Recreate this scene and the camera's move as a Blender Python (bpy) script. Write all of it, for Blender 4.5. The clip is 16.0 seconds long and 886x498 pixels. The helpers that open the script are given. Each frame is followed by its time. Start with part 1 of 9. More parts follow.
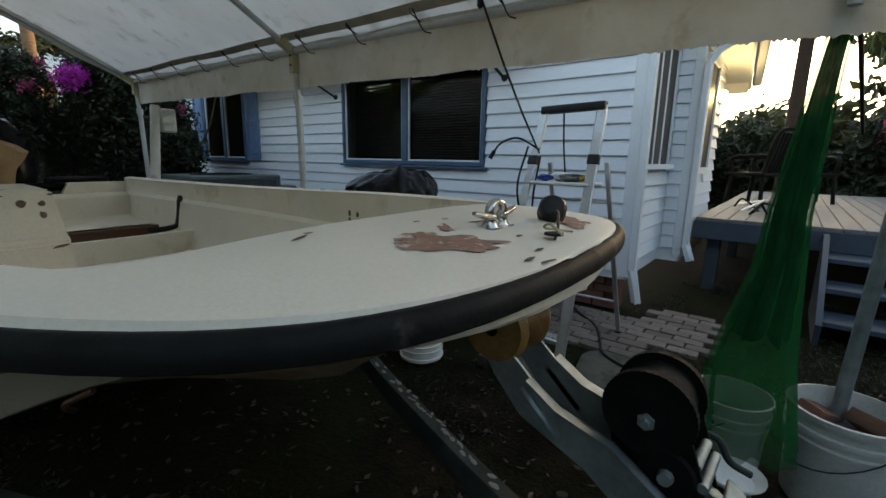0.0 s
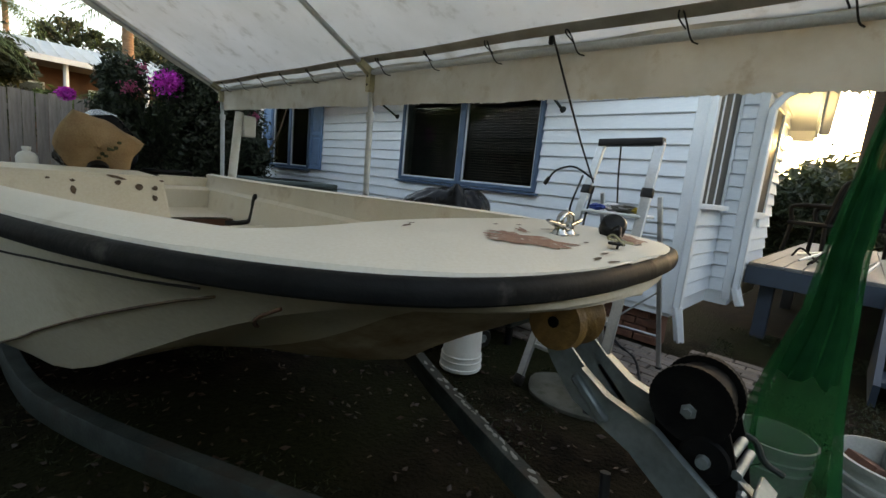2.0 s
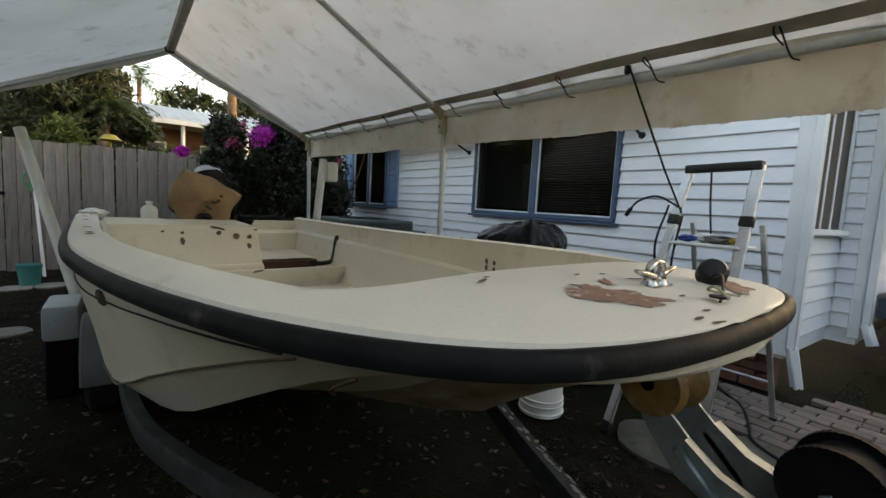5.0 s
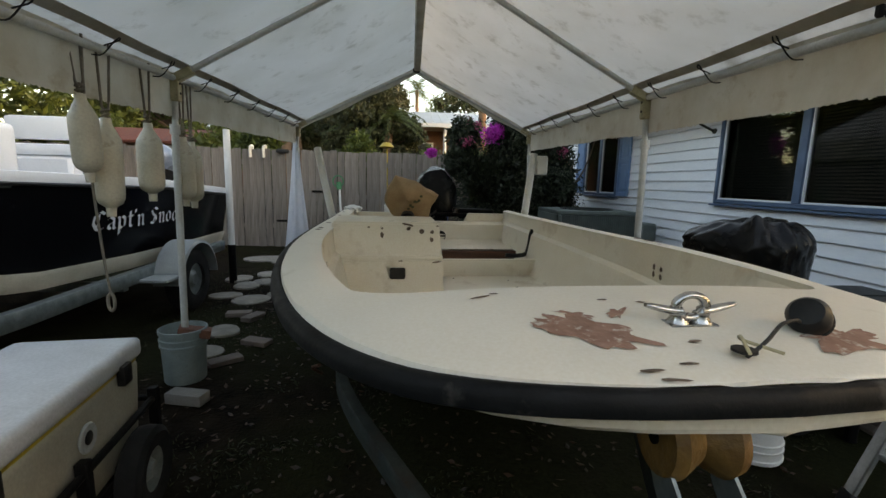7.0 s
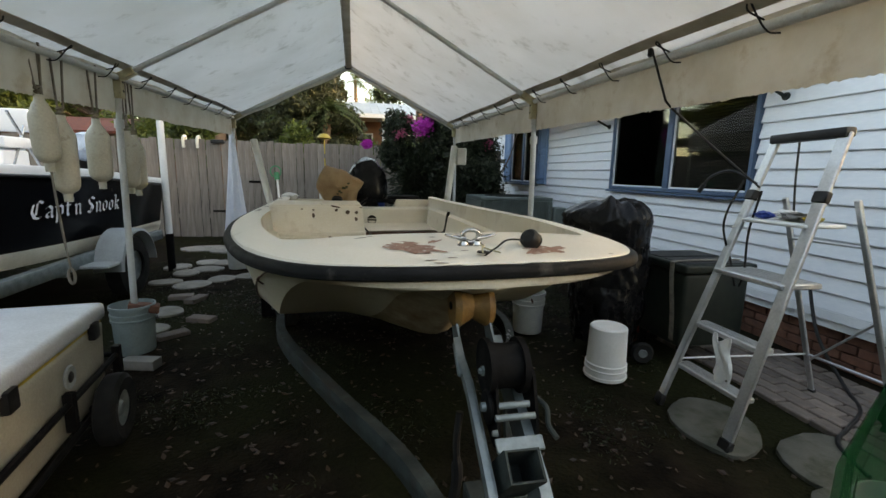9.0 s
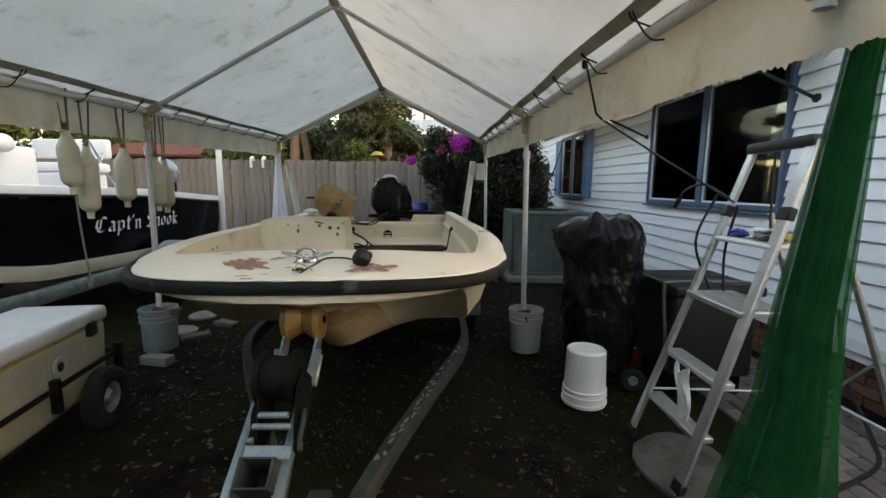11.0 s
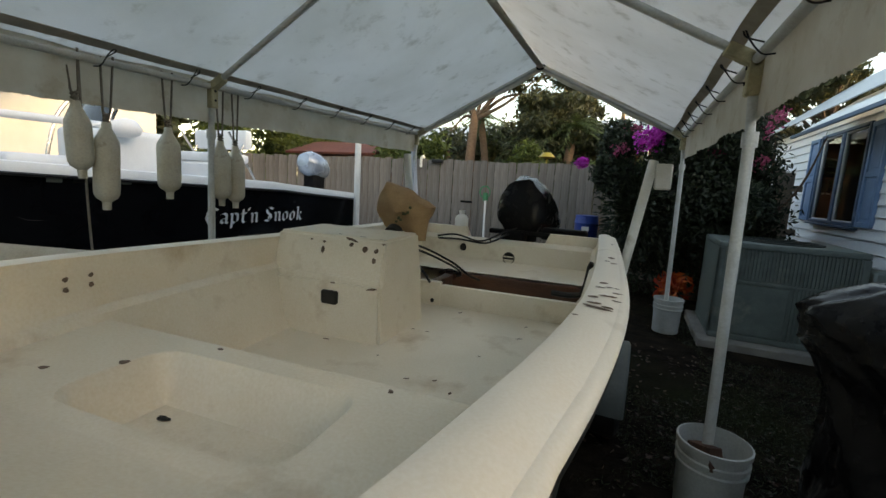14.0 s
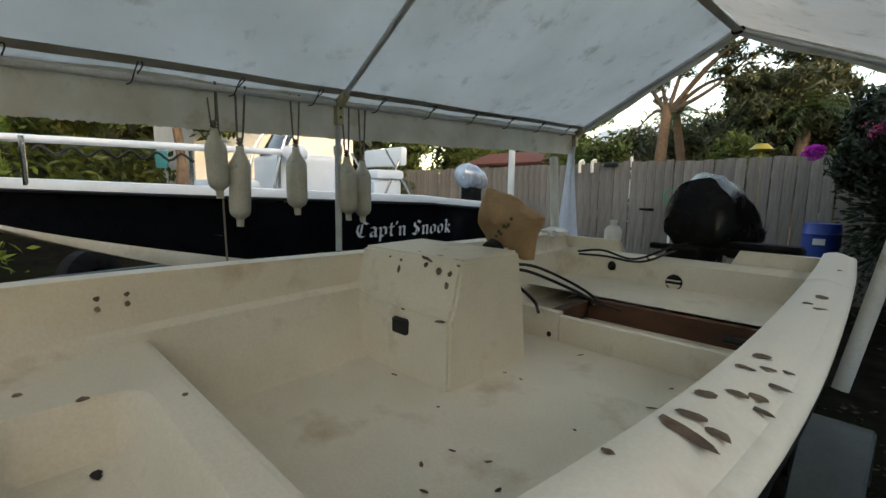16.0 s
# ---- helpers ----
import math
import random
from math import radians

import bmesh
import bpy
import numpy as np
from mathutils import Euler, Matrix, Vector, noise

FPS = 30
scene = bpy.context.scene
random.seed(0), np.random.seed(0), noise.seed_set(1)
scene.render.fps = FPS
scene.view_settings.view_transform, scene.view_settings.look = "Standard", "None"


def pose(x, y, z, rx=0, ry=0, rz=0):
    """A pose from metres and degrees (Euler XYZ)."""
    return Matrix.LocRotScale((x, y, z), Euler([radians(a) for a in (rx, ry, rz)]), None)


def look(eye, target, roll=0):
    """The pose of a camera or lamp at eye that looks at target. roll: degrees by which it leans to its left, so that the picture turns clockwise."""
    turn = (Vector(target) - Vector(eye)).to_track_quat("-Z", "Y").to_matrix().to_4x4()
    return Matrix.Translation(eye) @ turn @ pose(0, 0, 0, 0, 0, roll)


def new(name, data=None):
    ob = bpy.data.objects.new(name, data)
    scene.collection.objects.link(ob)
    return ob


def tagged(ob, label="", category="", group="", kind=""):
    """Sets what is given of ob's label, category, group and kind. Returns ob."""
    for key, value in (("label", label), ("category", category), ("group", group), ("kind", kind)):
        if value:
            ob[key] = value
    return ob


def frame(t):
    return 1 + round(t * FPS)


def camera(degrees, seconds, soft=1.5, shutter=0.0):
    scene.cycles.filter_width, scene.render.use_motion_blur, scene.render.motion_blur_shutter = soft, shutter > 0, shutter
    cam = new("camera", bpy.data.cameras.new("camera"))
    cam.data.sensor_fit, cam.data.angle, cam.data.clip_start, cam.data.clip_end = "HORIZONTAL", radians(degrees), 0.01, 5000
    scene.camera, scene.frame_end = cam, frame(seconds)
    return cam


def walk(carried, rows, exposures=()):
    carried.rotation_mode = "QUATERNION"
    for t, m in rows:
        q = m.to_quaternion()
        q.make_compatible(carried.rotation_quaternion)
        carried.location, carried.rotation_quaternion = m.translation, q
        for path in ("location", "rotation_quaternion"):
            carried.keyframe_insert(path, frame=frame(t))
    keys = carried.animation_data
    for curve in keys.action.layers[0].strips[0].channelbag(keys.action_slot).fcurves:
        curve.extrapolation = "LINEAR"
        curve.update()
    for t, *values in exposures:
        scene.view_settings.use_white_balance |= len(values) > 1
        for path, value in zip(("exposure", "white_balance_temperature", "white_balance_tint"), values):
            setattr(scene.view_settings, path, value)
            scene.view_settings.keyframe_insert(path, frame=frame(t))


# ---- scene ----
cam = camera(90.9, 16.0)
PATH = [
    (0, (-0.283, -2.704, 1.312), (1.252, -1.488, 0.908), 1.0),
    (0.5, (-0.399, -2.693, 1.281), (1.035, -1.360, 0.872), 1.3),
    (1, (-0.475, -2.698, 1.270), (0.830, -1.242, 0.851), 5.1),
    (1.5, (-0.461, -2.720, 1.272), (0.891, -1.291, 0.913), 6.2),
    (2, (-0.444, -2.740, 1.281), (0.988, -1.378, 0.969), 5.7),
    (2.5, (-0.443, -2.743, 1.276), (1.005, -1.398, 0.970), 5.4),
    (3, (-0.454, -2.732, 1.282), (0.982, -1.369, 0.994), 5.1),
    (5.5, (-0.401, -2.713, 1.342), (0.525, -0.949, 1.164), 2.4),
    (6, (-0.178, -2.743, 1.367), (0.319, -0.815, 1.172), 1.7),
    (6.5, (-0.142, -2.836, 1.389), (-0.007, -0.857, 1.133), 1.2),
    (7, (-0.048, -2.930, 1.406), (0.101, -0.959, 1.101), 1.5),
    (7.5, (0.080, -3.040, 1.411), (0.164, -1.071, 1.070), 0.9),
    (8, (0.072, -3.209, 1.419), (0.225, -1.246, 1.070), 1.1),
    (8.5, (0.016, -3.402, 1.398), (0.439, -1.478, 1.050), 1.3),
    (11, (0.801, -3.637, 1.432), (0.835, -1.658, 1.145), 0.5),
    (11.5, (0.996, -3.423, 1.451), (0.916, -1.439, 1.206), 0.1),
    (12, (1.143, -3.285, 1.448), (0.698, -1.350, 1.206), 0.3),
    (12.5, (1.114, -3.106, 1.411), (0.386, -1.261, 1.152), -0.3),
    (13, (0.992, -2.762, 1.431), (0.285, -0.912, 1.154), -0.3),
    (13.5, (1.060, -2.417, 1.419), (0.379, -0.557, 1.141), 0.1),
    (14, (1.157, -2.118, 1.435), (0.373, -0.301, 1.148), 3.4),
    (14.5, (1.202, -1.858, 1.428), (0.427, -0.036, 1.147), 6.7),
    (15, (1.203, -1.703, 1.423), (0.091, -0.070, 1.111), 2.8),
    (15.5, (1.258, -1.544, 1.422), (-0.270, -0.284, 1.140), 2.2),
    (16, (1.254, -1.505, 1.428), (-0.212, -0.171, 1.159), 0.8),
]
walk(cam, [(t, look(eye, target, roll)) for t, eye, target, roll in PATH], [(0.0, 2.1, 9200, 12), (0.5, 2.36, 9900, 12), (1.0, 2.51, 10200, 13), (3.0, 2.58, 10600, 15), (5.5, 2.48, 10800, 17), (7.0, 2.46, 10800, 16), (8.5, 2.78, 10800, 15), (11.0, 2.82, 11000, 16), (12.5, 2.8, 10600, 14), (13.0, 2.63, 10200, 13), (13.5, 2.47, 10200, 13), (14.5, 2.39, 10100, 12), (16.0, 2.37, 10000, 12)])

# ---- world, sun and exposure ----
world = bpy.data.worlds.new("dusk_sky")
scene.world = world
world.use_nodes = True
wn = world.node_tree
sky = wn.nodes.new("ShaderNodeTexSky")
sky.sky_type = "NISHITA"
sky.sun_disc = False
sky.sun_elevation = radians(14)
sky.sun_rotation = radians(100)
sky.air_density, sky.dust_density, sky.ozone_density = 1.0, 1.0, 1.5
wn.nodes["Background"].inputs["Strength"].default_value = 0.15
wn.links.new(sky.outputs["Color"], wn.nodes["Background"].inputs["Color"])

sun_data = bpy.data.lights.new("sun", "SUN")
sun_data.energy, sun_data.angle, sun_data.color = 0.15, radians(14), (1.0, 0.85, 0.66)
sun = new("sun", sun_data)
sun.matrix_basis = look((20, -3.5, 2.6), (0, 0, 0.4))


# ---- small building kit ----
def thing(name, label, category, at=(0, 0, 0), group="", kind="", turn=0):
    e = new(name)
    e.empty_display_size = 0.1
    e.matrix_basis = pose(*at, 0, 0, turn)
    return tagged(e, label, category, group, kind)


def finish(me, smooth, sharp=38):
    if smooth:
        me.shade_smooth()
        me.set_sharp_from_angle(angle=radians(sharp))


def mesh_ob(name, bm, material, smooth=True):
    me = bpy.data.meshes.new(name)
    bmesh.ops.recalc_face_normals(bm, faces=bm.faces)
    bm.to_mesh(me)
    bm.free()
    for m in material if isinstance(material, (list, tuple)) else [material]:
        me.materials.append(m)
    finish(me, smooth)
    return new(name, me)


def part(name, bm, material, parent=None, label="", local=False, smooth=True, kind=""):
    """One mesh under a thing or a part. local: its numbers are the parent's own, not the world's."""
    ob = mesh_ob(name, bm, material, smooth)
    if parent is not None:
        ob.parent = parent
        if not local and parent.type == "EMPTY":
            ob.matrix_parent_inverse = parent.matrix_basis.inverted()
    return tagged(ob, label, kind=kind)


def piece(name, me, m, parent, local=True):
    """An object of its own on a shared mesh."""
    ob = new(name, me)
    ob.parent = parent
    if parent.type == "EMPTY" and not local:
        ob.matrix_parent_inverse = parent.matrix_basis.inverted()
    ob.matrix_basis = m
    return ob


def BM():
    return bmesh.new()


def box(bm, x0, y0, z0, x1, y1, z1, bevel=0.0, m=None, seg=1):
    r = bmesh.ops.create_cube(bm, size=1.0)
    vs = r["verts"]
    for v in vs:
        v.co = Vector(((x0 + x1) / 2 + v.co.x * (x1 - x0), (y0 + y1) / 2 + v.co.y * (y1 - y0), (z0 + z1) / 2 + v.co.z * (z1 - z0)))
    if bevel:
        es = list({e for v in vs for e in v.link_edges})
        got = bmesh.ops.bevel(bm, geom=es, offset=bevel, segments=seg, profile=0.6, affect="EDGES")
        vs = list({v for f in got["faces"] for v in f.verts} | {v for v in vs if v.is_valid})
    if m is not None:
        bmesh.ops.transform(bm, matrix=m, verts=vs)
    return vs


def tube(bm, points, r, n=8, cap=True, scale=None):
    """A round bar along points; r: one radius or one for each point."""
    pts = [Vector(p) for p in points]
    rs = r if isinstance(r, (list, tuple)) else [r] * len(pts)
    rings = []
    side = None
    for i, p in enumerate(pts):
        d = (pts[min(i + 1, len(pts) - 1)] - pts[max(i - 1, 0)]).normalized()
        if side is None:
            side = d.orthogonal().normalized()
        side = (side - d * side.dot(d)).normalized()
        up = d.cross(side)
        rings.append([bm.verts.new(p + rs[i] * (math.cos(a) * side + math.sin(a) * up)) for a in [2 * math.pi * k / n for k in range(n)]])
    for a, b in zip(rings, rings[1:]):
        for k in range(n):
            bm.faces.new((a[k], a[(k + 1) % n], b[(k + 1) % n], b[k]))
    if cap:
        bm.faces.new(rings[0][::-1])
        bm.faces.new(rings[-1])
    return [v for g in rings for v in g]


def lathe(bm, profile, n=24, at=(0, 0, 0), m=None, wobble=0.0):
    """Turns (radius, height) pairs round the z axis."""
    rings, made = [], []
    for r, z in profile:
        ring = [bm.verts.new((at[0] + r * (1 + wobble * noise.noise((3 * math.cos(a), 3 * math.sin(a), z * 9))) * math.cos(a), at[1] + r * math.sin(a), at[2] + z)) for a in [2 * math.pi * k / n for k in range(n)]]
        rings.append(ring)
        made += ring
    for a, b in zip(rings, rings[1:]):
        for k in range(n):
            bm.faces.new((a[k], a[(k + 1) % n], b[(k + 1) % n], b[k]))
    for ring, flip in ((rings[0], True), (rings[-1], False)):
        bm.faces.new(ring[::-1] if flip else ring)
    if m is not None:
        bmesh.ops.transform(bm, matrix=m, verts=made)
    return made


def sheet(bm, rows):
    """A skin through rows of points."""
    vs = [[bm.verts.new(p) for p in row] for row in rows]
    for a, b in zip(vs, vs[1:]):
        for k in range(len(a) - 1):
            bm.faces.new((a[k], a[k + 1], b[k + 1], b[k]))
    return vs


def thicken(bm, d):
    bmesh.ops.recalc_face_normals(bm, faces=bm.faces)
    bmesh.ops.solidify(bm, geom=list(bm.faces), thickness=d)


def blob(bm, centre, size, seed=0, rough=0.25, sub=2, freq=2.0):
    """A lumpy ball."""
    r = bmesh.ops.create_icosphere(bm, subdivisions=sub, radius=1.0)
    for v in r["verts"]:
        k = 1 + rough * noise.noise(v.co * freq + Vector((seed * 7.3, seed * 3.1, 0)))
        v.co = Vector((centre[0] + v.co.x * k * size[0], centre[1] + v.co.y * k * size[1], centre[2] + v.co.z * k * size[2]))
    return r["verts"]


def smoothline(points, n=6):
    """Points on a smooth curve through the given ones."""
    p = [Vector(q) for q in points]
    p = [2 * p[0] - p[1]] + p + [2 * p[-1] - p[-2]]
    out = []
    for i in range(1, len(p) - 2):
        for k in range(n):
            t = k / n
            out.append(0.5 * ((2 * p[i]) + (p[i + 1] - p[i - 1]) * t + (2 * p[i - 1] - 5 * p[i] + 4 * p[i + 1] - p[i + 2]) * t * t + (3 * p[i] - p[i - 1] - 3 * p[i + 1] + p[i + 2]) * t**3))
    return out + [p[-2]]


# ---- materials ----
def nodes_of(name):
    m = bpy.data.materials.new(name)
    m.use_nodes = True
    return m, m.node_tree.nodes, m.node_tree.links, m.node_tree.nodes["Principled BSDF"]


def mat(name, c1, c2=None, rough=0.6, metal=0.0, scale=6.0, fine=90.0, bump=0.15, each=0.0, stain=None, stain_at=(0.58, 0.7), stain_scale=2.5, stretch=(1, 1, 1), rough2=None, coat=0.0, spec=0.5):
    """A procedural surface: two colours in broad noise, fine grain in the relief, and stains with a shape of their own."""
    m, N, L, bsdf = nodes_of(name)
    c2 = c2 or tuple(v * 0.8 for v in c1)
    tc = N.new("ShaderNodeTexCoord")
    mp = N.new("ShaderNodeMapping")
    mp.inputs["Scale"].default_value = stretch
    L.new(tc.outputs["Object"], mp.inputs["Vector"])
    n1 = N.new("ShaderNodeTexNoise")
    n1.inputs["Scale"].default_value, n1.inputs["Detail"].default_value = scale, 6
    n2 = N.new("ShaderNodeTexNoise")
    n2.inputs["Scale"].default_value, n2.inputs["Detail"].default_value = fine, 4
    L.new(mp.outputs["Vector"], n1.inputs["Vector"])
    L.new(mp.outputs["Vector"], n2.inputs["Vector"])
    ramp = N.new("ShaderNodeValToRGB")
    ramp.color_ramp.elements[0].position, ramp.color_ramp.elements[1].position = 0.33, 0.67
    ramp.color_ramp.elements[0].color, ramp.color_ramp.elements[1].color = (*c2, 1), (*c1, 1)
    L.new(n1.outputs["Fac"], ramp.inputs["Fac"])
    col = ramp.outputs["Color"]
    grain = N.new("ShaderNodeMix")
    grain.data_type, grain.blend_type = "RGBA", "OVERLAY"
    grain.inputs["Factor"].default_value = 0.22
    L.new(col, grain.inputs["A"])
    L.new(n2.outputs["Fac"], grain.inputs["B"])
    col = grain.outputs["Result"]
    if stain:
        n3 = N.new("ShaderNodeTexNoise")
        n3.inputs["Scale"].default_value, n3.inputs["Detail"].default_value, n3.inputs["Roughness"].default_value = stain_scale, 8, 0.62
        L.new(mp.outputs["Vector"], n3.inputs["Vector"])
        r3 = N.new("ShaderNodeValToRGB")
        r3.color_ramp.elements[0].position, r3.color_ramp.elements[1].position = stain_at
        L.new(n3.outputs["Fac"], r3.inputs["Fac"])
        mx = N.new("ShaderNodeMix")
        mx.data_type = "RGBA"
        L.new(r3.outputs["Color"], mx.inputs["Factor"])
        L.new(col, mx.inputs["A"])
        mx.inputs["B"].default_value = (*stain, 1)
        col = mx.outputs["Result"]
    if each:
        oi = N.new("ShaderNodeObjectInfo")
        mr = N.new("ShaderNodeMapRange")
        mr.inputs["To Min"].default_value, mr.inputs["To Max"].default_value = 1 - each, 1 + each
        L.new(oi.outputs["Random"], mr.inputs["Value"])
        hs = N.new("ShaderNodeHueSaturation")
        L.new(mr.outputs["Result"], hs.inputs["Value"])
        L.new(col, hs.inputs["Color"])
        col = hs.outputs["Color"]
    L.new(col, bsdf.inputs["Base Color"])
    rr = N.new("ShaderNodeMapRange")
    rr.inputs["To Min"].default_value, rr.inputs["To Max"].default_value = rough - 0.07, (rough2 if rough2 is not None else min(1, rough + 0.12))
    L.new(n1.outputs["Fac"], rr.inputs["Value"])
    L.new(rr.outputs["Result"], bsdf.inputs["Roughness"])
    bsdf.inputs["Metallic"].default_value = metal
    bsdf.inputs["Coat Weight"].default_value = coat
    bsdf.inputs["Specular IOR Level"].default_value = spec
    if bump:
        b = N.new("ShaderNodeBump")
        b.inputs["Strength"].default_value, b.inputs["Distance"].default_value = bump, 0.01
        L.new(n2.outputs["Fac"], b.inputs["Height"])
        L.new(b.outputs["Normal"], bsdf.inputs["Normal"])
    return m


def cloth(name, c, c2, through_it=0.5, clear=0.0, scale=2.0, stain=None):
    """Thin cloth that lets light through."""
    m, N, L, bsdf = nodes_of(name)
    out = N["Material Output"]
    tc = N.new("ShaderNodeTexCoord")
    n1 = N.new("ShaderNodeTexNoise")
    n1.inputs["Scale"].default_value, n1.inputs["Detail"].default_value = scale, 8
    n1.inputs["Roughness"].default_value = 0.6
    L.new(tc.outputs["Object"], n1.inputs["Vector"])
    ramp = N.new("ShaderNodeValToRGB")
    ramp.color_ramp.elements[0].position, ramp.color_ramp.elements[1].position = 0.3, 0.62
    ramp.color_ramp.elements[0].color, ramp.color_ramp.elements[1].color = (*c2, 1), (*c, 1)
    L.new(n1.outputs["Fac"], ramp.inputs["Fac"])
    col = ramp.outputs["Color"]
    if stain:
        n3 = N.new("ShaderNodeTexNoise")
        n3.inputs["Scale"].default_value, n3.inputs["Detail"].default_value, n3.inputs["Roughness"].default_value = 5.0, 9, 0.7
        L.new(tc.outputs["Object"], n3.inputs["Vector"])
        r3 = N.new("ShaderNodeValToRGB")
        r3.color_ramp.elements[0].position, r3.color_ramp.elements[1].position = 0.55, 0.75
        L.new(n3.outputs["Fac"], r3.inputs["Fac"])
        mx = N.new("ShaderNodeMix")
        mx.data_type = "RGBA"
        L.new(r3.outputs["Color"], mx.inputs["Factor"])
        L.new(col, mx.inputs["A"])
        mx.inputs["B"].default_value = (*stain, 1)
        col = mx.outputs["Result"]
    d, t = N.new("ShaderNodeBsdfDiffuse"), N.new("ShaderNodeBsdfTranslucent")
    L.new(col, d.inputs["Color"])
    L.new(col, t.inputs["Color"])
    n2 = N.new("ShaderNodeTexNoise")
    n2.inputs["Scale"].default_value = 25
    L.new(tc.outputs["Object"], n2.inputs["Vector"])
    b = N.new("ShaderNodeBump")
    b.inputs["Strength"].default_value, b.inputs["Distance"].default_value = 0.2, 0.01
    L.new(n2.outputs["Fac"], b.inputs["Height"])
    L.new(b.outputs["Normal"], d.inputs["Normal"])
    mix = N.new("ShaderNodeMixShader")
    mix.inputs["Fac"].default_value = through_it
    L.new(d.outputs["BSDF"], mix.inputs[1])
    L.new(t.outputs["BSDF"], mix.inputs[2])
    last = mix
    if clear:
        tr = N.new("ShaderNodeBsdfTransparent")
        last = N.new("ShaderNodeMixShader")
        last.inputs["Fac"].default_value = clear
        L.new(mix.outputs["Shader"], last.inputs[1])
        L.new(tr.outputs["BSDF"], last.inputs[2])
    L.new(last.outputs["Shader"], out.inputs["Surface"])
    return m


def leafy(name, c1, c2, through_it=0.35):
    """Leaves: each island of the mesh has its own green, and light comes through."""
    m, N, L, bsdf = nodes_of(name)
    g = N.new("ShaderNodeNewGeometry")
    ramp = N.new("ShaderNodeValToRGB")
    ramp.color_ramp.elements[0].color, ramp.color_ramp.elements[1].color = (*c1, 1), (*c2, 1)
    L.new(g.outputs["Random Per Island"], ramp.inputs["Fac"])
    L.new(ramp.outputs["Color"], bsdf.inputs["Base Color"])
    bsdf.inputs["Roughness"].default_value = 0.55
    t = N.new("ShaderNodeBsdfTranslucent")
    L.new(ramp.outputs["Color"], t.inputs["Color"])
    mix = N.new("ShaderNodeMixShader")
    mix.inputs["Fac"].default_value = through_it
    L.new(bsdf.outputs["BSDF"], mix.inputs[1])
    L.new(t.outputs["BSDF"], mix.inputs[2])
    L.new(mix.outputs["Shader"], N["Material Output"].inputs["Surface"])
    return m


def plain(name, c, rough=0.5, metal=0.0, emit=None, strength=0.0):
    m, N, L, bsdf = nodes_of(name)
    bsdf.inputs["Base Color"].default_value = (*c, 1)
    bsdf.inputs["Roughness"].default_value, bsdf.inputs["Metallic"].default_value = rough, metal
    if emit:
        bsdf.inputs["Emission Color"].default_value, bsdf.inputs["Emission Strength"].default_value = (*emit, 1), strength
    return m


def glassy(name, tint=(0.9, 0.95, 0.95), rough=0.02, ior=1.5):
    m, N, L, bsdf = nodes_of(name)
    g, t = N.new("ShaderNodeBsdfGlossy"), N.new("ShaderNodeBsdfTransparent")
    g.inputs["Roughness"].default_value = rough
    t.inputs["Color"].default_value = (*tint, 1)
    fr = N.new("ShaderNodeFresnel")
    fr.inputs["IOR"].default_value = ior
    mix = N.new("ShaderNodeMixShader")
    L.new(fr.outputs["Fac"], mix.inputs["Fac"])
    L.new(t.outputs["BSDF"], mix.inputs[1])
    L.new(g.outputs["BSDF"], mix.inputs[2])
    L.new(mix.outputs["Shader"], N["Material Output"].inputs["Surface"])
    return m


GEL_DECK = mat("worn_white_deck_paint", (0.76, 0.71, 0.62), (0.71, 0.66, 0.57), rough=0.45, scale=2.5, bump=0.05, fine=160, stain=(0.46, 0.4, 0.3), stain_at=(0.62, 0.85), stain_scale=5.0)
GEL_IN = mat("cream_liner", (0.73, 0.66, 0.545), (0.67, 0.595, 0.475), rough=0.5, scale=3.5, bump=0.06, fine=120, stain=(0.38, 0.26, 0.14), stain_at=(0.55, 0.82), stain_scale=3.5)
HULL = mat("stained_cream_hull", (0.66, 0.6, 0.49), (0.58, 0.52, 0.4), rough=0.5, scale=2.0, bump=0.05, stain=(0.3, 0.19, 0.07), stain_at=(0.6, 0.8), stain_scale=2.2)
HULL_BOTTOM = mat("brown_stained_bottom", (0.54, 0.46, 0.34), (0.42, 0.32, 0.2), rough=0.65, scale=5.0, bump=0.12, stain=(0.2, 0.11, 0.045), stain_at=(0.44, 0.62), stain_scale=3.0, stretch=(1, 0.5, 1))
RUBBER = mat("black_rub_rail", (0.005, 0.0055, 0.006), (0.01, 0.011, 0.012), rough=0.6, spec=0.15, scale=14, bump=0.12, stain=(0.075, 0.07, 0.063), stain_at=(0.6, 0.76), stain_scale=11)
TYRE = mat("tyre_rubber", (0.006, 0.006, 0.006), (0.014, 0.014, 0.014), rough=0.85, spec=0.25, scale=9, bump=0.2)
BARE = mat("bare_brown_primer", (0.34, 0.19, 0.14), (0.24, 0.12, 0.085), rough=0.75, scale=40, bump=0.2, stain=(0.56, 0.5, 0.43), stain_at=(0.56, 0.66), stain_scale=45)
CHIP = mat("dark_chipped_glass_fibre", (0.08, 0.05, 0.035), (0.16, 0.11, 0.08), rough=0.85, scale=30, bump=0.3)
DARK = mat("dark_hole", (0.012, 0.011, 0.01), (0.02, 0.018, 0.016), rough=0.9, bump=0.0)
CHROME = mat("polished_steel", (0.55, 0.54, 0.52), (0.42, 0.41, 0.4), rough=0.22, metal=1.0, scale=12, bump=0.03)
GALV = mat("galvanised_steel", (0.24, 0.28, 0.285), (0.15, 0.185, 0.19), rough=0.45, metal=0.6, scale=16, bump=0.1, stain=(0.2, 0.17, 0.14), stain_at=(0.6, 0.8), stain_scale=5)
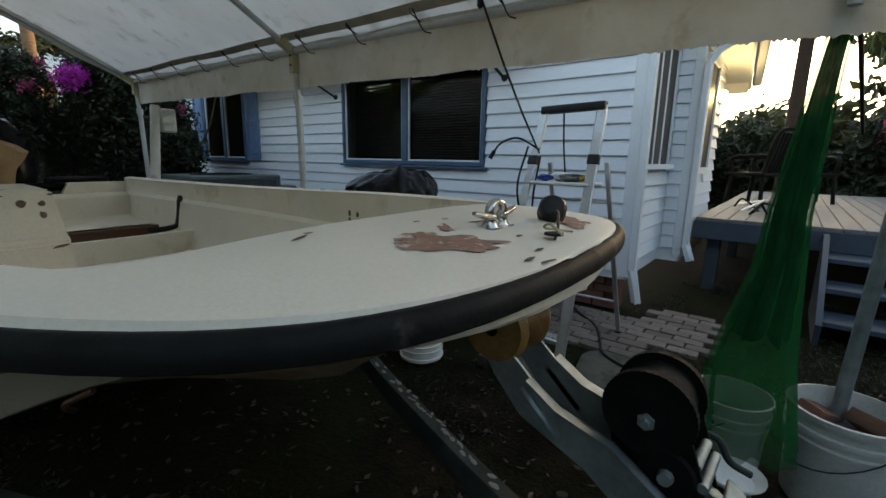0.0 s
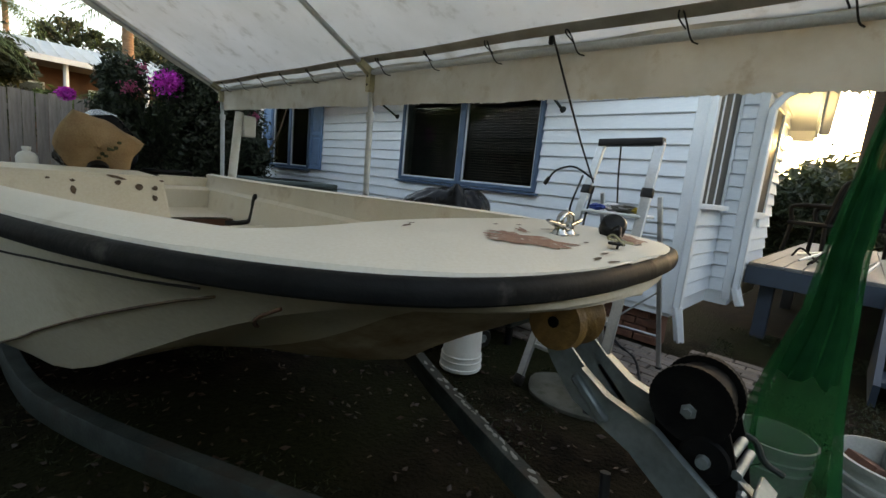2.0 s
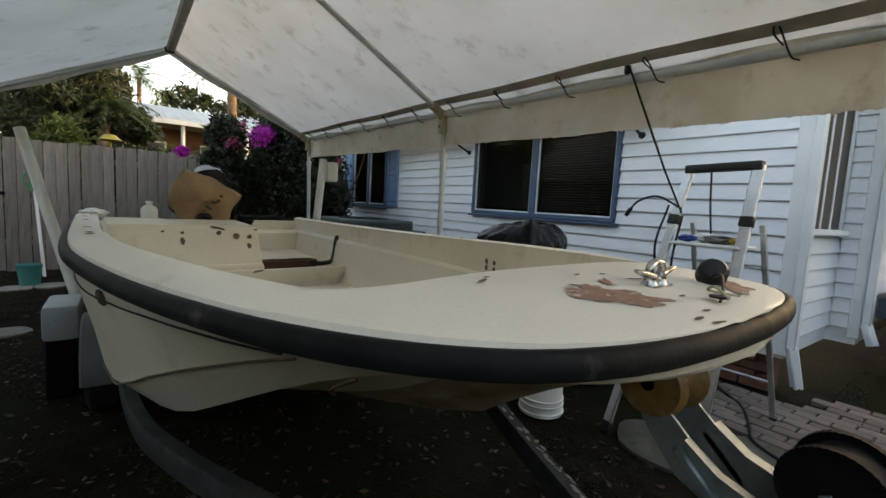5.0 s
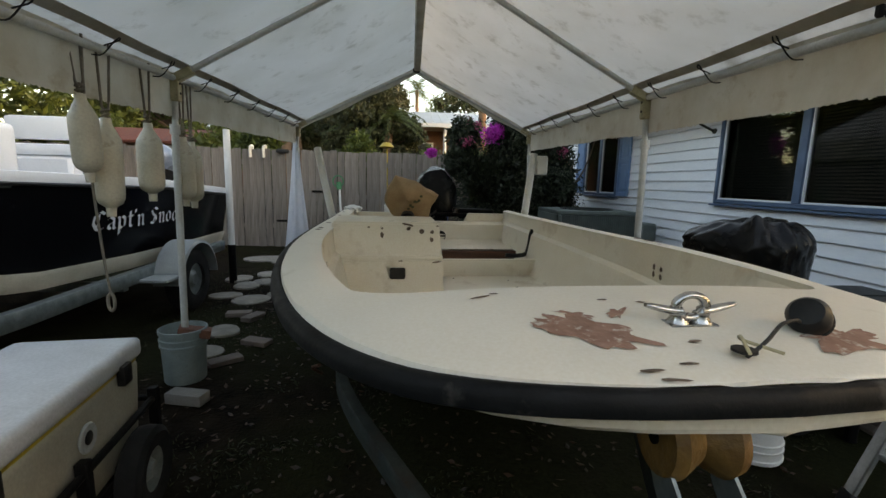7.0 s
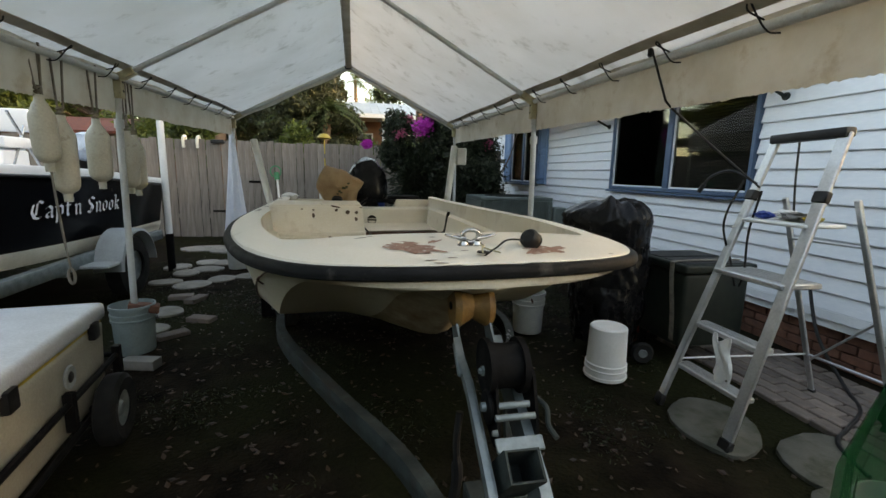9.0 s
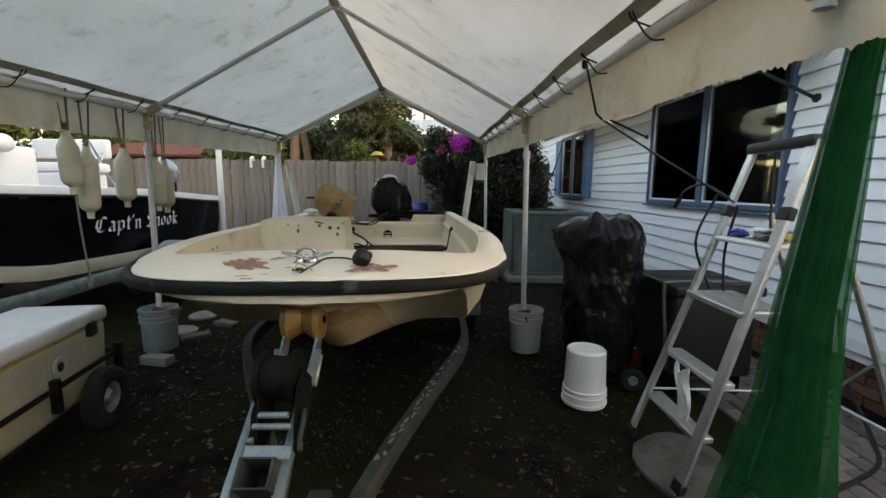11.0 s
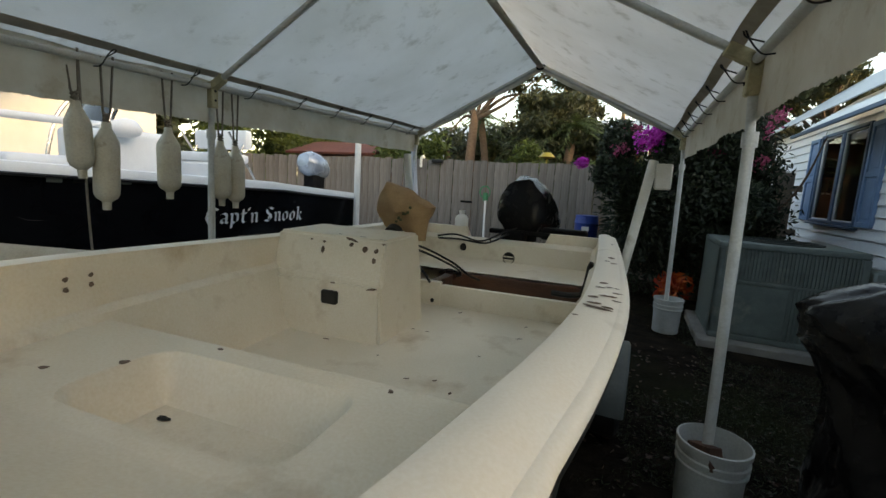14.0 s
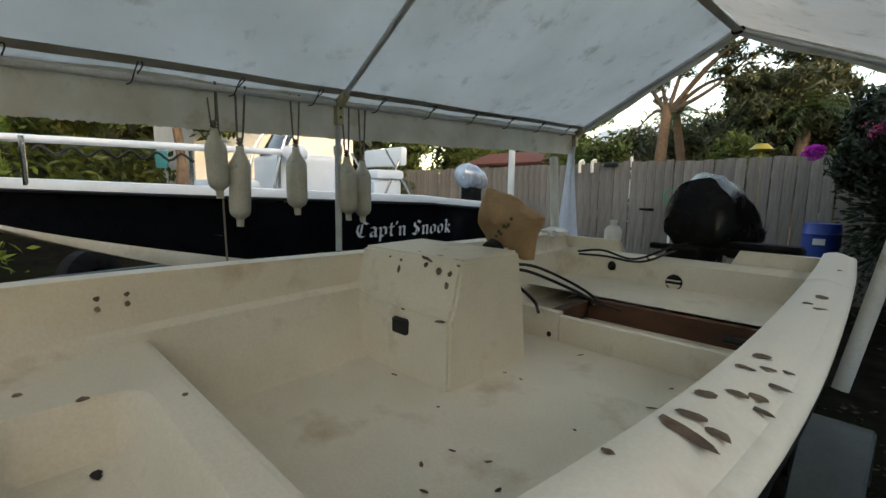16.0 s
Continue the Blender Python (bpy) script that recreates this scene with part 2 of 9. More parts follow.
# near-black galvanised tone with random darker blotches
GALV_DARK = mat("dark_galvanised_frame", (0.036, 0.046, 0.043), (0.014, 0.019, 0.018), rough=0.7, metal=0.0, spec=0.2, scale=12, bump=0.2, stain=(0.03, 0.025, 0.02), stain_at=(0.5, 0.68), stain_scale=7)
TUBE_WHITE = mat("white_powder_coated_tube", (0.55, 0.56, 0.54), (0.46, 0.46, 0.43), rough=0.5, scale=9, bump=0.05, stain=(0.3, 0.24, 0.17), stain_at=(0.62, 0.8), stain_scale=9)
PVC = mat("white_pvc", (0.72, 0.7, 0.64), (0.62, 0.59, 0.5), rough=0.5, scale=6, bump=0.04, stain=(0.42, 0.36, 0.25), stain_at=(0.6, 0.8), stain_scale=6)
TARP = cloth("white_canopy_cloth", (0.86, 0.86, 0.85), (0.78, 0.78, 0.76), 0.52, stain=(0.52, 0.51, 0.47))
VALANCE = cloth("stained_valance_cloth", (0.7, 0.68, 0.62), (0.58, 0.54, 0.46), 0.4, stain=(0.45, 0.37, 0.26), scale=4)
WEB = cloth("grey_brown_hem_band", (0.48, 0.44, 0.38), (0.34, 0.3, 0.24), 0.3, scale=6)
BRACKET = mat("yellowed_bracket", (0.5, 0.44, 0.28), (0.4, 0.34, 0.2), rough=0.6, scale=12, bump=0.1, stain=(0.1, 0.08, 0.05), stain_at=(0.6, 0.7), stain_scale=14)
NET_GREEN = cloth("green_netting", (0.006, 0.125, 0.045), (0.003, 0.075, 0.027), 0.5, clear=0.45, scale=14)
NET_DENSE = cloth("gathered_green_netting", (0.008, 0.15, 0.052), (0.004, 0.09, 0.032), 0.55, clear=0.06, scale=14)
NET_WHITE = cloth("white_netting", (0.82, 0.84, 0.88), (0.72, 0.75, 0.82), 0.5, clear=0.15, scale=10)
ORANGE = mat("amber_roller_rubber", (0.26, 0.135, 0.04), (0.15, 0.075, 0.02), rough=0.5, scale=20, bump=0.25, stain=(0.14, 0.06, 0.02), stain_at=(0.52, 0.7), stain_scale=9)
BLACK = mat("black_painted_steel", (0.003, 0.003, 0.0035), (0.007, 0.0065, 0.006), rough=0.65, spec=0.1, scale=18, bump=0.12)
BLACK_PLASTIC = mat("black_plastic", (0.006, 0.006, 0.007), (0.012, 0.012, 0.012), rough=0.45, spec=0.35, scale=22, bump=0.05)
BAG = mat("black_bin_liner", (0.004, 0.004, 0.005), (0.008, 0.008, 0.008), rough=0.2, scale=9, bump=0.1, rough2=0.38, spec=0.17)
TAN = mat("brown_kraft_paper", (0.42, 0.28, 0.16), (0.33, 0.2, 0.11), rough=0.85, scale=11, bump=0.4, fine=120)
PRINT = mat("dark_green_print", (0.05, 0.07, 0.03), (0.12, 0.1, 0.05), rough=0.85, scale=60, bump=0.05)
WOOD_WET = mat("rotten_brown_wood", (0.12, 0.045, 0.02), (0.05, 0.018, 0.009), rough=0.7, scale=10, bump=0.4, stretch=(0.25, 1, 1))
WHITE_PLASTIC = mat("white_plastic", (0.74, 0.74, 0.72), (0.66, 0.65, 0.62), rough=0.4, scale=6, bump=0.03)
# greyer than the upturned bucket's white, with random darker blotches
GREY_WHITE = mat("grey_white_plastic", (0.44, 0.45, 0.43), (0.36, 0.37, 0.35), rough=0.45, scale=7, bump=0.04, stain=(0.25, 0.25, 0.22), stain_at=(0.6, 0.8), stain_scale=6)
COOLER_LID = mat("white_cooler_lid", (0.5, 0.51, 0.52), (0.42, 0.43, 0.44), rough=0.5, scale=7, bump=0.06)
COOLER = mat("yellowed_white_cooler", (0.33, 0.315, 0.26), (0.27, 0.25, 0.2), rough=0.45, scale=5, bump=0.05, stain=(0.4, 0.32, 0.18), stain_at=(0.66, 0.85))
GREY_PLASTIC = mat("grey_green_plastic", (0.2, 0.25, 0.25), (0.15, 0.19, 0.19), rough=0.5, scale=8, bump=0.06, stain=(0.32, 0.32, 0.3), stain_at=(0.62, 0.8))
GREY_BOX = mat("grey_polyethylene", (0.34, 0.37, 0.37), (0.28, 0.3, 0.3), rough=0.5, scale=6, bump=0.06)
FENDER = mat("yellowed_vinyl_fender", (0.56, 0.53, 0.44), (0.46, 0.41, 0.31), rough=0.5, scale=7, bump=0.05, stain=(0.17, 0.09, 0.04), stain_at=(0.55, 0.7), stain_scale=7)
ROPE = mat("weathered_rope", (0.22, 0.19, 0.15), (0.14, 0.12, 0.1), rough=0.95, scale=40, bump=0.5)
SIDING = mat("white_vinyl_siding", (0.72, 0.76, 0.8), (0.67, 0.71, 0.76), rough=0.5, scale=2.5, bump=0.08, fine=60, each=0.03, stretch=(1, 0.25, 1), stain=(0.55, 0.57, 0.57), stain_at=(0.64, 0.85), stain_scale=4)
TRIM_WHITE = mat("white_trim_paint", (0.72, 0.75, 0.78), (0.66, 0.69, 0.72), rough=0.5, scale=5, bump=0.06)
MUD = mat("dull_grey_mudguard", (0.09, 0.105, 0.105), (0.06, 0.072, 0.072), rough=0.5, scale=6, bump=0.06)
SHUTTER_BLUE = mat("pale_blue_shutter_paint", (0.13, 0.25, 0.42), (0.1, 0.2, 0.35), rough=0.55, scale=7, bump=0.1)
TRIM_BLUE = mat("blue_trim_paint", (0.062, 0.12, 0.2), (0.045, 0.09, 0.155), rough=0.55, scale=7, bump=0.1, stain=(0.2, 0.28, 0.38), stain_at=(0.64, 0.8))
BLIND = mat("dark_blind", (0.028, 0.025, 0.022), (0.018, 0.016, 0.014), rough=0.6, scale=5, bump=0.05)
ROOM = mat("dark_room", (0.03, 0.025, 0.02), (0.02, 0.017, 0.014), rough=0.9, bump=0.0)
PANE = glassy("window_glass", (0.6, 0.62, 0.6), ior=1.25)
BRICK = mat("old_red_brick", (0.15, 0.06, 0.038), (0.09, 0.036, 0.024), rough=0.9, scale=12, bump=0.4, each=0.25)
PAVER = mat("concrete_paver", (0.17, 0.13, 0.11), (0.11, 0.09, 0.08), rough=0.92, scale=10, bump=0.4, each=0.28, stain=(0.1, 0.09, 0.07), stain_at=(0.58, 0.75), stain_scale=6)
STONE = mat("pale_stepping_stone", (0.24, 0.22, 0.19), (0.16, 0.15, 0.13), rough=0.92, scale=9, bump=0.4, each=0.2, stain=(0.16, 0.15, 0.11), stain_at=(0.55, 0.72), stain_scale=5)
CONCRETE = mat("worn_concrete", (0.2, 0.19, 0.17), (0.14, 0.13, 0.12), rough=0.92, scale=6, bump=0.35, stain=(0.13, 0.12, 0.1), stain_at=(0.55, 0.75))
FENCE = mat("weathered_grey_fence_board", (0.23, 0.2, 0.175), (0.14, 0.12, 0.105), rough=0.9, scale=7, bump=0.45, fine=60, each=0.16, stretch=(4, 4, 0.35), stain=(0.08, 0.07, 0.06), stain_at=(0.6, 0.75), stain_scale=5)
BARK = mat("bark", (0.16, 0.11, 0.08), (0.09, 0.06, 0.045), rough=0.95, scale=9, bump=0.7, fine=40)
BARK_RED = mat("reddish_palm_bark", (0.28, 0.16, 0.1), (0.18, 0.1, 0.06), rough=0.95, scale=9, bump=0.6, fine=40, stretch=(1, 1, 4))
# reddish palm bark with the backlit shade put into its colour
BARK_BACKLIT = mat("backlit_reddish_palm_bark", (0.06, 0.032, 0.022), (0.035, 0.02, 0.014), rough=0.95, scale=9, bump=0.6, fine=40, stretch=(1, 1, 4))
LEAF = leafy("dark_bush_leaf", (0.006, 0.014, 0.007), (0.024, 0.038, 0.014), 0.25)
LEAF_TREE = leafy("tree_leaf", (0.035, 0.06, 0.015), (0.12, 0.15, 0.03))
LEAF_PINE = leafy("pine_needle", (0.016, 0.024, 0.009), (0.075, 0.08, 0.03), 0.25)
LEAF_PALM = leafy("palm_frond", (0.04, 0.07, 0.02), (0.1, 0.13, 0.04))
LEAF_BRIGHT = leafy("bright_leaf", (0.08, 0.14, 0.02), (0.2, 0.26, 0.05), 0.45)
PETAL = leafy("magenta_petal", (0.42, 0.01, 0.3), (0.62, 0.04, 0.5), 0.45)
PETAL_PINK = leafy("pink_petal", (0.4, 0.05, 0.14), (0.5, 0.12, 0.22), 0.4)
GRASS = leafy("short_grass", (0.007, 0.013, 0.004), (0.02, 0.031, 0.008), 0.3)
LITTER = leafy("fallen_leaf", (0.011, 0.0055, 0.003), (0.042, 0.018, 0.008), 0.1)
NAVY = mat("black_boat_side", (0.003, 0.0035, 0.005), (0.005, 0.0055, 0.007), rough=0.22, scale=3, bump=0.02, rough2=0.32, spec=0.15)
BOAT_WHITE = mat("white_boat_gelcoat", (0.74, 0.75, 0.76), (0.68, 0.69, 0.7), rough=0.3, scale=4, bump=0.03)
BOAT_BOTTOM = mat("cream_boat_bottom", (0.56, 0.53, 0.45), (0.44, 0.41, 0.33), rough=0.5, scale=4, bump=0.06, stain=(0.26, 0.22, 0.14), stain_at=(0.6, 0.8))
LETTER = plain("silver_lettering", (0.62, 0.64, 0.66), 0.4)
BLUE_PLASTIC = mat("blue_plastic", (0.012, 0.06, 0.3), (0.01, 0.045, 0.22), rough=0.45, scale=8, bump=0.05)
RED_PLASTIC = mat("red_plastic", (0.45, 0.04, 0.02), (0.35, 0.03, 0.015), rough=0.5, scale=8, bump=0.1)
TEAL = mat("teal_plastic", (0.02, 0.26, 0.24), (0.015, 0.2, 0.19), rough=0.5, scale=8, bump=0.05)
GREEN_PLASTIC = mat("green_plastic", (0.01, 0.22, 0.09), (0.008, 0.16, 0.06), rough=0.5, scale=8, bump=0.05)
AC_GREY = mat("grey_green_sheet_metal", (0.12, 0.15, 0.14), (0.085, 0.108, 0.1), rough=0.55, metal=0.2, scale=8, bump=0.08, stain=(0.28, 0.26, 0.22), stain_at=(0.63, 0.8))
ALU = mat("brushed_aluminium", (0.55, 0.56, 0.56), (0.45, 0.46, 0.46), rough=0.38, metal=0.75, scale=14, bump=0.08, stain=(0.3, 0.28, 0.25), stain_at=(0.62, 0.78))
METAL_ROOF = mat("pale_metal_roof", (0.5, 0.54, 0.56), (0.42, 0.46, 0.48), rough=0.45, metal=0.3, scale=1.5, bump=0.05)
BRICK_FAR = mat("brown_brick_wall", (0.17, 0.09, 0.055), (0.11, 0.055, 0.035), rough=0.9, scale=3, bump=0.3)
DECK_BLUE = mat("grey_blue_porch_paint", (0.03, 0.05, 0.075), (0.022, 0.036, 0.055), rough=0.6, scale=6, bump=0.15)
DECK_TOP = mat("worn_porch_boards", (0.15, 0.15, 0.147), (0.1, 0.1, 0.098), rough=0.6, scale=4, bump=0.15, each=0.1)
BULB = plain("porch_bulb", (1, 0.9, 0.7), 0.4, emit=(1.0, 0.82, 0.42), strength=45)
DARK_GREEN = mat("dark_green_plastic", (0.008, 0.012, 0.009), (0.014, 0.019, 0.014), rough=0.5, scale=8, bump=0.08, spec=0.3)
YELLOW = mat("yellow_tape", (0.42, 0.3, 0.03), (0.3, 0.2, 0.02), rough=0.5, bump=0.05)

# ---- ground ----
def ground_material():
    m, N, L, bsdf = nodes_of("dark_dirt_and_grass")
    tc = N.new("ShaderNodeTexCoord")
    a, b, c = N.new("ShaderNodeTexNoise"), N.new("ShaderNodeTexNoise"), N.new("ShaderNodeTexNoise")
    for n, s, d in ((a, 0.55, 5), (b, 5.0, 8), (c, 45.0, 5)):
        n.inputs["Scale"].default_value, n.inputs["Detail"].default_value = s, d
        L.new(tc.outputs["Object"], n.inputs["Vector"])
    dirt = N.new("ShaderNodeValToRGB")
    dirt.color_ramp.elements[0].position, dirt.color_ramp.elements[1].position = 0.35, 0.7
    # very dark dirt tones, the same over the whole ground
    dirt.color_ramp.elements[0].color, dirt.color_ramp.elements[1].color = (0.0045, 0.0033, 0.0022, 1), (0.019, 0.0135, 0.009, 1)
    L.new(b.outputs["Fac"], dirt.inputs["Fac"])
    moss = N.new("ShaderNodeValToRGB")
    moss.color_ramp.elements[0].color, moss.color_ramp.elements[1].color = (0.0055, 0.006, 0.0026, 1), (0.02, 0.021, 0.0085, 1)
    L.new(c.outputs["Fac"], moss.inputs["Fac"])
    where = N.new("ShaderNodeValToRGB")
    where.color_ramp.elements[0].position, where.color_ramp.elements[1].position = 0.46, 0.6
    L.new(a.outputs["Fac"], where.inputs["Fac"])
    mx = N.new("ShaderNodeMix")
    mx.data_type = "RGBA"
    L.new(where.outputs["Color"], mx.inputs["Factor"])
    L.new(dirt.outputs["Color"], mx.inputs["A"])
    L.new(moss.outputs["Color"], mx.inputs["B"])
    L.new(mx.outputs["Result"], bsdf.inputs["Base Color"])
    bsdf.inputs["Roughness"].default_value = 0.95
    bsdf.inputs["Specular IOR Level"].default_value = 0.05
    bp = N.new("ShaderNodeBump")
    bp.inputs["Strength"].default_value, bp.inputs["Distance"].default_value = 0.7, 0.03
    L.new(c.outputs["Fac"], bp.inputs["Height"])
    L.new(bp.outputs["Normal"], bsdf.inputs["Normal"])
    return m


def ground_height(x, y):
    if abs(x) > 8 or y < -7 or y > 8:
        return 0.0
    return 0.02 * noise.noise((x * 0.9, y * 0.9, 0)) - 0.012


bm = BM()
xs = [-300, -120, -50, -25, -14] + [-8 + 0.25 * i for i in range(65)] + [14, 25, 50, 120, 300]
ys = [-300, -120, -50, -25, -12] + [-7 + 0.25 * i for i in range(61)] + [14, 25, 50, 120, 300]
sheet(bm, [[(x, y, ground_height(x, y)) for x in xs] for y in ys])
tagged(part("ground", bm, ground_material()), "very dark earth with thin grass and dead leaves", "ground", kind="structure")

# ---- the canopy ----
EX, ZE, ZP = 1.53, 2.0, 2.83
FRAMES = (-2.77, 0.04, 3.05)
canopy = thing("carport_canopy", "white cloth carport canopy on a white tube frame", "canopy", (0, 0, 0))


def roof_point(s, t, y):
    """s: -1 left, 1 right; t: 0 at the eave, 1 at the ridge."""
    d = min(abs(y - f) for f in FRAMES)
    sag = -0.05 * math.sin(math.pi * t) * min(1, d / 0.8) - 0.012 * noise.noise((y * 1.7, t * 4, s * 3)) - 0.008 * math.sin(y * 7 + 3 * t)
    return (s * EX * (1 - t) * 1.02, y, ZE + 0.035 + (ZP - ZE + 0.02) * t + sag)


for s in (-1, 1):
    bm = BM()
    ny = 60
    sheet(bm, [[roof_point(s, t, -3.0 + 6.15 * k / ny) for t in [i / 14 for i in range(15)]] for k in range(ny + 1)])
    thicken(bm, 0.002)
    part("roof_cloth", bm, TARP, canopy, "sagging white cloth roof slope")
    # the valance, with a frayed lower edge
    bm = BM()
    rows = []
    nv = 900
    for k in range(nv + 1):
        y = -3.0 + 6.12 * k / nv
        low = 0.225 + 0.012 * noise.noise((y * 2.3, s, 0)) + 0.012 * abs(noise.noise((y * 30, s * 2, 0))) + 0.03 * abs(noise.noise((y * 55, s, 4))) * (0.4 + 1.2 * abs(noise.noise((y * 1.3, s, 8))))
        x = s * (EX + 0.035 + 0.012 * noise.noise((y * 3, 5, s)))
        rows.append([(s * (EX + 0.02), y, ZE + 0.045), (x, y, ZE - 0.06), (x + s * 0.006 * math.sin(y * 9), y, ZE - 0.14), (x + s * 0.01 * math.sin(y * 6), y, ZE - low)])
    sheet(bm, rows)
    thicken(bm, 0.0015)
    part("valance", bm, VALANCE, canopy, "frayed stained cloth valance")
    # the hem band inside
    bm = BM()
    rows = []
    for k in range(91):
        y = -2.95 + 6.0 * k / 90
        t0 = 0.05 + 0.003 * math.sin(y * 4.1 + s) * min(1, min(abs(y - f) for f in FRAMES) * 2)
        rows.append([(s * EX * (1 - t) * 1.02, y, ZE + 0.012 + (ZP - ZE + 0.02) * t) for t in (t0, t0 + 0.032)])
    sheet(bm, rows)
    thicken(bm, 0.003)
    part("hem_band", bm, WEB, canopy, "grey brown hem band sewn inside")
    bm = BM()
    tube(bm, [(s * EX, FRAMES[0] - 0.05, ZE), (s * EX, 3.08, ZE)], 0.019, 10)
    part("eave_tube", bm, TUBE_WHITE, canopy)
    # elastic loops between band and tube
    for k in range(12):
        y = -2.62 + 0.49 * k + 0.05 * noise.noise((k, s, 0))
        if min(abs(y - f) for f in FRAMES) < 0.08:
            continue
        bm = BM()
        t = roof_point(s, 0.07, y)
        tube(bm, smoothline([(s * (EX + 0.02), y, ZE - 0.03), (s * (EX - 0.02), y + 0.015, ZE - 0.024), (s * (EX - 0.06), y + 0.03, ZE + 0.03), (t[0], y + 0.05, t[2] - 0.015), (s * (EX - 0.07), y + 0.06, ZE + 0.05), (s * (EX - 0.01), y + 0.045, ZE + 0.022)], 4), 0.0035, 5)
        part("elastic_loop", bm, BLACK_PLASTIC, canopy)
bm = BM()
tube(bm, [(0, FRAMES[0] - 0.05, ZP), (0, 3.08, ZP)], 0.019, 10)
part("ridge_tube", bm, TUBE_WHITE, canopy)
bm = BM()
sheet(bm, [[(-0.035, y, ZP + 0.005), (-0.02, y, ZP - 0.02), (0.045, y, ZP - 0.012)] for y in (-2.95, -1.5, 0, 1.5, 3.1)])
thicken(bm, 0.002)
part("ridge_flap", bm, VALANCE, canopy, "cream cloth flap along the ridge")
for f in FRAMES:
    for s in (-1, 1):
        bm = BM()
        tube(bm, [(s * EX, f, ZE), (s * EX * 0.5, f, (ZE + ZP) / 2), (0, f, ZP)], 0.019, 10)
        part("rafter", bm, TUBE_WHITE, canopy)
        bm = BM()
        foot = 0.06
        if s > 0 and f == FRAMES[0]:
            # the netted corner keeps only a stub of its leg
            tube(bm, [(s * EX, f, ZE), (s * EX, f, 1.84)], 0.019, 10)
        else:
            tube(bm, [(s * EX, f, ZE), (s * (EX + 0.02), f, 1.68)], 0.019, 10)
            tube(bm, [(s * (EX + 0.02), f, 1.72), (s * (EX + 0.045), f, foot)], 0.023, 10)
            tube(bm, [(s * (EX + 0.02), f, 1.72), (s * (EX + 0.021), f, 1.66)], 0.031, 10)
        part("leg", bm, TUBE_WHITE, canopy, "white tube leg with a sleeve")
        bm = BM()
        box(bm, s * EX - (0.12 if s > 0 else 0.03), f - 0.026, ZE - 0.03, s * EX + (0.03 if s > 0 else 0.12), f + 0.026, ZE + 0.024, 0.006, Matrix.Translation((s * EX, f, ZE)) @ pose(0, 0, 0, 0, s * 28, 0) @ Matrix.Translation((-s * EX, -f, -ZE)))
        box(bm, s * EX - 0.026, f - 0.026, ZE - 0.14, s * EX + 0.026, f + 0.026, ZE + 0.03, 0.006)
        joint = part("corner_joint", bm, BRACKET, canopy, "cream angle bracket with bolts")
        for dz in (-0.03, -0.09):
            bm = BM()
            lathe(bm, [(0.001, 0), (0.008, 0), (0.008, 0.006), (0.001, 0.007)], 8, m=Matrix.Translation((s * (EX - 0.024), f, ZE + dz)) @ pose(0, 0, 0, 0, -s * 90, 0))
            part("bolt", bm, DARK, joint)
    bm = BM()
    box(bm, -0.05, f - 0.022, ZP - 0.035, 0.05, f + 0.022, ZP + 0.025, 0.01)
    part("ridge_joint", bm, BLACK_PLASTIC if f > 1 else PVC, canopy)
# cloth wrapped over the end rafter
for s in (-1, 1):
    bm = BM()
    sheet(bm, [[(s * EX * (1 - t) * 1.03, 3.09, ZE + 0.03 + (ZP - ZE + 0.02) * t), (s * EX * (1 - t), 3.11, ZE - 0.05 + (ZP - ZE) * t + 0.012 * math.sin(t * 14))] for t in [i / 16 for i in range(17)]])
    thicken(bm, 0.002)
    part("end_hem", bm, VALANCE, canopy)
# the eaves climb a little towards the rear, the ridge stays level
for o in canopy.children_recursive:
    for v in o.data.vertices:
        v.co.z += 0.026 * v.co.y * min(1.0, max(0.0, (ZP - v.co.z) / (ZP - ZE))) * min(1.0, max(0.0, (v.co.z - 0.3) / 1.3))

# ---- the house ----
XW, YC = 3.585, -1.68
W1 = (-0.125, 2.03, 1.285, 2.45)   # y0 y1 z0 z1 of the large window
W2 = (4.68, 6.08, 1.275, 2.43)


def wall_with_holes(bm, x, y0, y1, z0, z1, holes, thick=0.14):
    ys = sorted({y0, y1, *[h[0] for h in holes], *[h[1] for h in holes]})
    zs = sorted({z0, z1, *[h[2] for h in holes], *[h[3] for h in holes]})
    for a, b in zip(ys, ys[1:]):
        for c, d in zip(zs, zs[1:]):
            if not any(h[0] <= a and b <= h[1] and h[2] <= c and d <= h[3] for h in holes):
                box(bm, x, a, c, x + thick, b, d)


bm = BM()
wall_with_holes(bm, XW + 0.02, YC + 0.02, 9.0, 0.3, 2.7, [W1, W2])
wall_a = tagged(part("wall_house", bm, TRIM_WHITE, smooth=False), "white house wall clad in horizontal vinyl siding", "wall", kind="structure")


def board_mesh(length, high=0.1305):
    """A lap siding board along y, its lower edge proud."""
    bm = BM()
    prof = [(0.0, high), (-0.004, high), (-0.029, 0.007), (-0.027, 0.0), (0.0, 0.0)]
    a = [bm.verts.new((x, 0, z)) for x, z in prof]
    b = [bm.verts.new((x, length, z)) for x, z in prof]
    for k in range(5):
        bm.faces.new((a[k], a[(k + 1) % 5], b[(k + 1) % 5], b[k]))
    bm.faces.new(a)
    bm.faces.new(b[::-1])
    bmesh.ops.recalc_face_normals(bm, faces=bm.faces)
    me = bpy.data.meshes.new("siding_board")
    bm.to_mesh(me)
    bm.free()
    me.materials.append(SIDING)
    return me


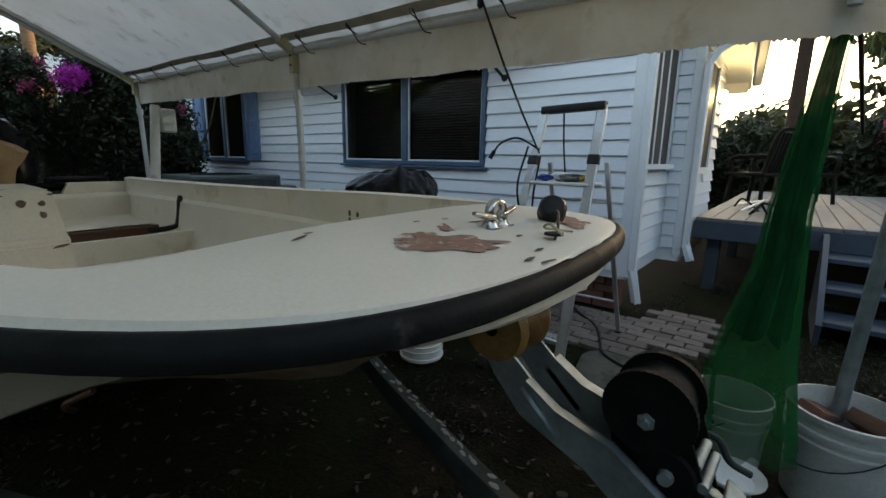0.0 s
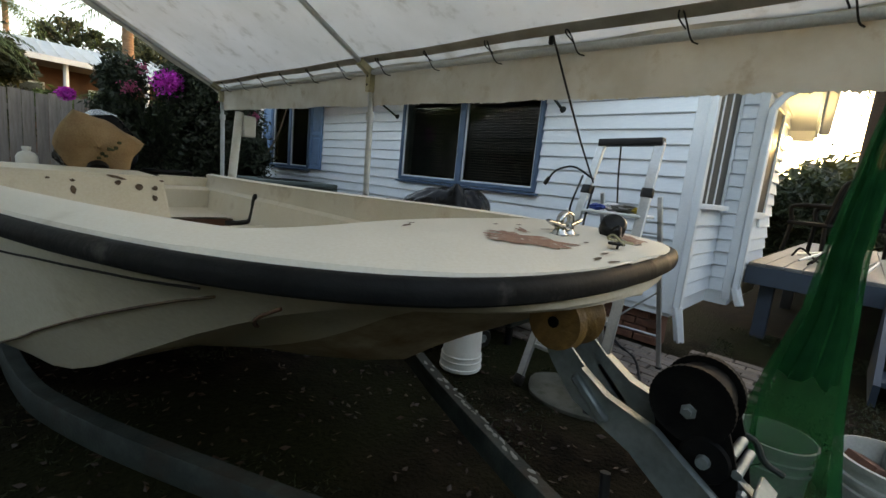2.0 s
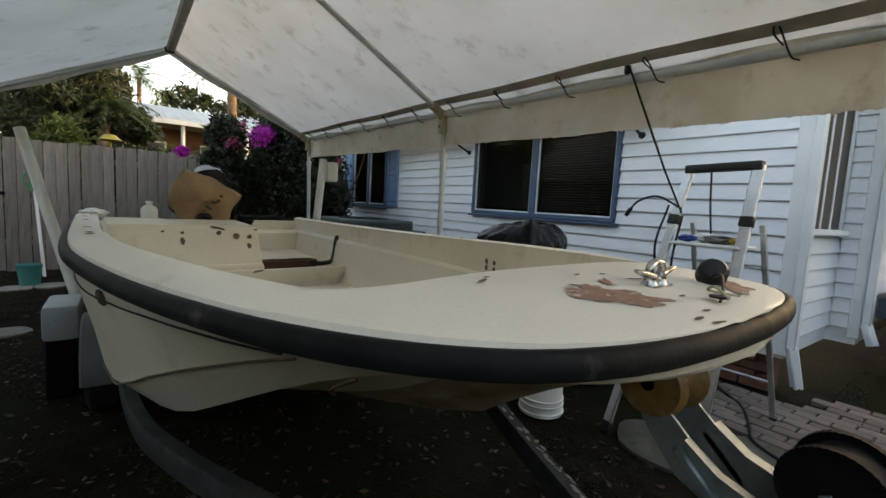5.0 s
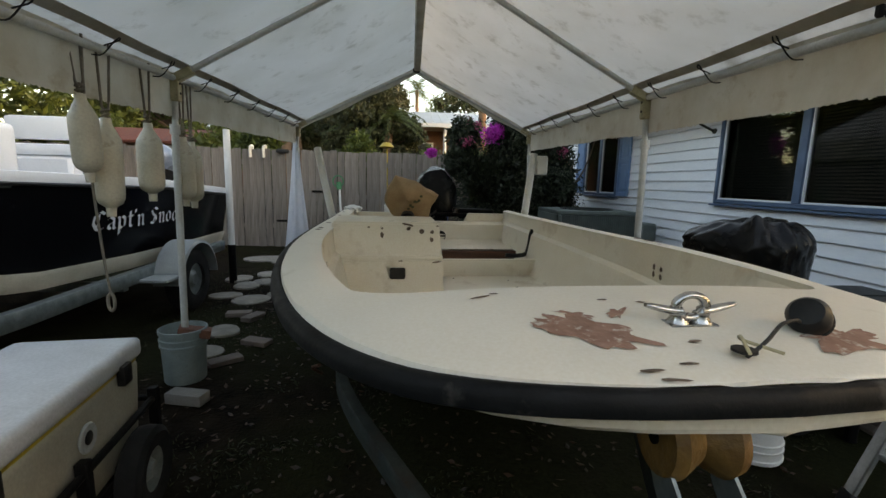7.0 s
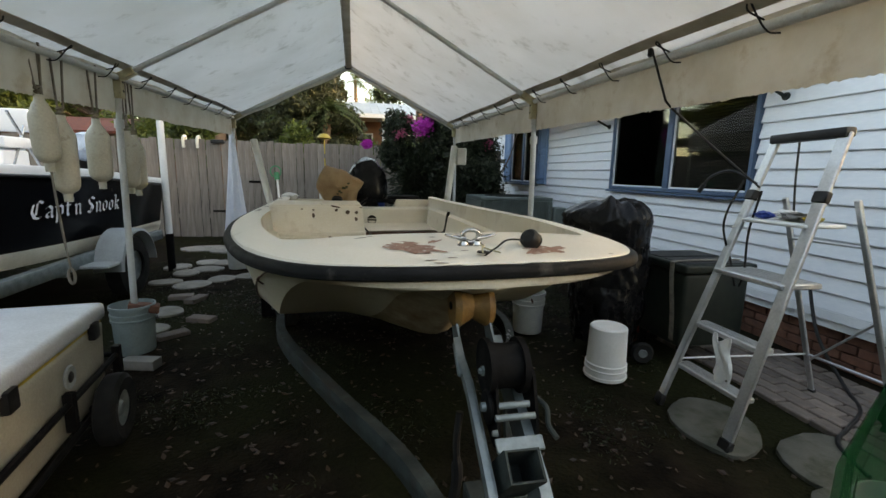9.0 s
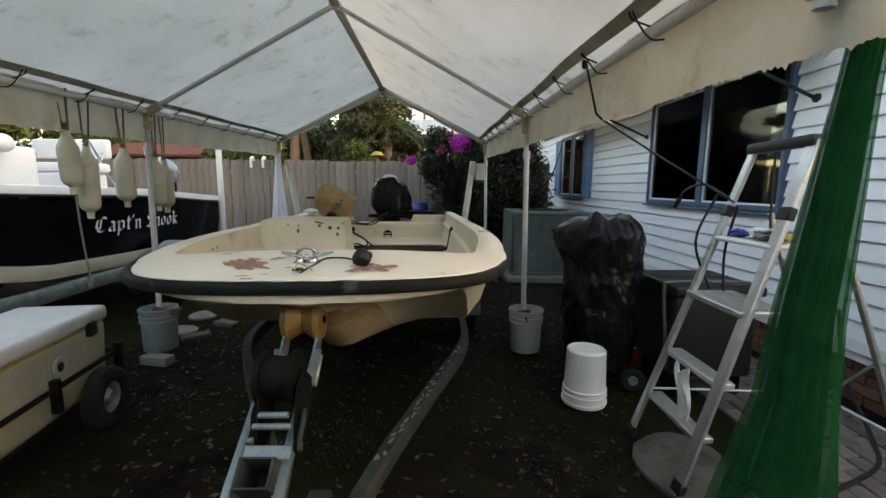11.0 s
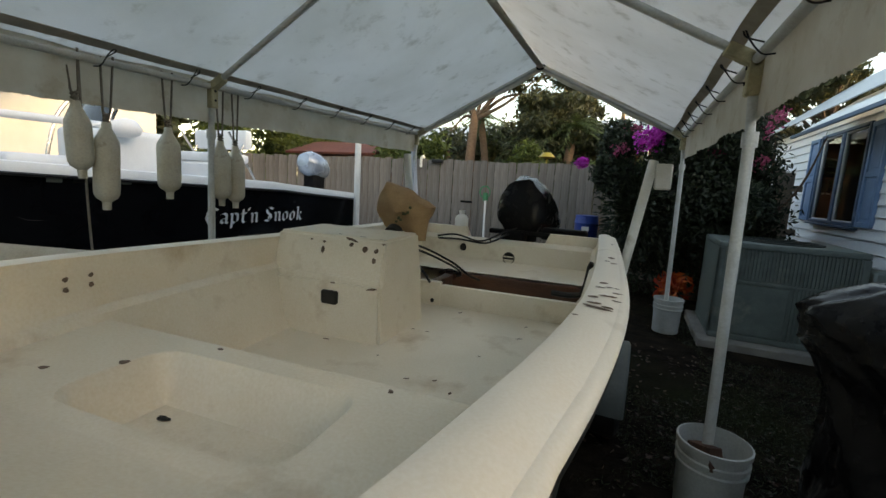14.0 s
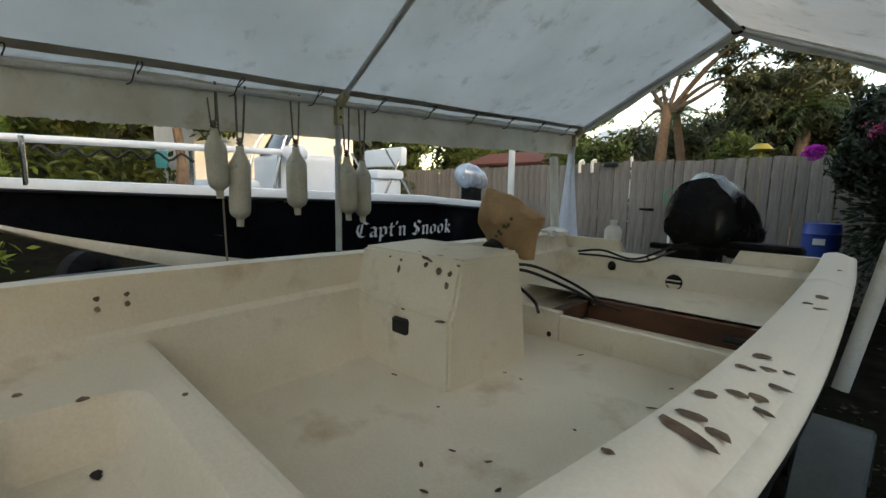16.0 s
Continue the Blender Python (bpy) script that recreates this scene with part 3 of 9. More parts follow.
EXPO, SIDE0 = 0.1325, 0.4375
boards = {}
for k in range(17):
    z = SIDE0 + EXPO * k
    spans = [(YC, 9.0)]
    for h in (W1, W2):
        if h[2] - EXPO - 0.02 < z < h[3]:
            out = []
            for a, b in spans:
                out += [(a, h[0] - 0.05), (h[1] + 0.05, b)] if a < h[0] < b else [(a, b)]
            spans = out
    for a, b in spans:
        key = round(b - a, 3)
        if key not in boards:
            boards[key] = board_mesh(b - a)
        piece("siding_board", boards[key], Matrix.Translation((XW + 0.018, a, z)), wall_a)

# foundation piers and skirt under the house
bm = BM()
box(bm, XW + 0.12, YC + 0.1, -0.1, XW + 0.3, 9.0, 0.38)
skirt = tagged(part("foundation", bm, BRICK, smooth=False), "dark red brick foundation", "foundation", kind="structure")
bm = BM()
box(bm, -0.1, -0.045, -0.032, 0.0, 0.045, 0.032, 0.004)
me_fb = bpy.data.meshes.new("brick")
bm.to_mesh(me_fb)
bm.free()
me_fb.materials.append(BRICK)
bm = BM()
box(bm, -0.0505, -0.1, -0.032, 0.0505, 0.1, 0.032, 0.004)
me_fl = bpy.data.meshes.new("brick")
bm.to_mesh(me_fl)
bm.free()
me_fl.materials.append(BRICK)
for row in range(5):
    for k in range(26):
        piece("brick", me_fl, Matrix.Translation((XW + 0.12, YC + 0.2 + 0.212 * k + (0.106 if row % 2 else 0), 0.03 + 0.074 * row)), skirt)

bm = BM()
box(bm, XW - 0.012, YC - 0.02, 0.33, XW + 0.1, YC + 0.09, 2.6, 0.004)
tagged(part("corner_trim", bm, TRIM_WHITE), "white corner board of the house", "trim", kind="structure")
bm = BM()
box(bm, XW - 0.012, YC + 0.09, 0.365, XW + 0.02, 9.0, 0.439, 0.004)
tagged(part("trim_lower", bm, TRIM_WHITE), "white starter strip below the siding", "trim", kind="structure")

# awnings: white ribbed panels with a blue edge, and a deep blue board before the wide window
aw = thing("awning", "white ribbed metal awning with a blue edge on the house wall", "awning", (XW, 3.2, 2.5), kind="structure")
bm = BM()
rows = []
for y in (-0.55, 1.0, 2.5, 4.0, 5.25):
    row = []
    for k in range(13):
        q = k / 12
        x, z = 2.99 + 0.56 * q, 2.365 + 0.42 * q
        row += [(x, y, z), (x + 0.028, y, z + 0.008), (x + 0.034, y, z + 0.03)]
    rows.append(row)
sheet(bm, rows)
thicken(bm, 0.004)
part("ribbed_panel", bm, TRIM_WHITE, aw, "white ribbed metal panel", smooth=False)
bm = BM()
box(bm, 2.955, 1.25, 2.325, 2.985, 5.26, 2.368, 0.004)
part("blue_edge", bm, TRIM_BLUE, aw)
for y in (5.255, 2.9):
    bm = BM()
    box(bm, 2.99, y - 0.012, 2.338, 3.55, y + 0.012, 2.358, 0.004, Matrix.Translation((2.99, 0, 2.35)) @ pose(0, 0, 0, 0, -36.9, 0) @ Matrix.Translation((-2.99, 0, -2.35)))
    part("blue_rib", bm, TRIM_BLUE, aw)
bm = BM()
prof = [(1.27, 2.28), (1.27, 2.49)] + [(1.17 + 0.1 * math.cos(a), 2.49 + 0.1 * math.sin(a)) for a in [math.pi / 2 * k / 5 for k in range(1, 6)]] + [(-0.55, 2.59), (-0.55, 2.28)]
f = bm.faces.new([bm.verts.new((2.96, y, z)) for y, z in prof])
thicken(bm, 0.022)
part("blue_board", bm, TRIM_BLUE, aw, "deep blue board with a rounded end")
bm = BM()
rows = []
for y in (YC - 0.3, 1.0, 4.0, 9.5):
    row = []
    for k in range(22):
        q = 0.115 * k
        row += [(3.3 + q * 0.66, y, 2.72 + q * 0.5), (3.315 + q * 0.66, y, 2.712 + q * 0.5)]
    rows.append(row)
sheet(bm, rows)
tagged(part("house_roof", bm, METAL_ROOF, smooth=False), "white ribbed metal roof slope of the house", "roof", kind="structure")


def window(name, y0, y1, z0, z1, sashes, label):
    w = thing(name, label, "window", (XW, (y0 + y1) / 2, z0), kind="structure")
    bm = BM()
    t = 0.045
    for a in ((y0 - t, y0, z0 - t, z1 + t), (y1, y1 + t, z0 - t, z1 + t), (y0, y1, z1, z1 + t), (y0, y1, z0 - t, z0)):
        box(bm, XW - 0.035, a[0], a[2], XW + 0.05, a[1], a[3], 0.006)
    part("window_frame", bm, TRIM_BLUE, w, "blue painted outer frame")
    bm = BM()
    box(bm, XW - 0.06, y0 - 0.08, z0 - 0.075, XW + 0.03, y1 + 0.08, z0 - 0.052, 0.005)
    part("window_sill", bm, TRIM_BLUE, w)
    step = (y1 - y0) / sashes
    for k in range(sashes):
        a, b = y0 + step * k, y0 + step * (k + 1)
        if k:
            bm = BM()
            box(bm, XW - 0.03, a - 0.045, z0, XW + 0.05, a + 0.045, z1, 0.006)
            part("mullion", bm, TRIM_BLUE, w)
            a += 0.045
        if k < sashes - 1:
            b -= 0.045
        bm = BM()
        s = 0.018
        for q in ((a, a + s, z0, z1), (b - s, b, z0, z1), (a + s, b - s, z1 - s, z1), (a + s, b - s, z0, z0 + s)):
            box(bm, XW - 0.012, q[0], q[2], XW + 0.03, q[1], q[3], 0.004)
        sash = part("sash", bm, [TRIM_WHITE], w, "thin pale sash")
        bm = BM()
        box(bm, XW + 0.006, a + s, z0 + s, XW + 0.012, b - s, z1 - s)
        part("pane", bm, PANE, sash, smooth=False).visible_shadow = False
        bm = BM()
        for i in range(36):
            z = z0 + 0.05 + (z1 - z0 - 0.08) * i / 36
            box(bm, XW + 0.07, a + 0.02, z, XW + 0.073, b - 0.02, z + 0.021, 0, Matrix.Translation((XW + 0.07, 0, z)) @ pose(0, 0, 0, 0, 25, 0) @ Matrix.Translation((-XW - 0.07, 0, -z)))
        part("blind", bm, BLIND, w, "closed dark slatted blind", smooth=False)
    bm = BM()
    box(bm, XW + 0.162, y0 - 0.1, z0 - 0.1, XW + 0.95, y1 + 0.1, z1 + 0.1)
    bmesh.ops.delete(bm, geom=[f for f in bm.faces if f.calc_center_median().x < XW + 0.2], context="FACES")
    part("dark_interior", bm, ROOM, w, smooth=False)
    return w


window("window_1", *W1, 2, "wide twin window with blue frame and blinds")
window("window_2", *W2, 2, "twin window with blue frame behind the bush")


def shutter(y0, y1, z0, z1):
    s = thing("shutter", "blue louvred window shutter on the wall", "shutter", (XW, (y0 + y1) / 2, z0), group="window shutters")
    bm = BM()
    for q in ((y0, y0 + 0.05, z0, z1), (y1 - 0.05, y1, z0, z1), (y0 + 0.05, y1 - 0.05, z0, z0 + 0.06), (y0 + 0.05, y1 - 0.05, z1 - 0.06, z1), (y0 + 0.05, y1 - 0.05, (z0 + z1) / 2 - 0.03, (z0 + z1) / 2 + 0.03)):
        box(bm, XW - 0.04, q[0], q[2], XW, q[1], q[3], 0.004)
    part("frame", bm, SHUTTER_BLUE, s)
    bm = BM()
    for lo, hi in ((z0 + 0.06, (z0 + z1) / 2 - 0.03), ((z0 + z1) / 2 + 0.03, z1 - 0.06)):
        box(bm, XW - 0.02, y0 + 0.05, lo, XW - 0.006, y1 - 0.05, hi)
        box(bm, XW - 0.03, y0 + 0.08, lo + 0.04, XW - 0.016, y1 - 0.08, hi - 0.04, 0.006)
    part("panel", bm, SHUTTER_BLUE, s)


shutter(4.2, 4.58, 1.24, 2.45)
shutter(6.17, 6.53, 1.24, 2.45)

# wall brackets that once held an awning, seen between canopy and wall
for y in (2.22, -0.37):
    b = thing("wall_bracket", "thin grey rod fixed to the house wall", "bracket", (XW, y, 2.09))
    bm = BM()
    tube(bm, [(XW - 0.02, y, 2.09), (3.02, y + 0.03, 2.34)], 0.014, 8)
    part("rod", bm, GALV_DARK, b)
    bm = BM()
    lathe(bm, [(0.001, 0), (0.035, 0), (0.03, 0.02), (0.001, 0.025)], 10, m=Matrix.Translation((XW, y, 2.09)) @ pose(0, 0, 0, 0, -90, 0))
    part("plate", bm, GALV_DARK, b)

# the side of the house beyond the corner
XS = 4.75                      # where the porch front stands out
S0, S1, SZ0, SZ1 = 3.72, 4.56, 1.3, 2.5
bm = BM()
for a, b, c, d in ((XW + 0.16, S0, 0.3, 2.7), (S1, XS, 0.3, 2.7), (S0, S1, 0.3, SZ0), (S0, S1, SZ1, 2.7)):
    box(bm, a, YC + 0.03, c, b, YC + 0.17, d)
wall_b = tagged(part("wall_side", bm, TRIM_WHITE, smooth=False), "white sided end wall of the house", "wall", kind="structure")
YP = -1.86                     # the porch wall
bm = BM()
box(bm, XS, YP, 0.3, XS + 0.14, YC + 0.17, 2.7)
box(bm, XS + 0.14, YP + 0.01, 0.3, 6.3, YP + 0.14, 2.75)
wall_c = tagged(part("wall_porch", bm, TRIM_WHITE, smooth=False), "pale porch wall of the house", "wall", kind="structure")
side_me = {}
for k in range(17):
    z = SIDE0 + EXPO * k
    spans = [(XW + 0.1, XS)] if not (SZ0 - EXPO - 0.02 < z < SZ1) else [(XW + 0.1, S0 - 0.04), (S1 + 0.04, XS)]
    for a, b in spans:
        key = round(b - a, 3)
        side_me.setdefault(key, board_mesh(b - a))
        piece("siding_board", side_me[key], Matrix.Translation((b, YC + 0.028, z)) @ pose(0, 0, 0, 0, 0, 90), wall_b)
    side_me.setdefault(0.18, board_mesh(0.18))
    piece("siding_board", side_me[0.18], Matrix.Translation((XS - 0.002, YP, z)), wall_c)
    spans = [(XS + 0.02, 6.3)] if not (1.2 - EXPO - 0.02 < z < 2.4) else [(XS + 0.02, 5.0), (5.6, 6.3)]
    for a, b in spans:
        key = round(b - a, 3)
        side_me.setdefault(key, board_mesh(b - a))
        piece("siding_board", side_me[key], Matrix.Translation((b, YP + 0.008, z)) @ pose(0, 0, 0, 0, 0, 90), wall_c)
bm = BM()
box(bm, XS - 0.03, YP - 0.022, 0.36, XS + 0.05, YP + 0.06, 2.6, 0.004)
tagged(part("corner_trim", bm, TRIM_WHITE), "white corner board beside the porch", "trim", kind="structure")

sw = thing("window_3", "narrow tall sash windows in the end wall", "window", ((S0 + S1) / 2, YC, SZ0), kind="structure")
bm = BM()
for q in ((S0 - 0.05, S0 + 0.01, SZ0 - 0.04, SZ1 + 0.05), (S1 - 0.01, S1 + 0.05, SZ0 - 0.04, SZ1 + 0.05), (S0 + 0.01, S1 - 0.01, SZ1 - 0.01, SZ1 + 0.05)):
    box(bm, q[0], YC - 0.014, q[2], q[1], YC + 0.06, q[3], 0.005)
for x in (S0 + 0.27, S0 + 0.54):
    box(bm, x - 0.02, YC - 0.009, SZ0, x + 0.02, YC + 0.05, SZ1 - 0.01, 0.002)
part("window_frame", bm, TRIM_WHITE, sw)
bm = BM()
box(bm, S0 - 0.08, YC - 0.06, SZ0 - 0.05, S1 + 0.08, YC + 0.03, SZ0, 0.006)
part("window_sill", bm, TRIM_WHITE, sw)
# opaque dark panels replace the curtained panes, so no sky reflects in them
for a, b in ((S0 + 0.01, S0 + 0.25), (S0 + 0.29, S0 + 0.52), (S0 + 0.56, S1 - 0.01)):
    bm = BM()
    box(bm, a, YC - 0.002, SZ0, b, YC + 0.03, SZ1 - 0.01)
    part("dark_screen", bm, BLIND, sw, "dark matte panel in place of a curtained pane", smooth=False)
bm = BM()
box(bm, S0 - 0.1, YC + 0.3, 1.2, S1 + 0.1, YC + 0.34, 2.6)
part("dark_interior", bm, ROOM, sw, smooth=False)


def downspout(points, label):
    d = thing("downspout", label, "downspout", points[-1], group="downspouts")
    bm = BM()
    for a, b in zip(points, points[1:]):
        a, b = Vector(a), Vector(b)
        m = Matrix.Translation(a) @ (b - a).to_track_quat("Z", "Y").to_matrix().to_4x4()
        box(bm, -0.04, -0.03, -0.01, 0.04, 0.03, (b - a).length + 0.01, 0.008, m)
    part("pipe", bm, TRIM_WHITE, d)
    bm = BM()
    e = Vector(points[-1])
    box(bm, e.x - 0.034, e.y - 0.03, e.z - 0.012, e.x + 0.034, e.y + 0.02, e.z + 0.004)
    part("open_end", bm, DARK, d)


downspout([(3.53, YC - 0.05, 2.5), (3.53, YC - 0.05, 0.42), (3.57, YC - 0.1, 0.13)], "white downspout at the house corner")
downspout([(4.85, -2.25, 2.62), (4.85, -2.23, 2.52), (4.74, -1.99, 2.36), (4.71, -1.92, 2.24), (4.71, -1.92, 0.5), (4.69, -1.98, 0.34)], "white downspout beside the porch")

pw = thing("window_4", "dark porch window in the end wall", "window", (5.3, YP, 1.2), kind="structure")
bm = BM()
for q in ((5.0, 5.06, 1.2, 2.4), (5.54, 5.6, 1.2, 2.4), (5.06, 5.54, 2.33, 2.4), (5.06, 5.54, 1.2, 1.27)):
    box(bm, q[0], YP - 0.05, q[2], q[1], YP + 0.009, q[3], 0.004)
part("window_frame", bm, TRIM_WHITE, pw)
# the same dark panel put in place of glass
bm = BM()
box(bm, 5.05, YP - 0.03, 1.26, 5.55, YP + 0.008, 2.34)
part("dark_screen", bm, BLIND, pw, smooth=False)

# porch roof: a boarded underside and a deep white end
bm = BM()
box(bm, XS - 0.12, -2.25, 2.64, 6.9, YC, 2.7, 0.006)
tagged(part("porch_ceiling", bm, TRIM_WHITE, smooth=False), "pale boarded porch ceiling", "ceiling", kind="structure")
bm = BM()
box(bm, XS - 0.14, -2.28, 2.56, 6.95, -2.25, 2.86, 0.006)
box(bm, 6.9, -2.25, 2.52, 6.95, YC, 2.86, 0.006)
tagged(part("porch_fascia", bm, TRIM_WHITE), "white board along the porch eave", "fascia", kind="structure")
bm = BM()
box(bm, XS - 0.16, -2.39, 2.6, 6.97, -2.282, 2.7, 0.03, seg=3)
tagged(part("gutter", bm, TRIM_WHITE), "white gutter along the porch eave", "gutter", kind="structure")
bm = BM()
sheet(bm, [[(XS - 0.2, -2.33, 2.88), (7.05, -2.33, 2.88)], [(XS - 0.2, 0.2, 3.6), (7.05, 0.2, 3.6)]])
thicken(bm, 0.05)
tagged(part("porch_roof", bm, METAL_ROOF), "pale metal porch roof", "roof", kind="structure")
for name in ("porch_ceiling", "porch_fascia", "gutter", "porch_roof"):
    for v in bpy.data.objects[name].data.vertices:
        d = v.co.x - 4.73
        v.co.z -= 0.13 * d
        if v.co.y < -2.0:
            v.co.y += 0.085 * d
LX, LY, LZ = 5.74, YP - 0.09, 2.05
lamp = thing("wall_lamp", "lit porch lamp on the wall", "lamp", (LX, LY, LZ))
bm = BM()
lathe(bm, [(0.001, 0), (0.05, 0.0), (0.05, 0.02), (0.02, 0.03), (0.001, 0.03)], 12, m=Matrix.Translation((LX, YP - 0.02, LZ)) @ pose(0, 0, 0, 90))
part("wall_plate", bm, BLACK, lamp)
bm = BM()
lathe(bm, [(0.001, -0.06), (0.03, -0.05), (0.042, 0.0), (0.03, 0.05), (0.015, 0.07), (0.001, 0.075)], 14, at=(LX, LY, LZ))
part("bulb", bm, BULB, lamp)

# the porch floor and steps
porch = thing("porch_deck", "grey blue painted timber porch with steps", "porch", (7, -4, 0), kind="structure")
bm = BM()
box(bm, 5.05, -7.0, 0.56, 5.1, -2.12, 0.74, 0.005)
box(bm, 5.1, -7.0, 0.56, 11.0, -6.95, 0.74, 0.005)
part("fascia", bm, DECK_BLUE, porch)
for x in (5.3, 7.5, 9.8):
    for y in (-6.8, -4.5, -2.3):
        bm = BM()
        box(bm, x - 0.06, y - 0.06, -0.05, x + 0.06, y + 0.06, 0.72, 0.005)
        part("post", bm, DECK_BLUE, porch)
bm = BM()
box(bm, 0, -0.069, 0, 5.9, 0.069, 0.035, 0.005)
me_db = bpy.data.meshes.new("deck_board")
bm.to_mesh(me_db)
bm.free()
me_db.materials.append(DECK_TOP)
for k in range(34):
    piece("deck_board", me_db, Matrix.Translation((5.07, -2.2 - 0.1425 * k, 0.74)), porch, local=False)
for k, z in enumerate((0.18, 0.37, 0.56)):
    bm = BM()
    box(bm, 4.1 + 0.3 * k, -6.2, z - 0.04, 4.45 + 0.3 * k, -3.15, z, 0.006)
    part("tread", bm, DECK_BLUE, porch)
for y in (-3.18, -6.2):
    bm = BM()
    v = [bm.verts.new(p) for p in ((4.1, y, -0.03), (5.06, y, -0.03), (5.06, y, 0.72), (4.9, y, 0.72), (4.05, y, 0.16))]
    f = bm.faces.new(v)
    thicken(bm, 0.04)
    part("stringer", bm, DECK_BLUE, porch)

porch.matrix_basis = pose(6.77, -3.83, 0)

# ---- the fence ----
YF = 6.0
fence = thing("fence", "weathered grey board fence behind the yard", "fence", (-2, YF, 0), kind="structure")
bm = BM()
for z in (0.4, 1.0, 1.65):
    box(bm, -14.0, YF + 0.02, z, 3.4, YF + 0.06, z + 0.09, 0.004)
part("rail", bm, FENCE, fence)
pick = []
for q in range(5):
    bm = BM()
    h = 1.93 + 0.006 * q
    box(bm, -0.066, -0.009, 0.03, 0.066, 0.009, h, 0.003)
    for v in bm.verts:
        v.co.x += 0.004 * math.sin(v.co.z * 3 + q)
        v.co.y += 0.006 * math.sin(v.co.z * 2 + q * 2)
    me = bpy.data.meshes.new("fence_board")
    bm.to_mesh(me)
    bm.free()
    me.materials.append(FENCE)
    pick.append(me)
rnd = random.Random(4)
for k in range(122):
    x = -13.9 + 0.1415 * k
    piece("fence_board", rnd.choice(pick), pose(x, YF + 0.006 * rnd.uniform(-1, 1), rnd.uniform(-0.008, 0.008), 0, rnd.uniform(-0.3, 0.3), rnd.uniform(-2, 2)), fence, local=False)

# ---- the skiff on its trailer ----
# local axes: x to the house side, y from bow to stern, z up
BOAT = (0.43, -2.457, 0.0)
boat = thing("skiff", "stripped cream fibreglass skiff with chipped paint", "boat", BOAT, turn=3.6)
LEN = 4.0


OUTLINE = smoothline([(u, w, 0) for u, w in ((0.02, 0.0), (0.03, 0.17), (0.055, 0.31), (0.1, 0.42), (0.15, 0.485), (0.22, 0.545), (0.32, 0.605), (0.45, 0.66), (0.65, 0.72), (0.85, 0.765), (1.05, 0.798), (1.3, 0.83), (1.6, 0.855), (2.0, 0.868), (2.6, 0.87), (3.3, 0.864), (4.0, 0.855))], 8)
OUTLINE_U, OUTLINE_W = [p.x for p in OUTLINE], [p.y for p in OUTLINE]


def half(u):
    """Half the beam at u metres from the bow."""
    return float(np.interp(u, OUTLINE_U, OUTLINE_W))


def sheer(u):
    return 1.172 - 0.062 * u + 0.0068 * u * u + 0.013 * max(0.0, 1 - u / 1.5)


def lerp(u, table):
    return float(np.interp(u, [t[0] for t in table], [t[1] for t in table]))


US = [0.02 + 1.38 * (k / 16) ** 2.2 for k in range(17)] + [1.4 + 2.6 * k / 14 for k in range(1, 15)]
KEEL = [(0.0, 1.12), (0.12, 1.075), (0.3, 0.935), (0.65, 0.722), (1.1, 0.61), (1.6, 0.55), (2.2, 0.52), (4, 0.52)]
TUN = [(0.0, 1.12), (0.15, 1.11), (0.35, 1.075), (0.45, 1.05), (0.55, 0.985), (0.7, 0.905), (0.8, 0.84), (1.0, 0.77), (1.2, 0.685), (2.2, 0.62), (4, 0.57)]
SPO = [(0.0, 1.12), (0.15, 1.105), (0.3, 1.08), (0.43, 1.025), (0.57, 0.955), (0.72, 0.88), (0.96, 0.77), (1.15, 0.70), (1.35, 0.645), (1.7, 0.58), (2.2, 0.54), (4, 0.52)]
CHI = [(0.0, 1.125), (0.15, 1.118), (0.3, 1.11), (0.42, 1.083), (0.5, 1.055), (0.68, 0.983), (0.95, 0.88), (1.2, 0.785), (1.5, 0.69), (2.0, 0.62), (4, 0.6)]

# hull skin: two materials, the stained bottom and the cream side
bm = BM()
rows, low = [], []
for u in US:
    w = half(u)
    zs = sheer(u) - 0.034
    k, t, s, c = (min(lerp(u, q), zs - 0.002 * i) for i, q in ((4, KEEL), (3, TUN), (2, SPO), (1, CHI)))
    side = []
    vs_ = 0.78 * w
    for v, z in ((0, k), (0.06 * w, k + 0.05 * (t - k)), (0.15 * w, k + 0.25 * (t - k)), (0.28 * w, k + 0.58 * (t - k)), (0.42 * w, k + 0.9 * (t - k)), (0.54 * w, t), (0.66 * w, s + 0.55 * (t - s)), (vs_, s), (0.885 * w, c), (0.915 * w, c + 0.3 * (zs - c)), (0.955 * w, c + 0.65 * (zs - c)), (0.985 * w, zs)):
        side.append((v, z))
    uu = u
    row = [(-v, uu, z) for v, z in side[::-1]] + [(v, uu, z) for v, z in side[1:]]
    rows.append(row)
sheet(bm, rows)
bm.faces.ensure_lookup_table()
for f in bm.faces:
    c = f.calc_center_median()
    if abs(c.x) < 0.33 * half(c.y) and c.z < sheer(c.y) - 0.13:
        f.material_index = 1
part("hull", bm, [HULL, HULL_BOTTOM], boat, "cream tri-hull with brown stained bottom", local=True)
skin = [c for c in boat.children if c.name.startswith("hull")][0].data
skin.set_sharp_from_angle(angle=radians(70))
for e in skin.edges:
    a, b = e.vertices
    if a % 23 == b % 23 and a % 23 in (3, 4, 18, 19):
        e.use_edge_sharp = True

# transom with a low motor notch
bm = BM()
wt = half(LEN)
out = [(-wt, sheer(LEN) - 0.01), (-0.8 * wt, 0.6), (-0.66 * wt, 0.52), (0.66 * wt, 0.52), (0.8 * wt, 0.6), (wt, sheer(LEN) - 0.01), (0.36, sheer(LEN) - 0.01), (0.3, 0.93), (-0.3, 0.93), (-0.36, sheer(LEN) - 0.01)]
bm.faces.new([bm.verts.new((x, LEN - 0.03, z)) for x, z in out])
thicken(bm, 0.045)
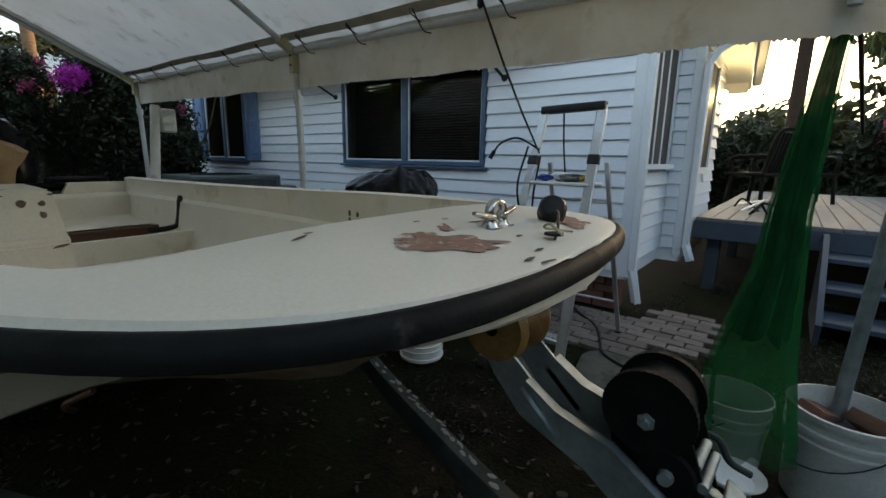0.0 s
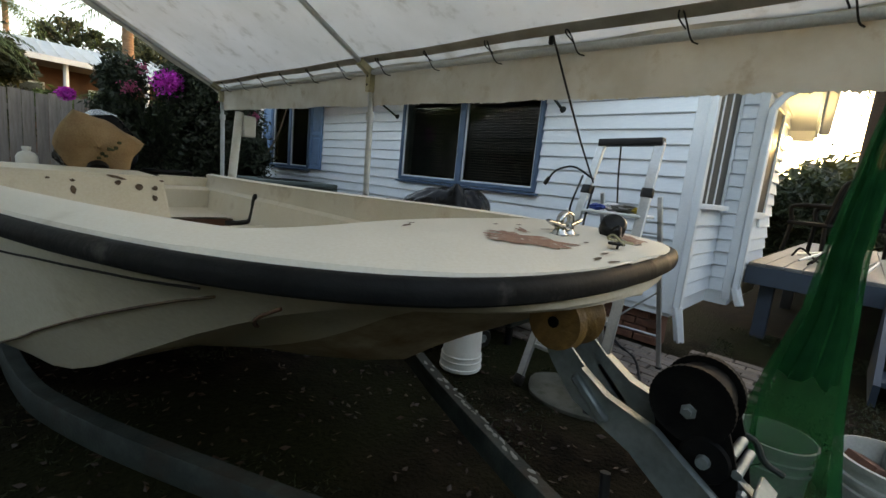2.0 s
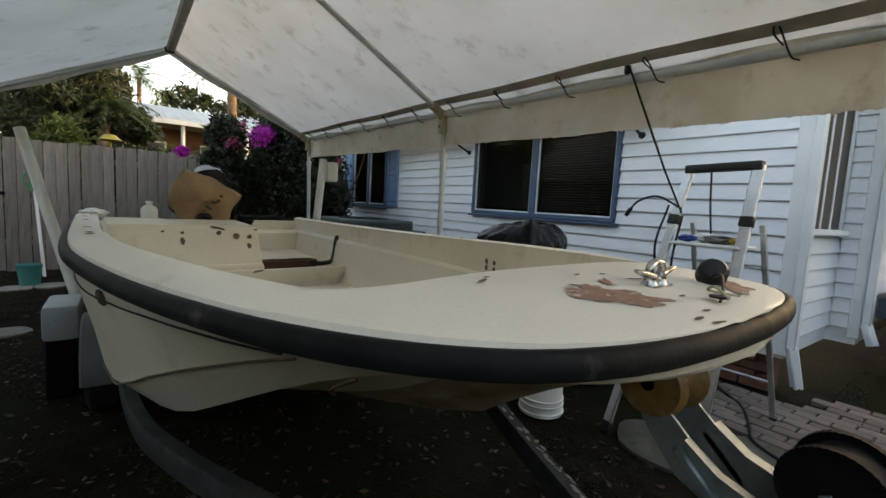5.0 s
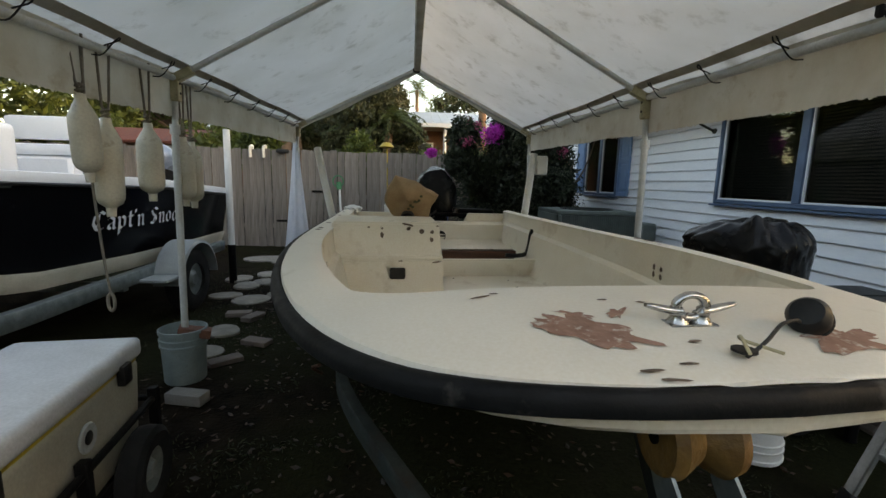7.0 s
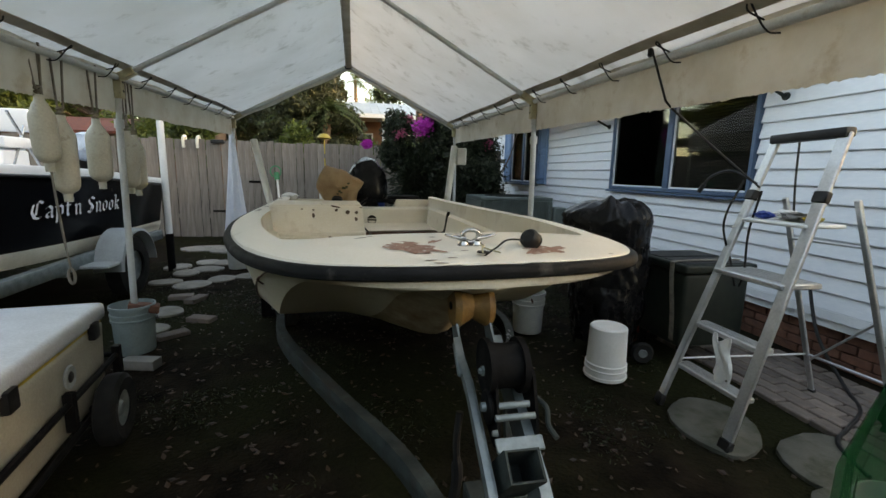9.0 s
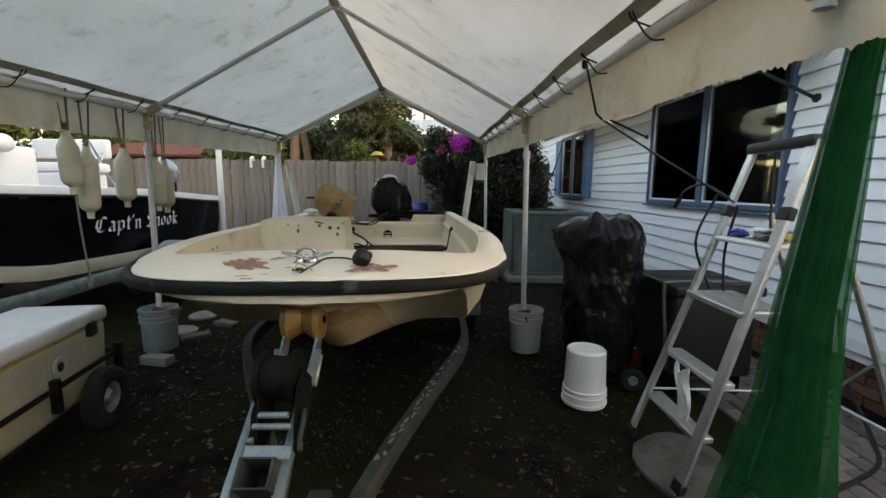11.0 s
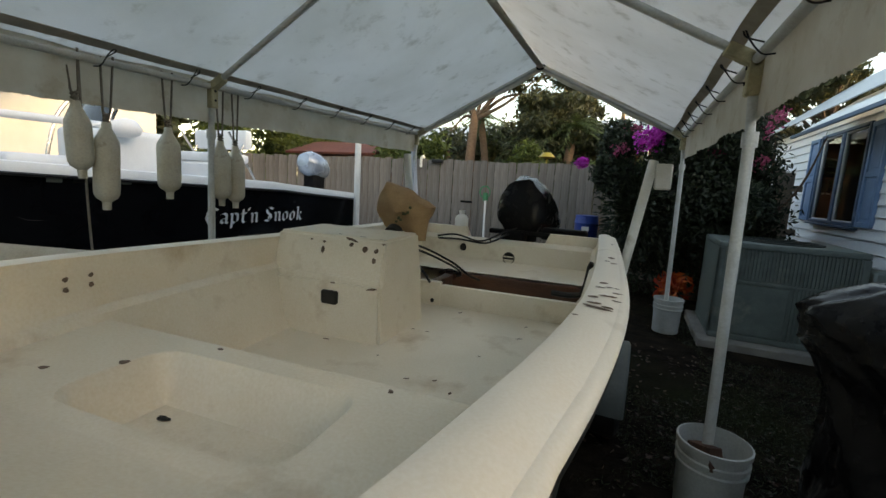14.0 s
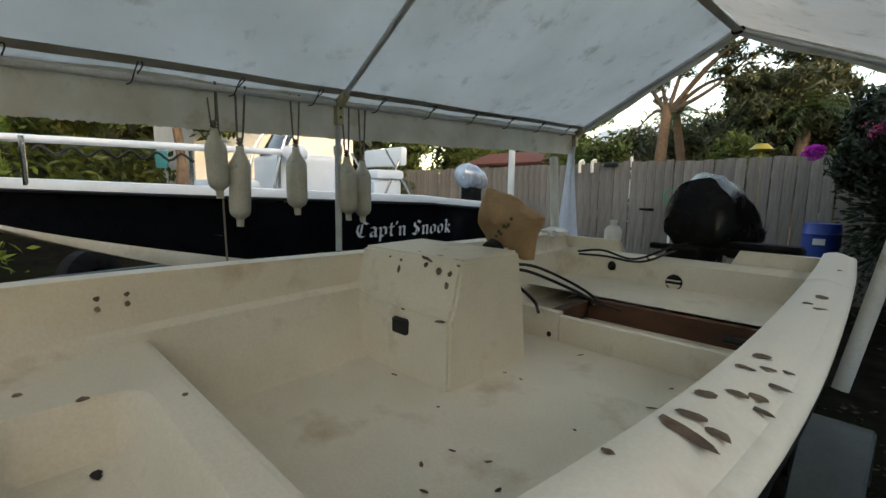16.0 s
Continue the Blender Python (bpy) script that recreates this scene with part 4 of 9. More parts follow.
part("transom", bm, GEL_IN, boat, "cream transom with a motor notch", local=True)


def deck_z(u, v):
    w = max(half(u), 0.02)
    return sheer(u) + (0.05 - 0.012 * max(0.0, 1 - u / 1.5)) * (1 - min(1, abs(v) / w) ** 3) * math.sin(min(1, u / 0.32) * math.pi / 2) * (1 if u < 1.2 else max(0.5, 1 - (u - 1.2) * 0.4))


# foredeck and the side decks
AFT, GW = 0.41, 0.12
bm = BM()
QS = (0, 0.05, 0.1, 0.3, 0.55, 0.8, 0.93, 1)
EDGE = half(AFT) - 0.008
INN = (half(AFT) - GW - 0.13) / EDGE
fr = [1 - (1 - INN) * q for q in QS]
fr = [-f for f in fr] + [-INN + 2 * INN * k / 24 for k in range(1, 24)] + fr[::-1]
us = [0.0235 + (AFT - 0.0235) * (k / 20) ** 1.9 for k in range(21)]
rows = [[(f * (half(u) - 0.008), u, deck_z(u, f * (half(u) - 0.008)) - (0.012 * min(1, (u - 0.0235) / 0.03) if abs(f) == 1 else 0) - (0.005 if u < 0.0236 else 0)) for f in fr] for u in us]
sheet(bm, rows)


def inner(u):
    """The inner edge of the side deck, with a rounded corner at the foredeck."""
    k = min(1.0, max(0.0, (u - AFT) / 0.09))
    return half(u) - GW - 0.13 * (1 - math.sqrt(1 - (1 - k) ** 2))


def rim(u, v, q):
    """Height of the side deck; q runs from the rail to the inner edge."""
    return deck_z(u, v) + 0.012 * math.sin(math.pi * q) * min(1, (u - AFT) / 0.3) - (0.012 if q == 0 else 0)


ug = [AFT + 0.24 * (k / 16) ** 1.6 for k in range(17)] + [AFT + 0.24 + (LEN - AFT - 0.24) * k / 22 for k in range(1, 23)]
for s in (-1, 1):
    rows = []
    for u in ug:
        o, i = half(u) - 0.008, inner(u)
        rows.append([(s * (o - (o - i) * q), u, rim(u, o - (o - i) * q, q)) for q in QS])
    sheet(bm, rows)
bmesh.ops.remove_doubles(bm, verts=bm.verts, dist=0.0006)
part("deck", bm, GEL_DECK, boat, "worn cream foredeck and side decks", local=True)

# liner: inner sides, locker, floor
FLOOR, LOCK, LOCK_END = 0.69, 0.93, 1.205


FOOT = [(0.41, 0.36), (0.5, 0.42), (0.62, 0.46), (0.75, 0.5), (0.9, 0.56), (1.2, 0.62), (1.25, 0.6), (1.6, 0.62), (2.2, 0.65), (4, 0.66)]


def foot(u):
    """Half the width of the liner's floor."""
    return max(0.0, min(lerp(u, FOOT), inner(u) - 0.02))


def bottom(u):
    return lerp(u, [(AFT, 1.115), (0.47, 1.065), (0.7, 0.945), (0.76, LOCK)]) if u < 0.78 else FLOOR


bm = BM()
for s in (-1, 1):
    rows = []
    for u in [x for x in ug if x < 0.76] + [0.762, 0.8] + [x for x in ug if 0.82 < x < LOCK_END] + [LOCK_END + 0.019, LOCK_END + 0.0205] + [x for x in ug if x > LOCK_END + 0.04]:
        a = inner(u)
        zt, zb = rim(u, a, 1), bottom(u)
        f = foot(u)
        drop = a - f
        if u < 0.77:
            rows.append([(s * a, u, zt), (s * (a + 0.004), u, zt - 0.02), (s * (a - drop * 0.2), u, zt - 0.3 * (zt - zb)), (s * (a - drop * 0.3), u, zt - 0.45 * (zt - zb)), (s * (a - drop * 0.4), u, zt - 0.55 * (zt - zb)), (s * (f + 0.1 * drop), u, zb + 0.05), (s * (f - 0.02), u, zb + 0.008), (s * max(f - 0.06, 0), u, zb)])
        else:
            k = min(1.0, (u - 0.77) / 0.5)
            top_x, low_x, low_z = a - 0.024 - 0.014 * k, f + 0.12 * drop, zb + 0.05
            if u < LOCK_END + 0.02:
                low_z = LOCK - 0.03
                low_x = top_x - (top_x - low_x) * (0.954 - low_z) / (0.954 - zb - 0.05)
                end = [(s * low_x, u, low_z), (s * (low_x - 0.004), u, low_z - 0.01), (s * (low_x - 0.008), u, low_z - 0.02)]
            else:
                end = [(s * low_x, u, low_z), (s * (f - 0.02), u, zb + 0.008), (s * max(f - 0.06, 0), u, zb)]
            rows.append([(s * a, u, zt), (s * (a + 0.004), u, zt - 0.02), (s * (a - 0.012), u, 0.972), (s * (a - 0.018 - 0.008 * k), u, 0.962), (s * top_x, u, 0.954)] + end)
    sheet(bm, rows)
# the slope from the foredeck down to the locker
fs = [-1 + 0.1 * k for k in range(21)]
rows = [[(f * inner(AFT), AFT, deck_z(AFT, f * inner(AFT))) for f in fs], [(f * (inner(AFT) - 0.005), AFT + 0.012, deck_z(AFT, f * inner(AFT)) - 0.008) for f in fs]]
rows += [[(f * (foot(u) - 0.015), u, bottom(u)) for f in fs] for u in (0.45, 0.49, 0.55, 0.62, 0.7, 0.75, 0.77)]
sheet(bm, rows)
part("inner_side", bm, GEL_IN, boat, "cream inner sides of the liner", local=True)
bm = BM()
sheet(bm, [[(f * (foot(u) - 0.02), u, FLOOR) for f in (-1, -0.5, 0, 0.5, 1)] for u in [LOCK_END - 0.02 + (LEN - 0.03 - LOCK_END) * k / 20 for k in range(21)]])
part("cockpit_floor", bm, GEL_IN, boat, "cream cockpit floor with screw holes", local=True)
# bow locker with a rectangular well
bm = BM()
w0, w1, v0, v1 = 0.83, 1.105, -0.315, 0.275


def well(inset, z, n=5, r=0.06):
    pts = []
    for cx, cy, a0 in ((v0 + r, w0 + r, 180), (v1 - r, w0 + r, 270), (v1 - r, w1 - r, 0), (v0 + r, w1 - r, 90)):
        for k in range(n):
            a = radians(a0 + 90 * k / (n - 1))
            pts.append((cx + (r - inset) * math.cos(a), cy + (r - inset) * math.sin(a), z))
    return pts


rings = [[bm.verts.new(p) for p in well(-0.012, LOCK)], [bm.verts.new(p) for p in well(0.0, LOCK - 0.012)], [bm.verts.new(p) for p in well(0.035, 0.83)], [bm.verts.new(p) for p in well(0.055, 0.813)]]
for a, b in zip(rings, rings[1:]):
    for k in range(20):
        bm.faces.new((a[k], a[(k + 1) % 20], b[(k + 1) % 20], b[k]))
bm.faces.new(rings[-1])
outer = []
for k in range(20):
    p = rings[0][k].co
    cx, cy = (v0 + v1) / 2, (w0 + w1) / 2
    d = Vector((p.x - cx, p.y - cy))
    y = LOCK_END - 0.02 if p.y > w1 - 0.01 else 0.76 if p.y < w0 + 0.01 else p.y + d.y * 0.45
    y = min(max(y, 0.76), LOCK_END - 0.02)
    wide = abs(p.x) > v1 - 0.01 or abs(p.x) > 0.27
    outer.append(bm.verts.new((math.copysign(inner(y) - 0.03, p.x) if wide else p.x * 1.05, y, LOCK)))
for k in range(20):
    bm.faces.new((outer[k], outer[(k + 1) % 20], rings[0][(k + 1) % 20], rings[0][k]))
sheet(bm, [[(x, LOCK_END - 0.021, LOCK), (x, LOCK_END - 0.004, LOCK - 0.004), (x, LOCK_END, LOCK - 0.02), (x, LOCK_END + 0.03, FLOOR + 0.02), (x, LOCK_END + 0.05, FLOOR)] for x in (-0.66, -0.4, 0, 0.4, 0.66)])
part("bow_locker", bm, GEL_IN, boat, "cream bow locker with an open well", local=True)
# rub rail
bm = BM()
path = [Vector((-half(u) - 0.004, u, sheer(u) - 0.03)) for u in sorted({LEN - 2.6 * k / 20 for k in range(20)}, reverse=True)]
path += [Vector((-half(u) - 0.004 * (half(u) / 0.885), u - 0.01 * (1 - min(1, u)), sheer(u) - 0.03)) for u in [0.02 + 1.38 * (k / 30) ** 2.4 for k in range(30, 0, -1)]]
path += [Vector((0, 0.0103, sheer(0) - 0.03))]
path += [Vector((-p.x, p.y, p.z)) for p in path[-2::-1]]
prof = [(-0.018, 0.022), (-0.012, 0.0275), (-0.004, 0.0285), (0.004, 0.024), (0.008, 0.015), (0.009, 0.005), (0.007, -0.004), (0.0, -0.009), (-0.016, -0.011)]
rows = []
for i, p in enumerate(path):
    d = path[min(i + 1, len(path) - 1)] - path[max(i - 1, 0)]
    d.z = 0
    d.normalize()
    o = Vector((-d.y, d.x, 0))
    if o.dot(Vector((p.x, p.y - 1.6, 0))) < 0:
        o = -o
    rows.append([p + o * a + Vector((0, 0, b)) for a, b in prof])
sheet(bm, rows)
part("rub_rail", bm, RUBBER, boat, "scuffed black rubber rub rail", local=True)
# the rolled cream edge above the rail on the house side
bm = BM()
rows = []
for i, p in enumerate(path):
    if p.x < 0.3:
        continue
    d = path[min(i + 1, len(path) - 1)] - path[max(i - 1, 0)]
    o = Vector((-d.y, d.x, 0)).normalized()
    o = o if o.x > 0 else -o
    k = min(1.0, (p.x - 0.3) / 0.42)
    rows.append([p + o * (a * k - 0.026 * (1 - k)) + Vector((0, 0, b - 0.01 * (1 - k))) for a, b in ((-0.032, 0.0315), (-0.022, 0.0345), (-0.012, 0.034), (-0.003, 0.032), (0.004, 0.0285), (0.0085, 0.0235), (0.0102, 0.019), (0.0098, 0.017))])
sheet(bm, rows)
part("rolled_edge", bm, GEL_DECK, boat, "rounded cream edge above the rail", local=True)

# steering console on the far side
CX0, CX1, CY0, CY1, CT = -0.76, -0.15, 2.0, 2.5, 1.118
bm = BM()
fr_ = [(CX1, CY0, FLOOR), (CX1 + 0.004, CY1, FLOOR), (CX0, CY1, FLOOR), (CX0, CY0, FLOOR)]
mid = [(CX1 - 0.012, CY0 + 0.015, 0.94), (CX1 - 0.012, CY1 - 0.01, 0.94), (CX0, CY1 - 0.01, 0.94), (CX0, CY0 + 0.015, 0.94)]
m2 = [(CX1 - 0.014, CY0 + 0.035, 0.945), (CX1 - 0.014, CY1 - 0.012, 0.945), (CX0, CY1 - 0.012, 0.945), (CX0, CY0 + 0.035, 0.945)]
top = [(CX1 - 0.03, CY0 + 0.10, CT), (CX1 - 0.03, CY1 - 0.03, CT), (CX0, CY1 - 0.03, CT), (CX0, CY0 + 0.10, CT)]
ring = [[bm.verts.new(p) for p in q] for q in (fr_, mid, m2, top)]
for a, b in zip(ring, ring[1:]):
    for k in range(4):
        bm.faces.new((a[k], a[(k + 1) % 4], b[(k + 1) % 4], b[k]))
bm.faces.new(ring[-1])
bmesh.ops.bevel(bm, geom=[e for e in bm.edges if not e.is_boundary], offset=0.012, segments=2, affect="EDGES")
console = part("console", bm, GEL_IN, boat, "cream steering console with chipped bolt holes", local=True)
bm = BM()
box(bm, -0.458, CY0 - 0.008, 0.83, -0.373, CY0 + 0.03, 0.895, 0.008)
part("square_hole", bm, DARK, console)


def chip(name, pts, parent, material, seed=0, n=9):
    """Ragged flat chips, one object each: (x, y, z, tilt, half length, half width, turn)."""
    for i, (x, y, z, tilt, w, l, a) in enumerate(pts):
        bm = BM()
        m = Matrix.Translation((x, y, z)) @ tilt @ pose(0, 0, 0, 0, 0, a)
        vs = []
        for k in range(n):
            t = 2 * math.pi * k / n
            r = (0.78 + 0.4 * abs(math.cos(t)) ** 3) * (1 + 0.5 * noise.noise((math.cos(t) * 1.9 + seed + i * 3.3, math.sin(t) * 1.9, i * 1.9)))
            vs.append(bm.verts.new(m @ Vector((w * r * math.cos(t), l * r * math.sin(t), 0))))
        c = bm.verts.new(m @ Vector((0, 0, 0.0008)))
        for k in range(n):
            bm.faces.new((vs[k], vs[(k + 1) % n], c))
        part(name, bm, material, parent, local=True, smooth=False)


FLAT = Matrix()
FRONT = pose(0, 0, 0, 72)
rnd = random.Random(7)
def face(x, z, w, l, a):
    """A chip on the sloping front of the console."""
    return (x, CY0 + 0.035 + 0.065 * (z - 0.945) / (CT - 0.945) - 0.003, z, FRONT, w, l, a)


chip("chipped_hole", [face(-0.5, 1.05, 0.01, 0.022, 10), face(-0.5, 1.085, 0.007, 0.008, 0), face(-0.36, 1.107, 0.034, 0.008, -14), face(-0.355, 1.085, 0.012, 0.014, 30), face(-0.28, 1.07, 0.013, 0.018, 60), face(-0.22, 1.068, 0.011, 0.012, 20), face(-0.225, 1.03, 0.012, 0.012, -40), face(-0.19, 1.1, 0.008, 0.006, 0), face(-0.57, 1.09, 0.006, 0.006, 0)] + [(-0.2, CY0 + 0.005, 0.925, FRONT, 0.022, 0.006, 8), (-0.4, CY0 + 0.005, 0.93, FRONT, 0.012, 0.004, 0)], boat, CHIP, 3)
chip("edge_chip", [(-0.32, CY0 + 0.13, CT + 0.002, FLAT, 0.016, 0.006, 0), (-0.16 - 0.04, CY0 + 0.105, CT + 0.002, FLAT, 0.028, 0.004, -5), (-0.45, CY0 + 0.14, CT + 0.002, FLAT, 0.01, 0.005, 0)], boat, DARK, 4)
chip("chip_on_floor", [(v, u, FLOOR + 0.003, FLAT, w, 0.007, a) for v, u, w, a in ((0.106, 1.75, 0.011, 20), (0.089, 1.644, 0.012, -30), (0.211, 1.783, 0.011, 50), (0.299, 1.712, 0.012, 80), (0.172, 1.577, 0.012, 10), (0.419, 2.42, 0.016, 30), (0.014, 2.7, 0.02, 70), (-0.03, 2.29, 0.008, 0), (-0.11, 2.295, 0.008, 40), (0.42, 2.63, 0.012, 60), (-0.4, 1.96, 0.016, 5), (-0.6, 1.72, 0.02, 60), (-0.61, 1.8, 0.016, 70), (0.3, 2.1, 0.006, 0), (-0.1, 1.9, 0.006, 0))], boat, CHIP, 5)
spots = [(-0.8, u, rim(u, -0.8, (half(u) - 0.8) / GW) + 0.0015, FLAT, 0.012, 0.028, 20) for u in (1.9, 2.0, 2.35, 3.0, 3.4)]
chip("chip_on_far_deck", spots, boat, CHIP, 12)
SIDE_L = pose(0, 0, 0, 0, 88, 0)
chip("screw_hole", [(-(half(u) - GW) + 0.016, u, z, SIDE_L, 0.007, 0.01, 0) for u in (1.085, 1.16) for z in (1.045, 1.075)] + [((half(u) - GW) - 0.014, u, z, SIDE_L, 0.012, 0.013, 0) for u in (1.25, 1.31) for z in (1.03, 1.0)], boat, CHIP, 15)
chip("locker_chip", [(0.33, 1.16, LOCK + 0.002, FLAT, 0.006, 0.014, 30), (-0.33, 1.0, LOCK + 0.002, FLAT, 0.012, 0.016, 60), (-0.2, 1.17, LOCK + 0.002, FLAT, 0.006, 0.012, 70), (-0.45, 0.9, LOCK + 0.002, FLAT, 0.01, 0.012, 0), (0.6, 1.18, LOCK + 0.002, FLAT, 0.01, 0.012, 0)], boat, CHIP, 18)
chip("drain_hole", [(-0.2, 1.0, 0.8155, FLAT, 0.018, 0.014, 0)], boat, DARK, 20)

# bare patches on the foredeck
for seed, cx, cy, w, l, a in ((31, -0.195, 0.165, 0.082, 0.036, -38), (37, 0.192, 0.125, 0.066, 0.034, 14), (43, -0.118, 0.225, 0.028, 0.01, 45), (45, -0.19, 0.225, 0.03, 0.009, -30)):
    bm = BM()
    n = 40
    vs = []
    for ring_ in (0.5, 1.0):
        row = []
        for k in range(n):
            t = 2 * math.pi * k / n
            r = ring_ * (1 + 0.85 * noise.noise((math.cos(t) * 1.9 + seed, math.sin(t) * 1.9, 0)) + 0.35 * noise.noise((math.cos(t) * 6 + seed, math.sin(t) * 6, 2)))
            p = pose(0, 0, 0, 0, 0, a) @ Vector((w * r * math.cos(t), l * r * math.sin(t), 0))
            row.append(bm.verts.new((cx + p.x, cy + p.y, deck_z(cy + p.y, cx + p.x) + 0.002)))
        vs.append(row)
    c = bm.verts.new((cx, cy, deck_z(cy, cx) + 0.002))
    for k in range(n):
        bm.faces.new((vs[0][k], vs[0][(k + 1) % n], c))
        bm.faces.new((vs[1][k], vs[1][(k + 1) % n], vs[0][(k + 1) % n], vs[0][k]))
    part("bare_patch", bm, BARE, boat, "reddish brown patch where paint has peeled", local=True)
chip("deck_chip", [(x, y, deck_z(y, x) + 0.002, FLAT, w, 0.0055, a) for x, y, w, a in ((-0.164, 0.053, 0.014, 0), (-0.144, 0.033, 0.018, -10), (-0.108, 0.064, 0.012, 0), (-0.013, 0.221, 0.022, -12), (-0.044, 0.277, 0.008, 0), (-0.107, 0.294, 0.008, 0), (-0.32, 0.34, 0.02, 30), (-0.29, 0.36, 0.008, 0), (0.38, 0.1, 0.006, 0), (-0.06, 0.12, 0.01, 0))], boat, CHIP, 40)

# stern seat: bulkhead, sodden core, aft wall
bm = BM()
box(bm, -0.15, 2.79, FLOOR - 0.02, 0.69, 2.835, 0.805, 0.01, seg=2)
box(bm, -0.69, 2.79, FLOOR - 0.02, -0.15, 2.835, 0.82, 0.01, seg=2)
part("bulkhead", bm, GEL_IN, boat, "low cream bulkhead before the stern seat", local=True)
bm = BM()
box(bm, -0.3, 3.3, 0.64, 0.68, 3.34, 0.79, 0.004)
box(bm, -0.3, 2.9, 0.695, -0.24, 3.3, 0.78, 0.004)
part("exposed_core", bm, WOOD_WET, boat, "sodden brown wood core in the cut opening", local=True)
bm = BM()
sheet(bm, [[(x, 3.435, 0.787), (x, 3.36, 0.797), (x, 3.78, 0.805), (x, 3.815, 0.82), (x, 3.83, 0.95), (x, 3.86, 0.965), (x, LEN - 0.03, 0.965)] for x in (-0.7, -0.4, -0.3, 0.0, 0.3, 0.4, 0.7)])
part("stern_well", bm, GEL_IN, boat, "cream stern seat and splash well wall", local=True)
bm = BM()
lathe(bm, [(0.001, 0.0), (0.042, 0.0), (0.046, 0.006), (0.05, 0.0), (0.05, -0.004)], 20, m=Matrix.Translation((0.06, 3.818, 0.855)) @ pose(0, 0, 0, 86))
part("access_hole", bm, DARK, boat, "round dark access hole with bars", local=True)
bm = BM()
for dz in (-0.014, 0.012):
    box(bm, 0.02, 3.8, 0.852 + dz, 0.1, 3.812, 0.86 + dz)
part("hole_bar", bm, GEL_IN, boat, local=True)
for x, y, z, r in ((-0.33, 3.812, 0.905, 0.026), (-0.2, 2.786, 0.715, 0.012), (-0.1, LEN - 0.058, 0.9, 0.016), (0.12, LEN - 0.058, 0.9, 0.016)):
    bm = BM()
    lathe(bm, [(0.001, 0.0), (r, 0.0), (r, -0.004)], 14, m=Matrix.Translation((x, y, z)) @ pose(0, 0, 0, 88))
    part("bolt_hole", bm, DARK, boat, local=True)
bm = BM()
tube(bm, smoothline([(0.5, 3.02, 0.80), (0.62, 3.02, 0.8), (0.69, 3.03, 0.83), (0.72, 3.03, 0.99)]), [0.016] * 12 + [0.021] * 6 + [0.012], 8)
part("hinge_strap", bm, BLACK_PLASTIC, boat, "black rubber strap standing at the bulkhead", local=True)
# crack and scratch along the bow side
bm = BM()


def hull_side(u, z):
    """Half the width of the hull's side at height z."""
    c, zs = lerp(u, CHI), sheer(u) - 0.05
    return half(u) * float(np.interp((z - c) / max(zs - c, 0.001), (0, 0.3, 0.65, 1), (0.885, 0.915, 0.955, 0.985)))


line = [(u, lerp(u, [(0.3, 1.112), (0.52, 1.09), (0.74, 1.068), (0.95, 1.04), (1.3, 1.0), (2.0, 0.95), (3, 0.9)]) + 0.003 * noise.noise((u * 9, 0, 0))) for u in [0.4 + 0.06 * k for k in range(36)]]
tube(bm, [(-hull_side(u, z) - 0.0006, u, z) for u, z in line], 0.0022, 5)
part("scratch", bm, DARK, boat, local=True)
bm = BM()
tube(bm, smoothline([(-0.575, 0.27, 1.108), (-0.588, 0.29, 1.095), (-0.588, 0.31, 1.08), (-0.58, 0.32, 1.068)]), 0.0028, 5)
part("crack", bm, WOOD_WET, boat, local=True)
bm = BM()
tube(bm, smoothline([(0.72, 0.78, 1.05), (0.73, 0.8, 1.02), (0.72, 0.74, 0.98)]), 0.005, 5)
part("crack", bm, CHIP, boat, local=True)
bm = BM()
tube(bm, [(-hull_side(u, lerp(u, CHI)) - 0.002, u, lerp(u, CHI) - 0.002) for u in [0.45 + 0.08 * k for k in range(20)]], 0.003, 5)
part("chine_seam", bm, CHIP, boat, local=True)
bm = BM()
tube(bm, [(-hull_side(1.12, z) - 0.002, 1.12 + 0.01 * math.sin(z * 40), z) for z in (1.05, 1.04, 1.03, 1.02, 1.01)], [0.004, 0.008, 0.007, 0.009, 0.004], 6)
part("dark_scuff", bm, CHIP, boat, local=True)

# the hull rides bow down: its sheer, beam and stem
def settle(u, v, z):
    f = 0.0058 + 0.0199 * u - 0.021 * math.exp(-((u / 0.8) ** 2))
    k = min(1.0, max(0.0, (z - 0.9) / 0.17))
    low = min(1.0, max(0.0, (0.82 - z) / 0.2))
    g = min(1.05, abs(v) / max(half(u), 0.05)) ** 1.5
    wide = 0.062 if v < 0 else lerp(u, [(0.15, 0.06), (0.4, 0.012), (0.75, -0.033), (1.5, -0.027), (2.2, -0.018), (3.3, 0.0)])
    return v * (1 + wide * g), u - 0.016 * math.exp(-((u / 0.3) ** 2)), z + 0.02 - 0.03 * low + (f - 0.02) * k


for o in boat.children_recursive:
    for v in o.data.vertices:
        x, y, z = settle(v.co.y, v.co.x, v.co.z)
        v.co = (x, y, z)

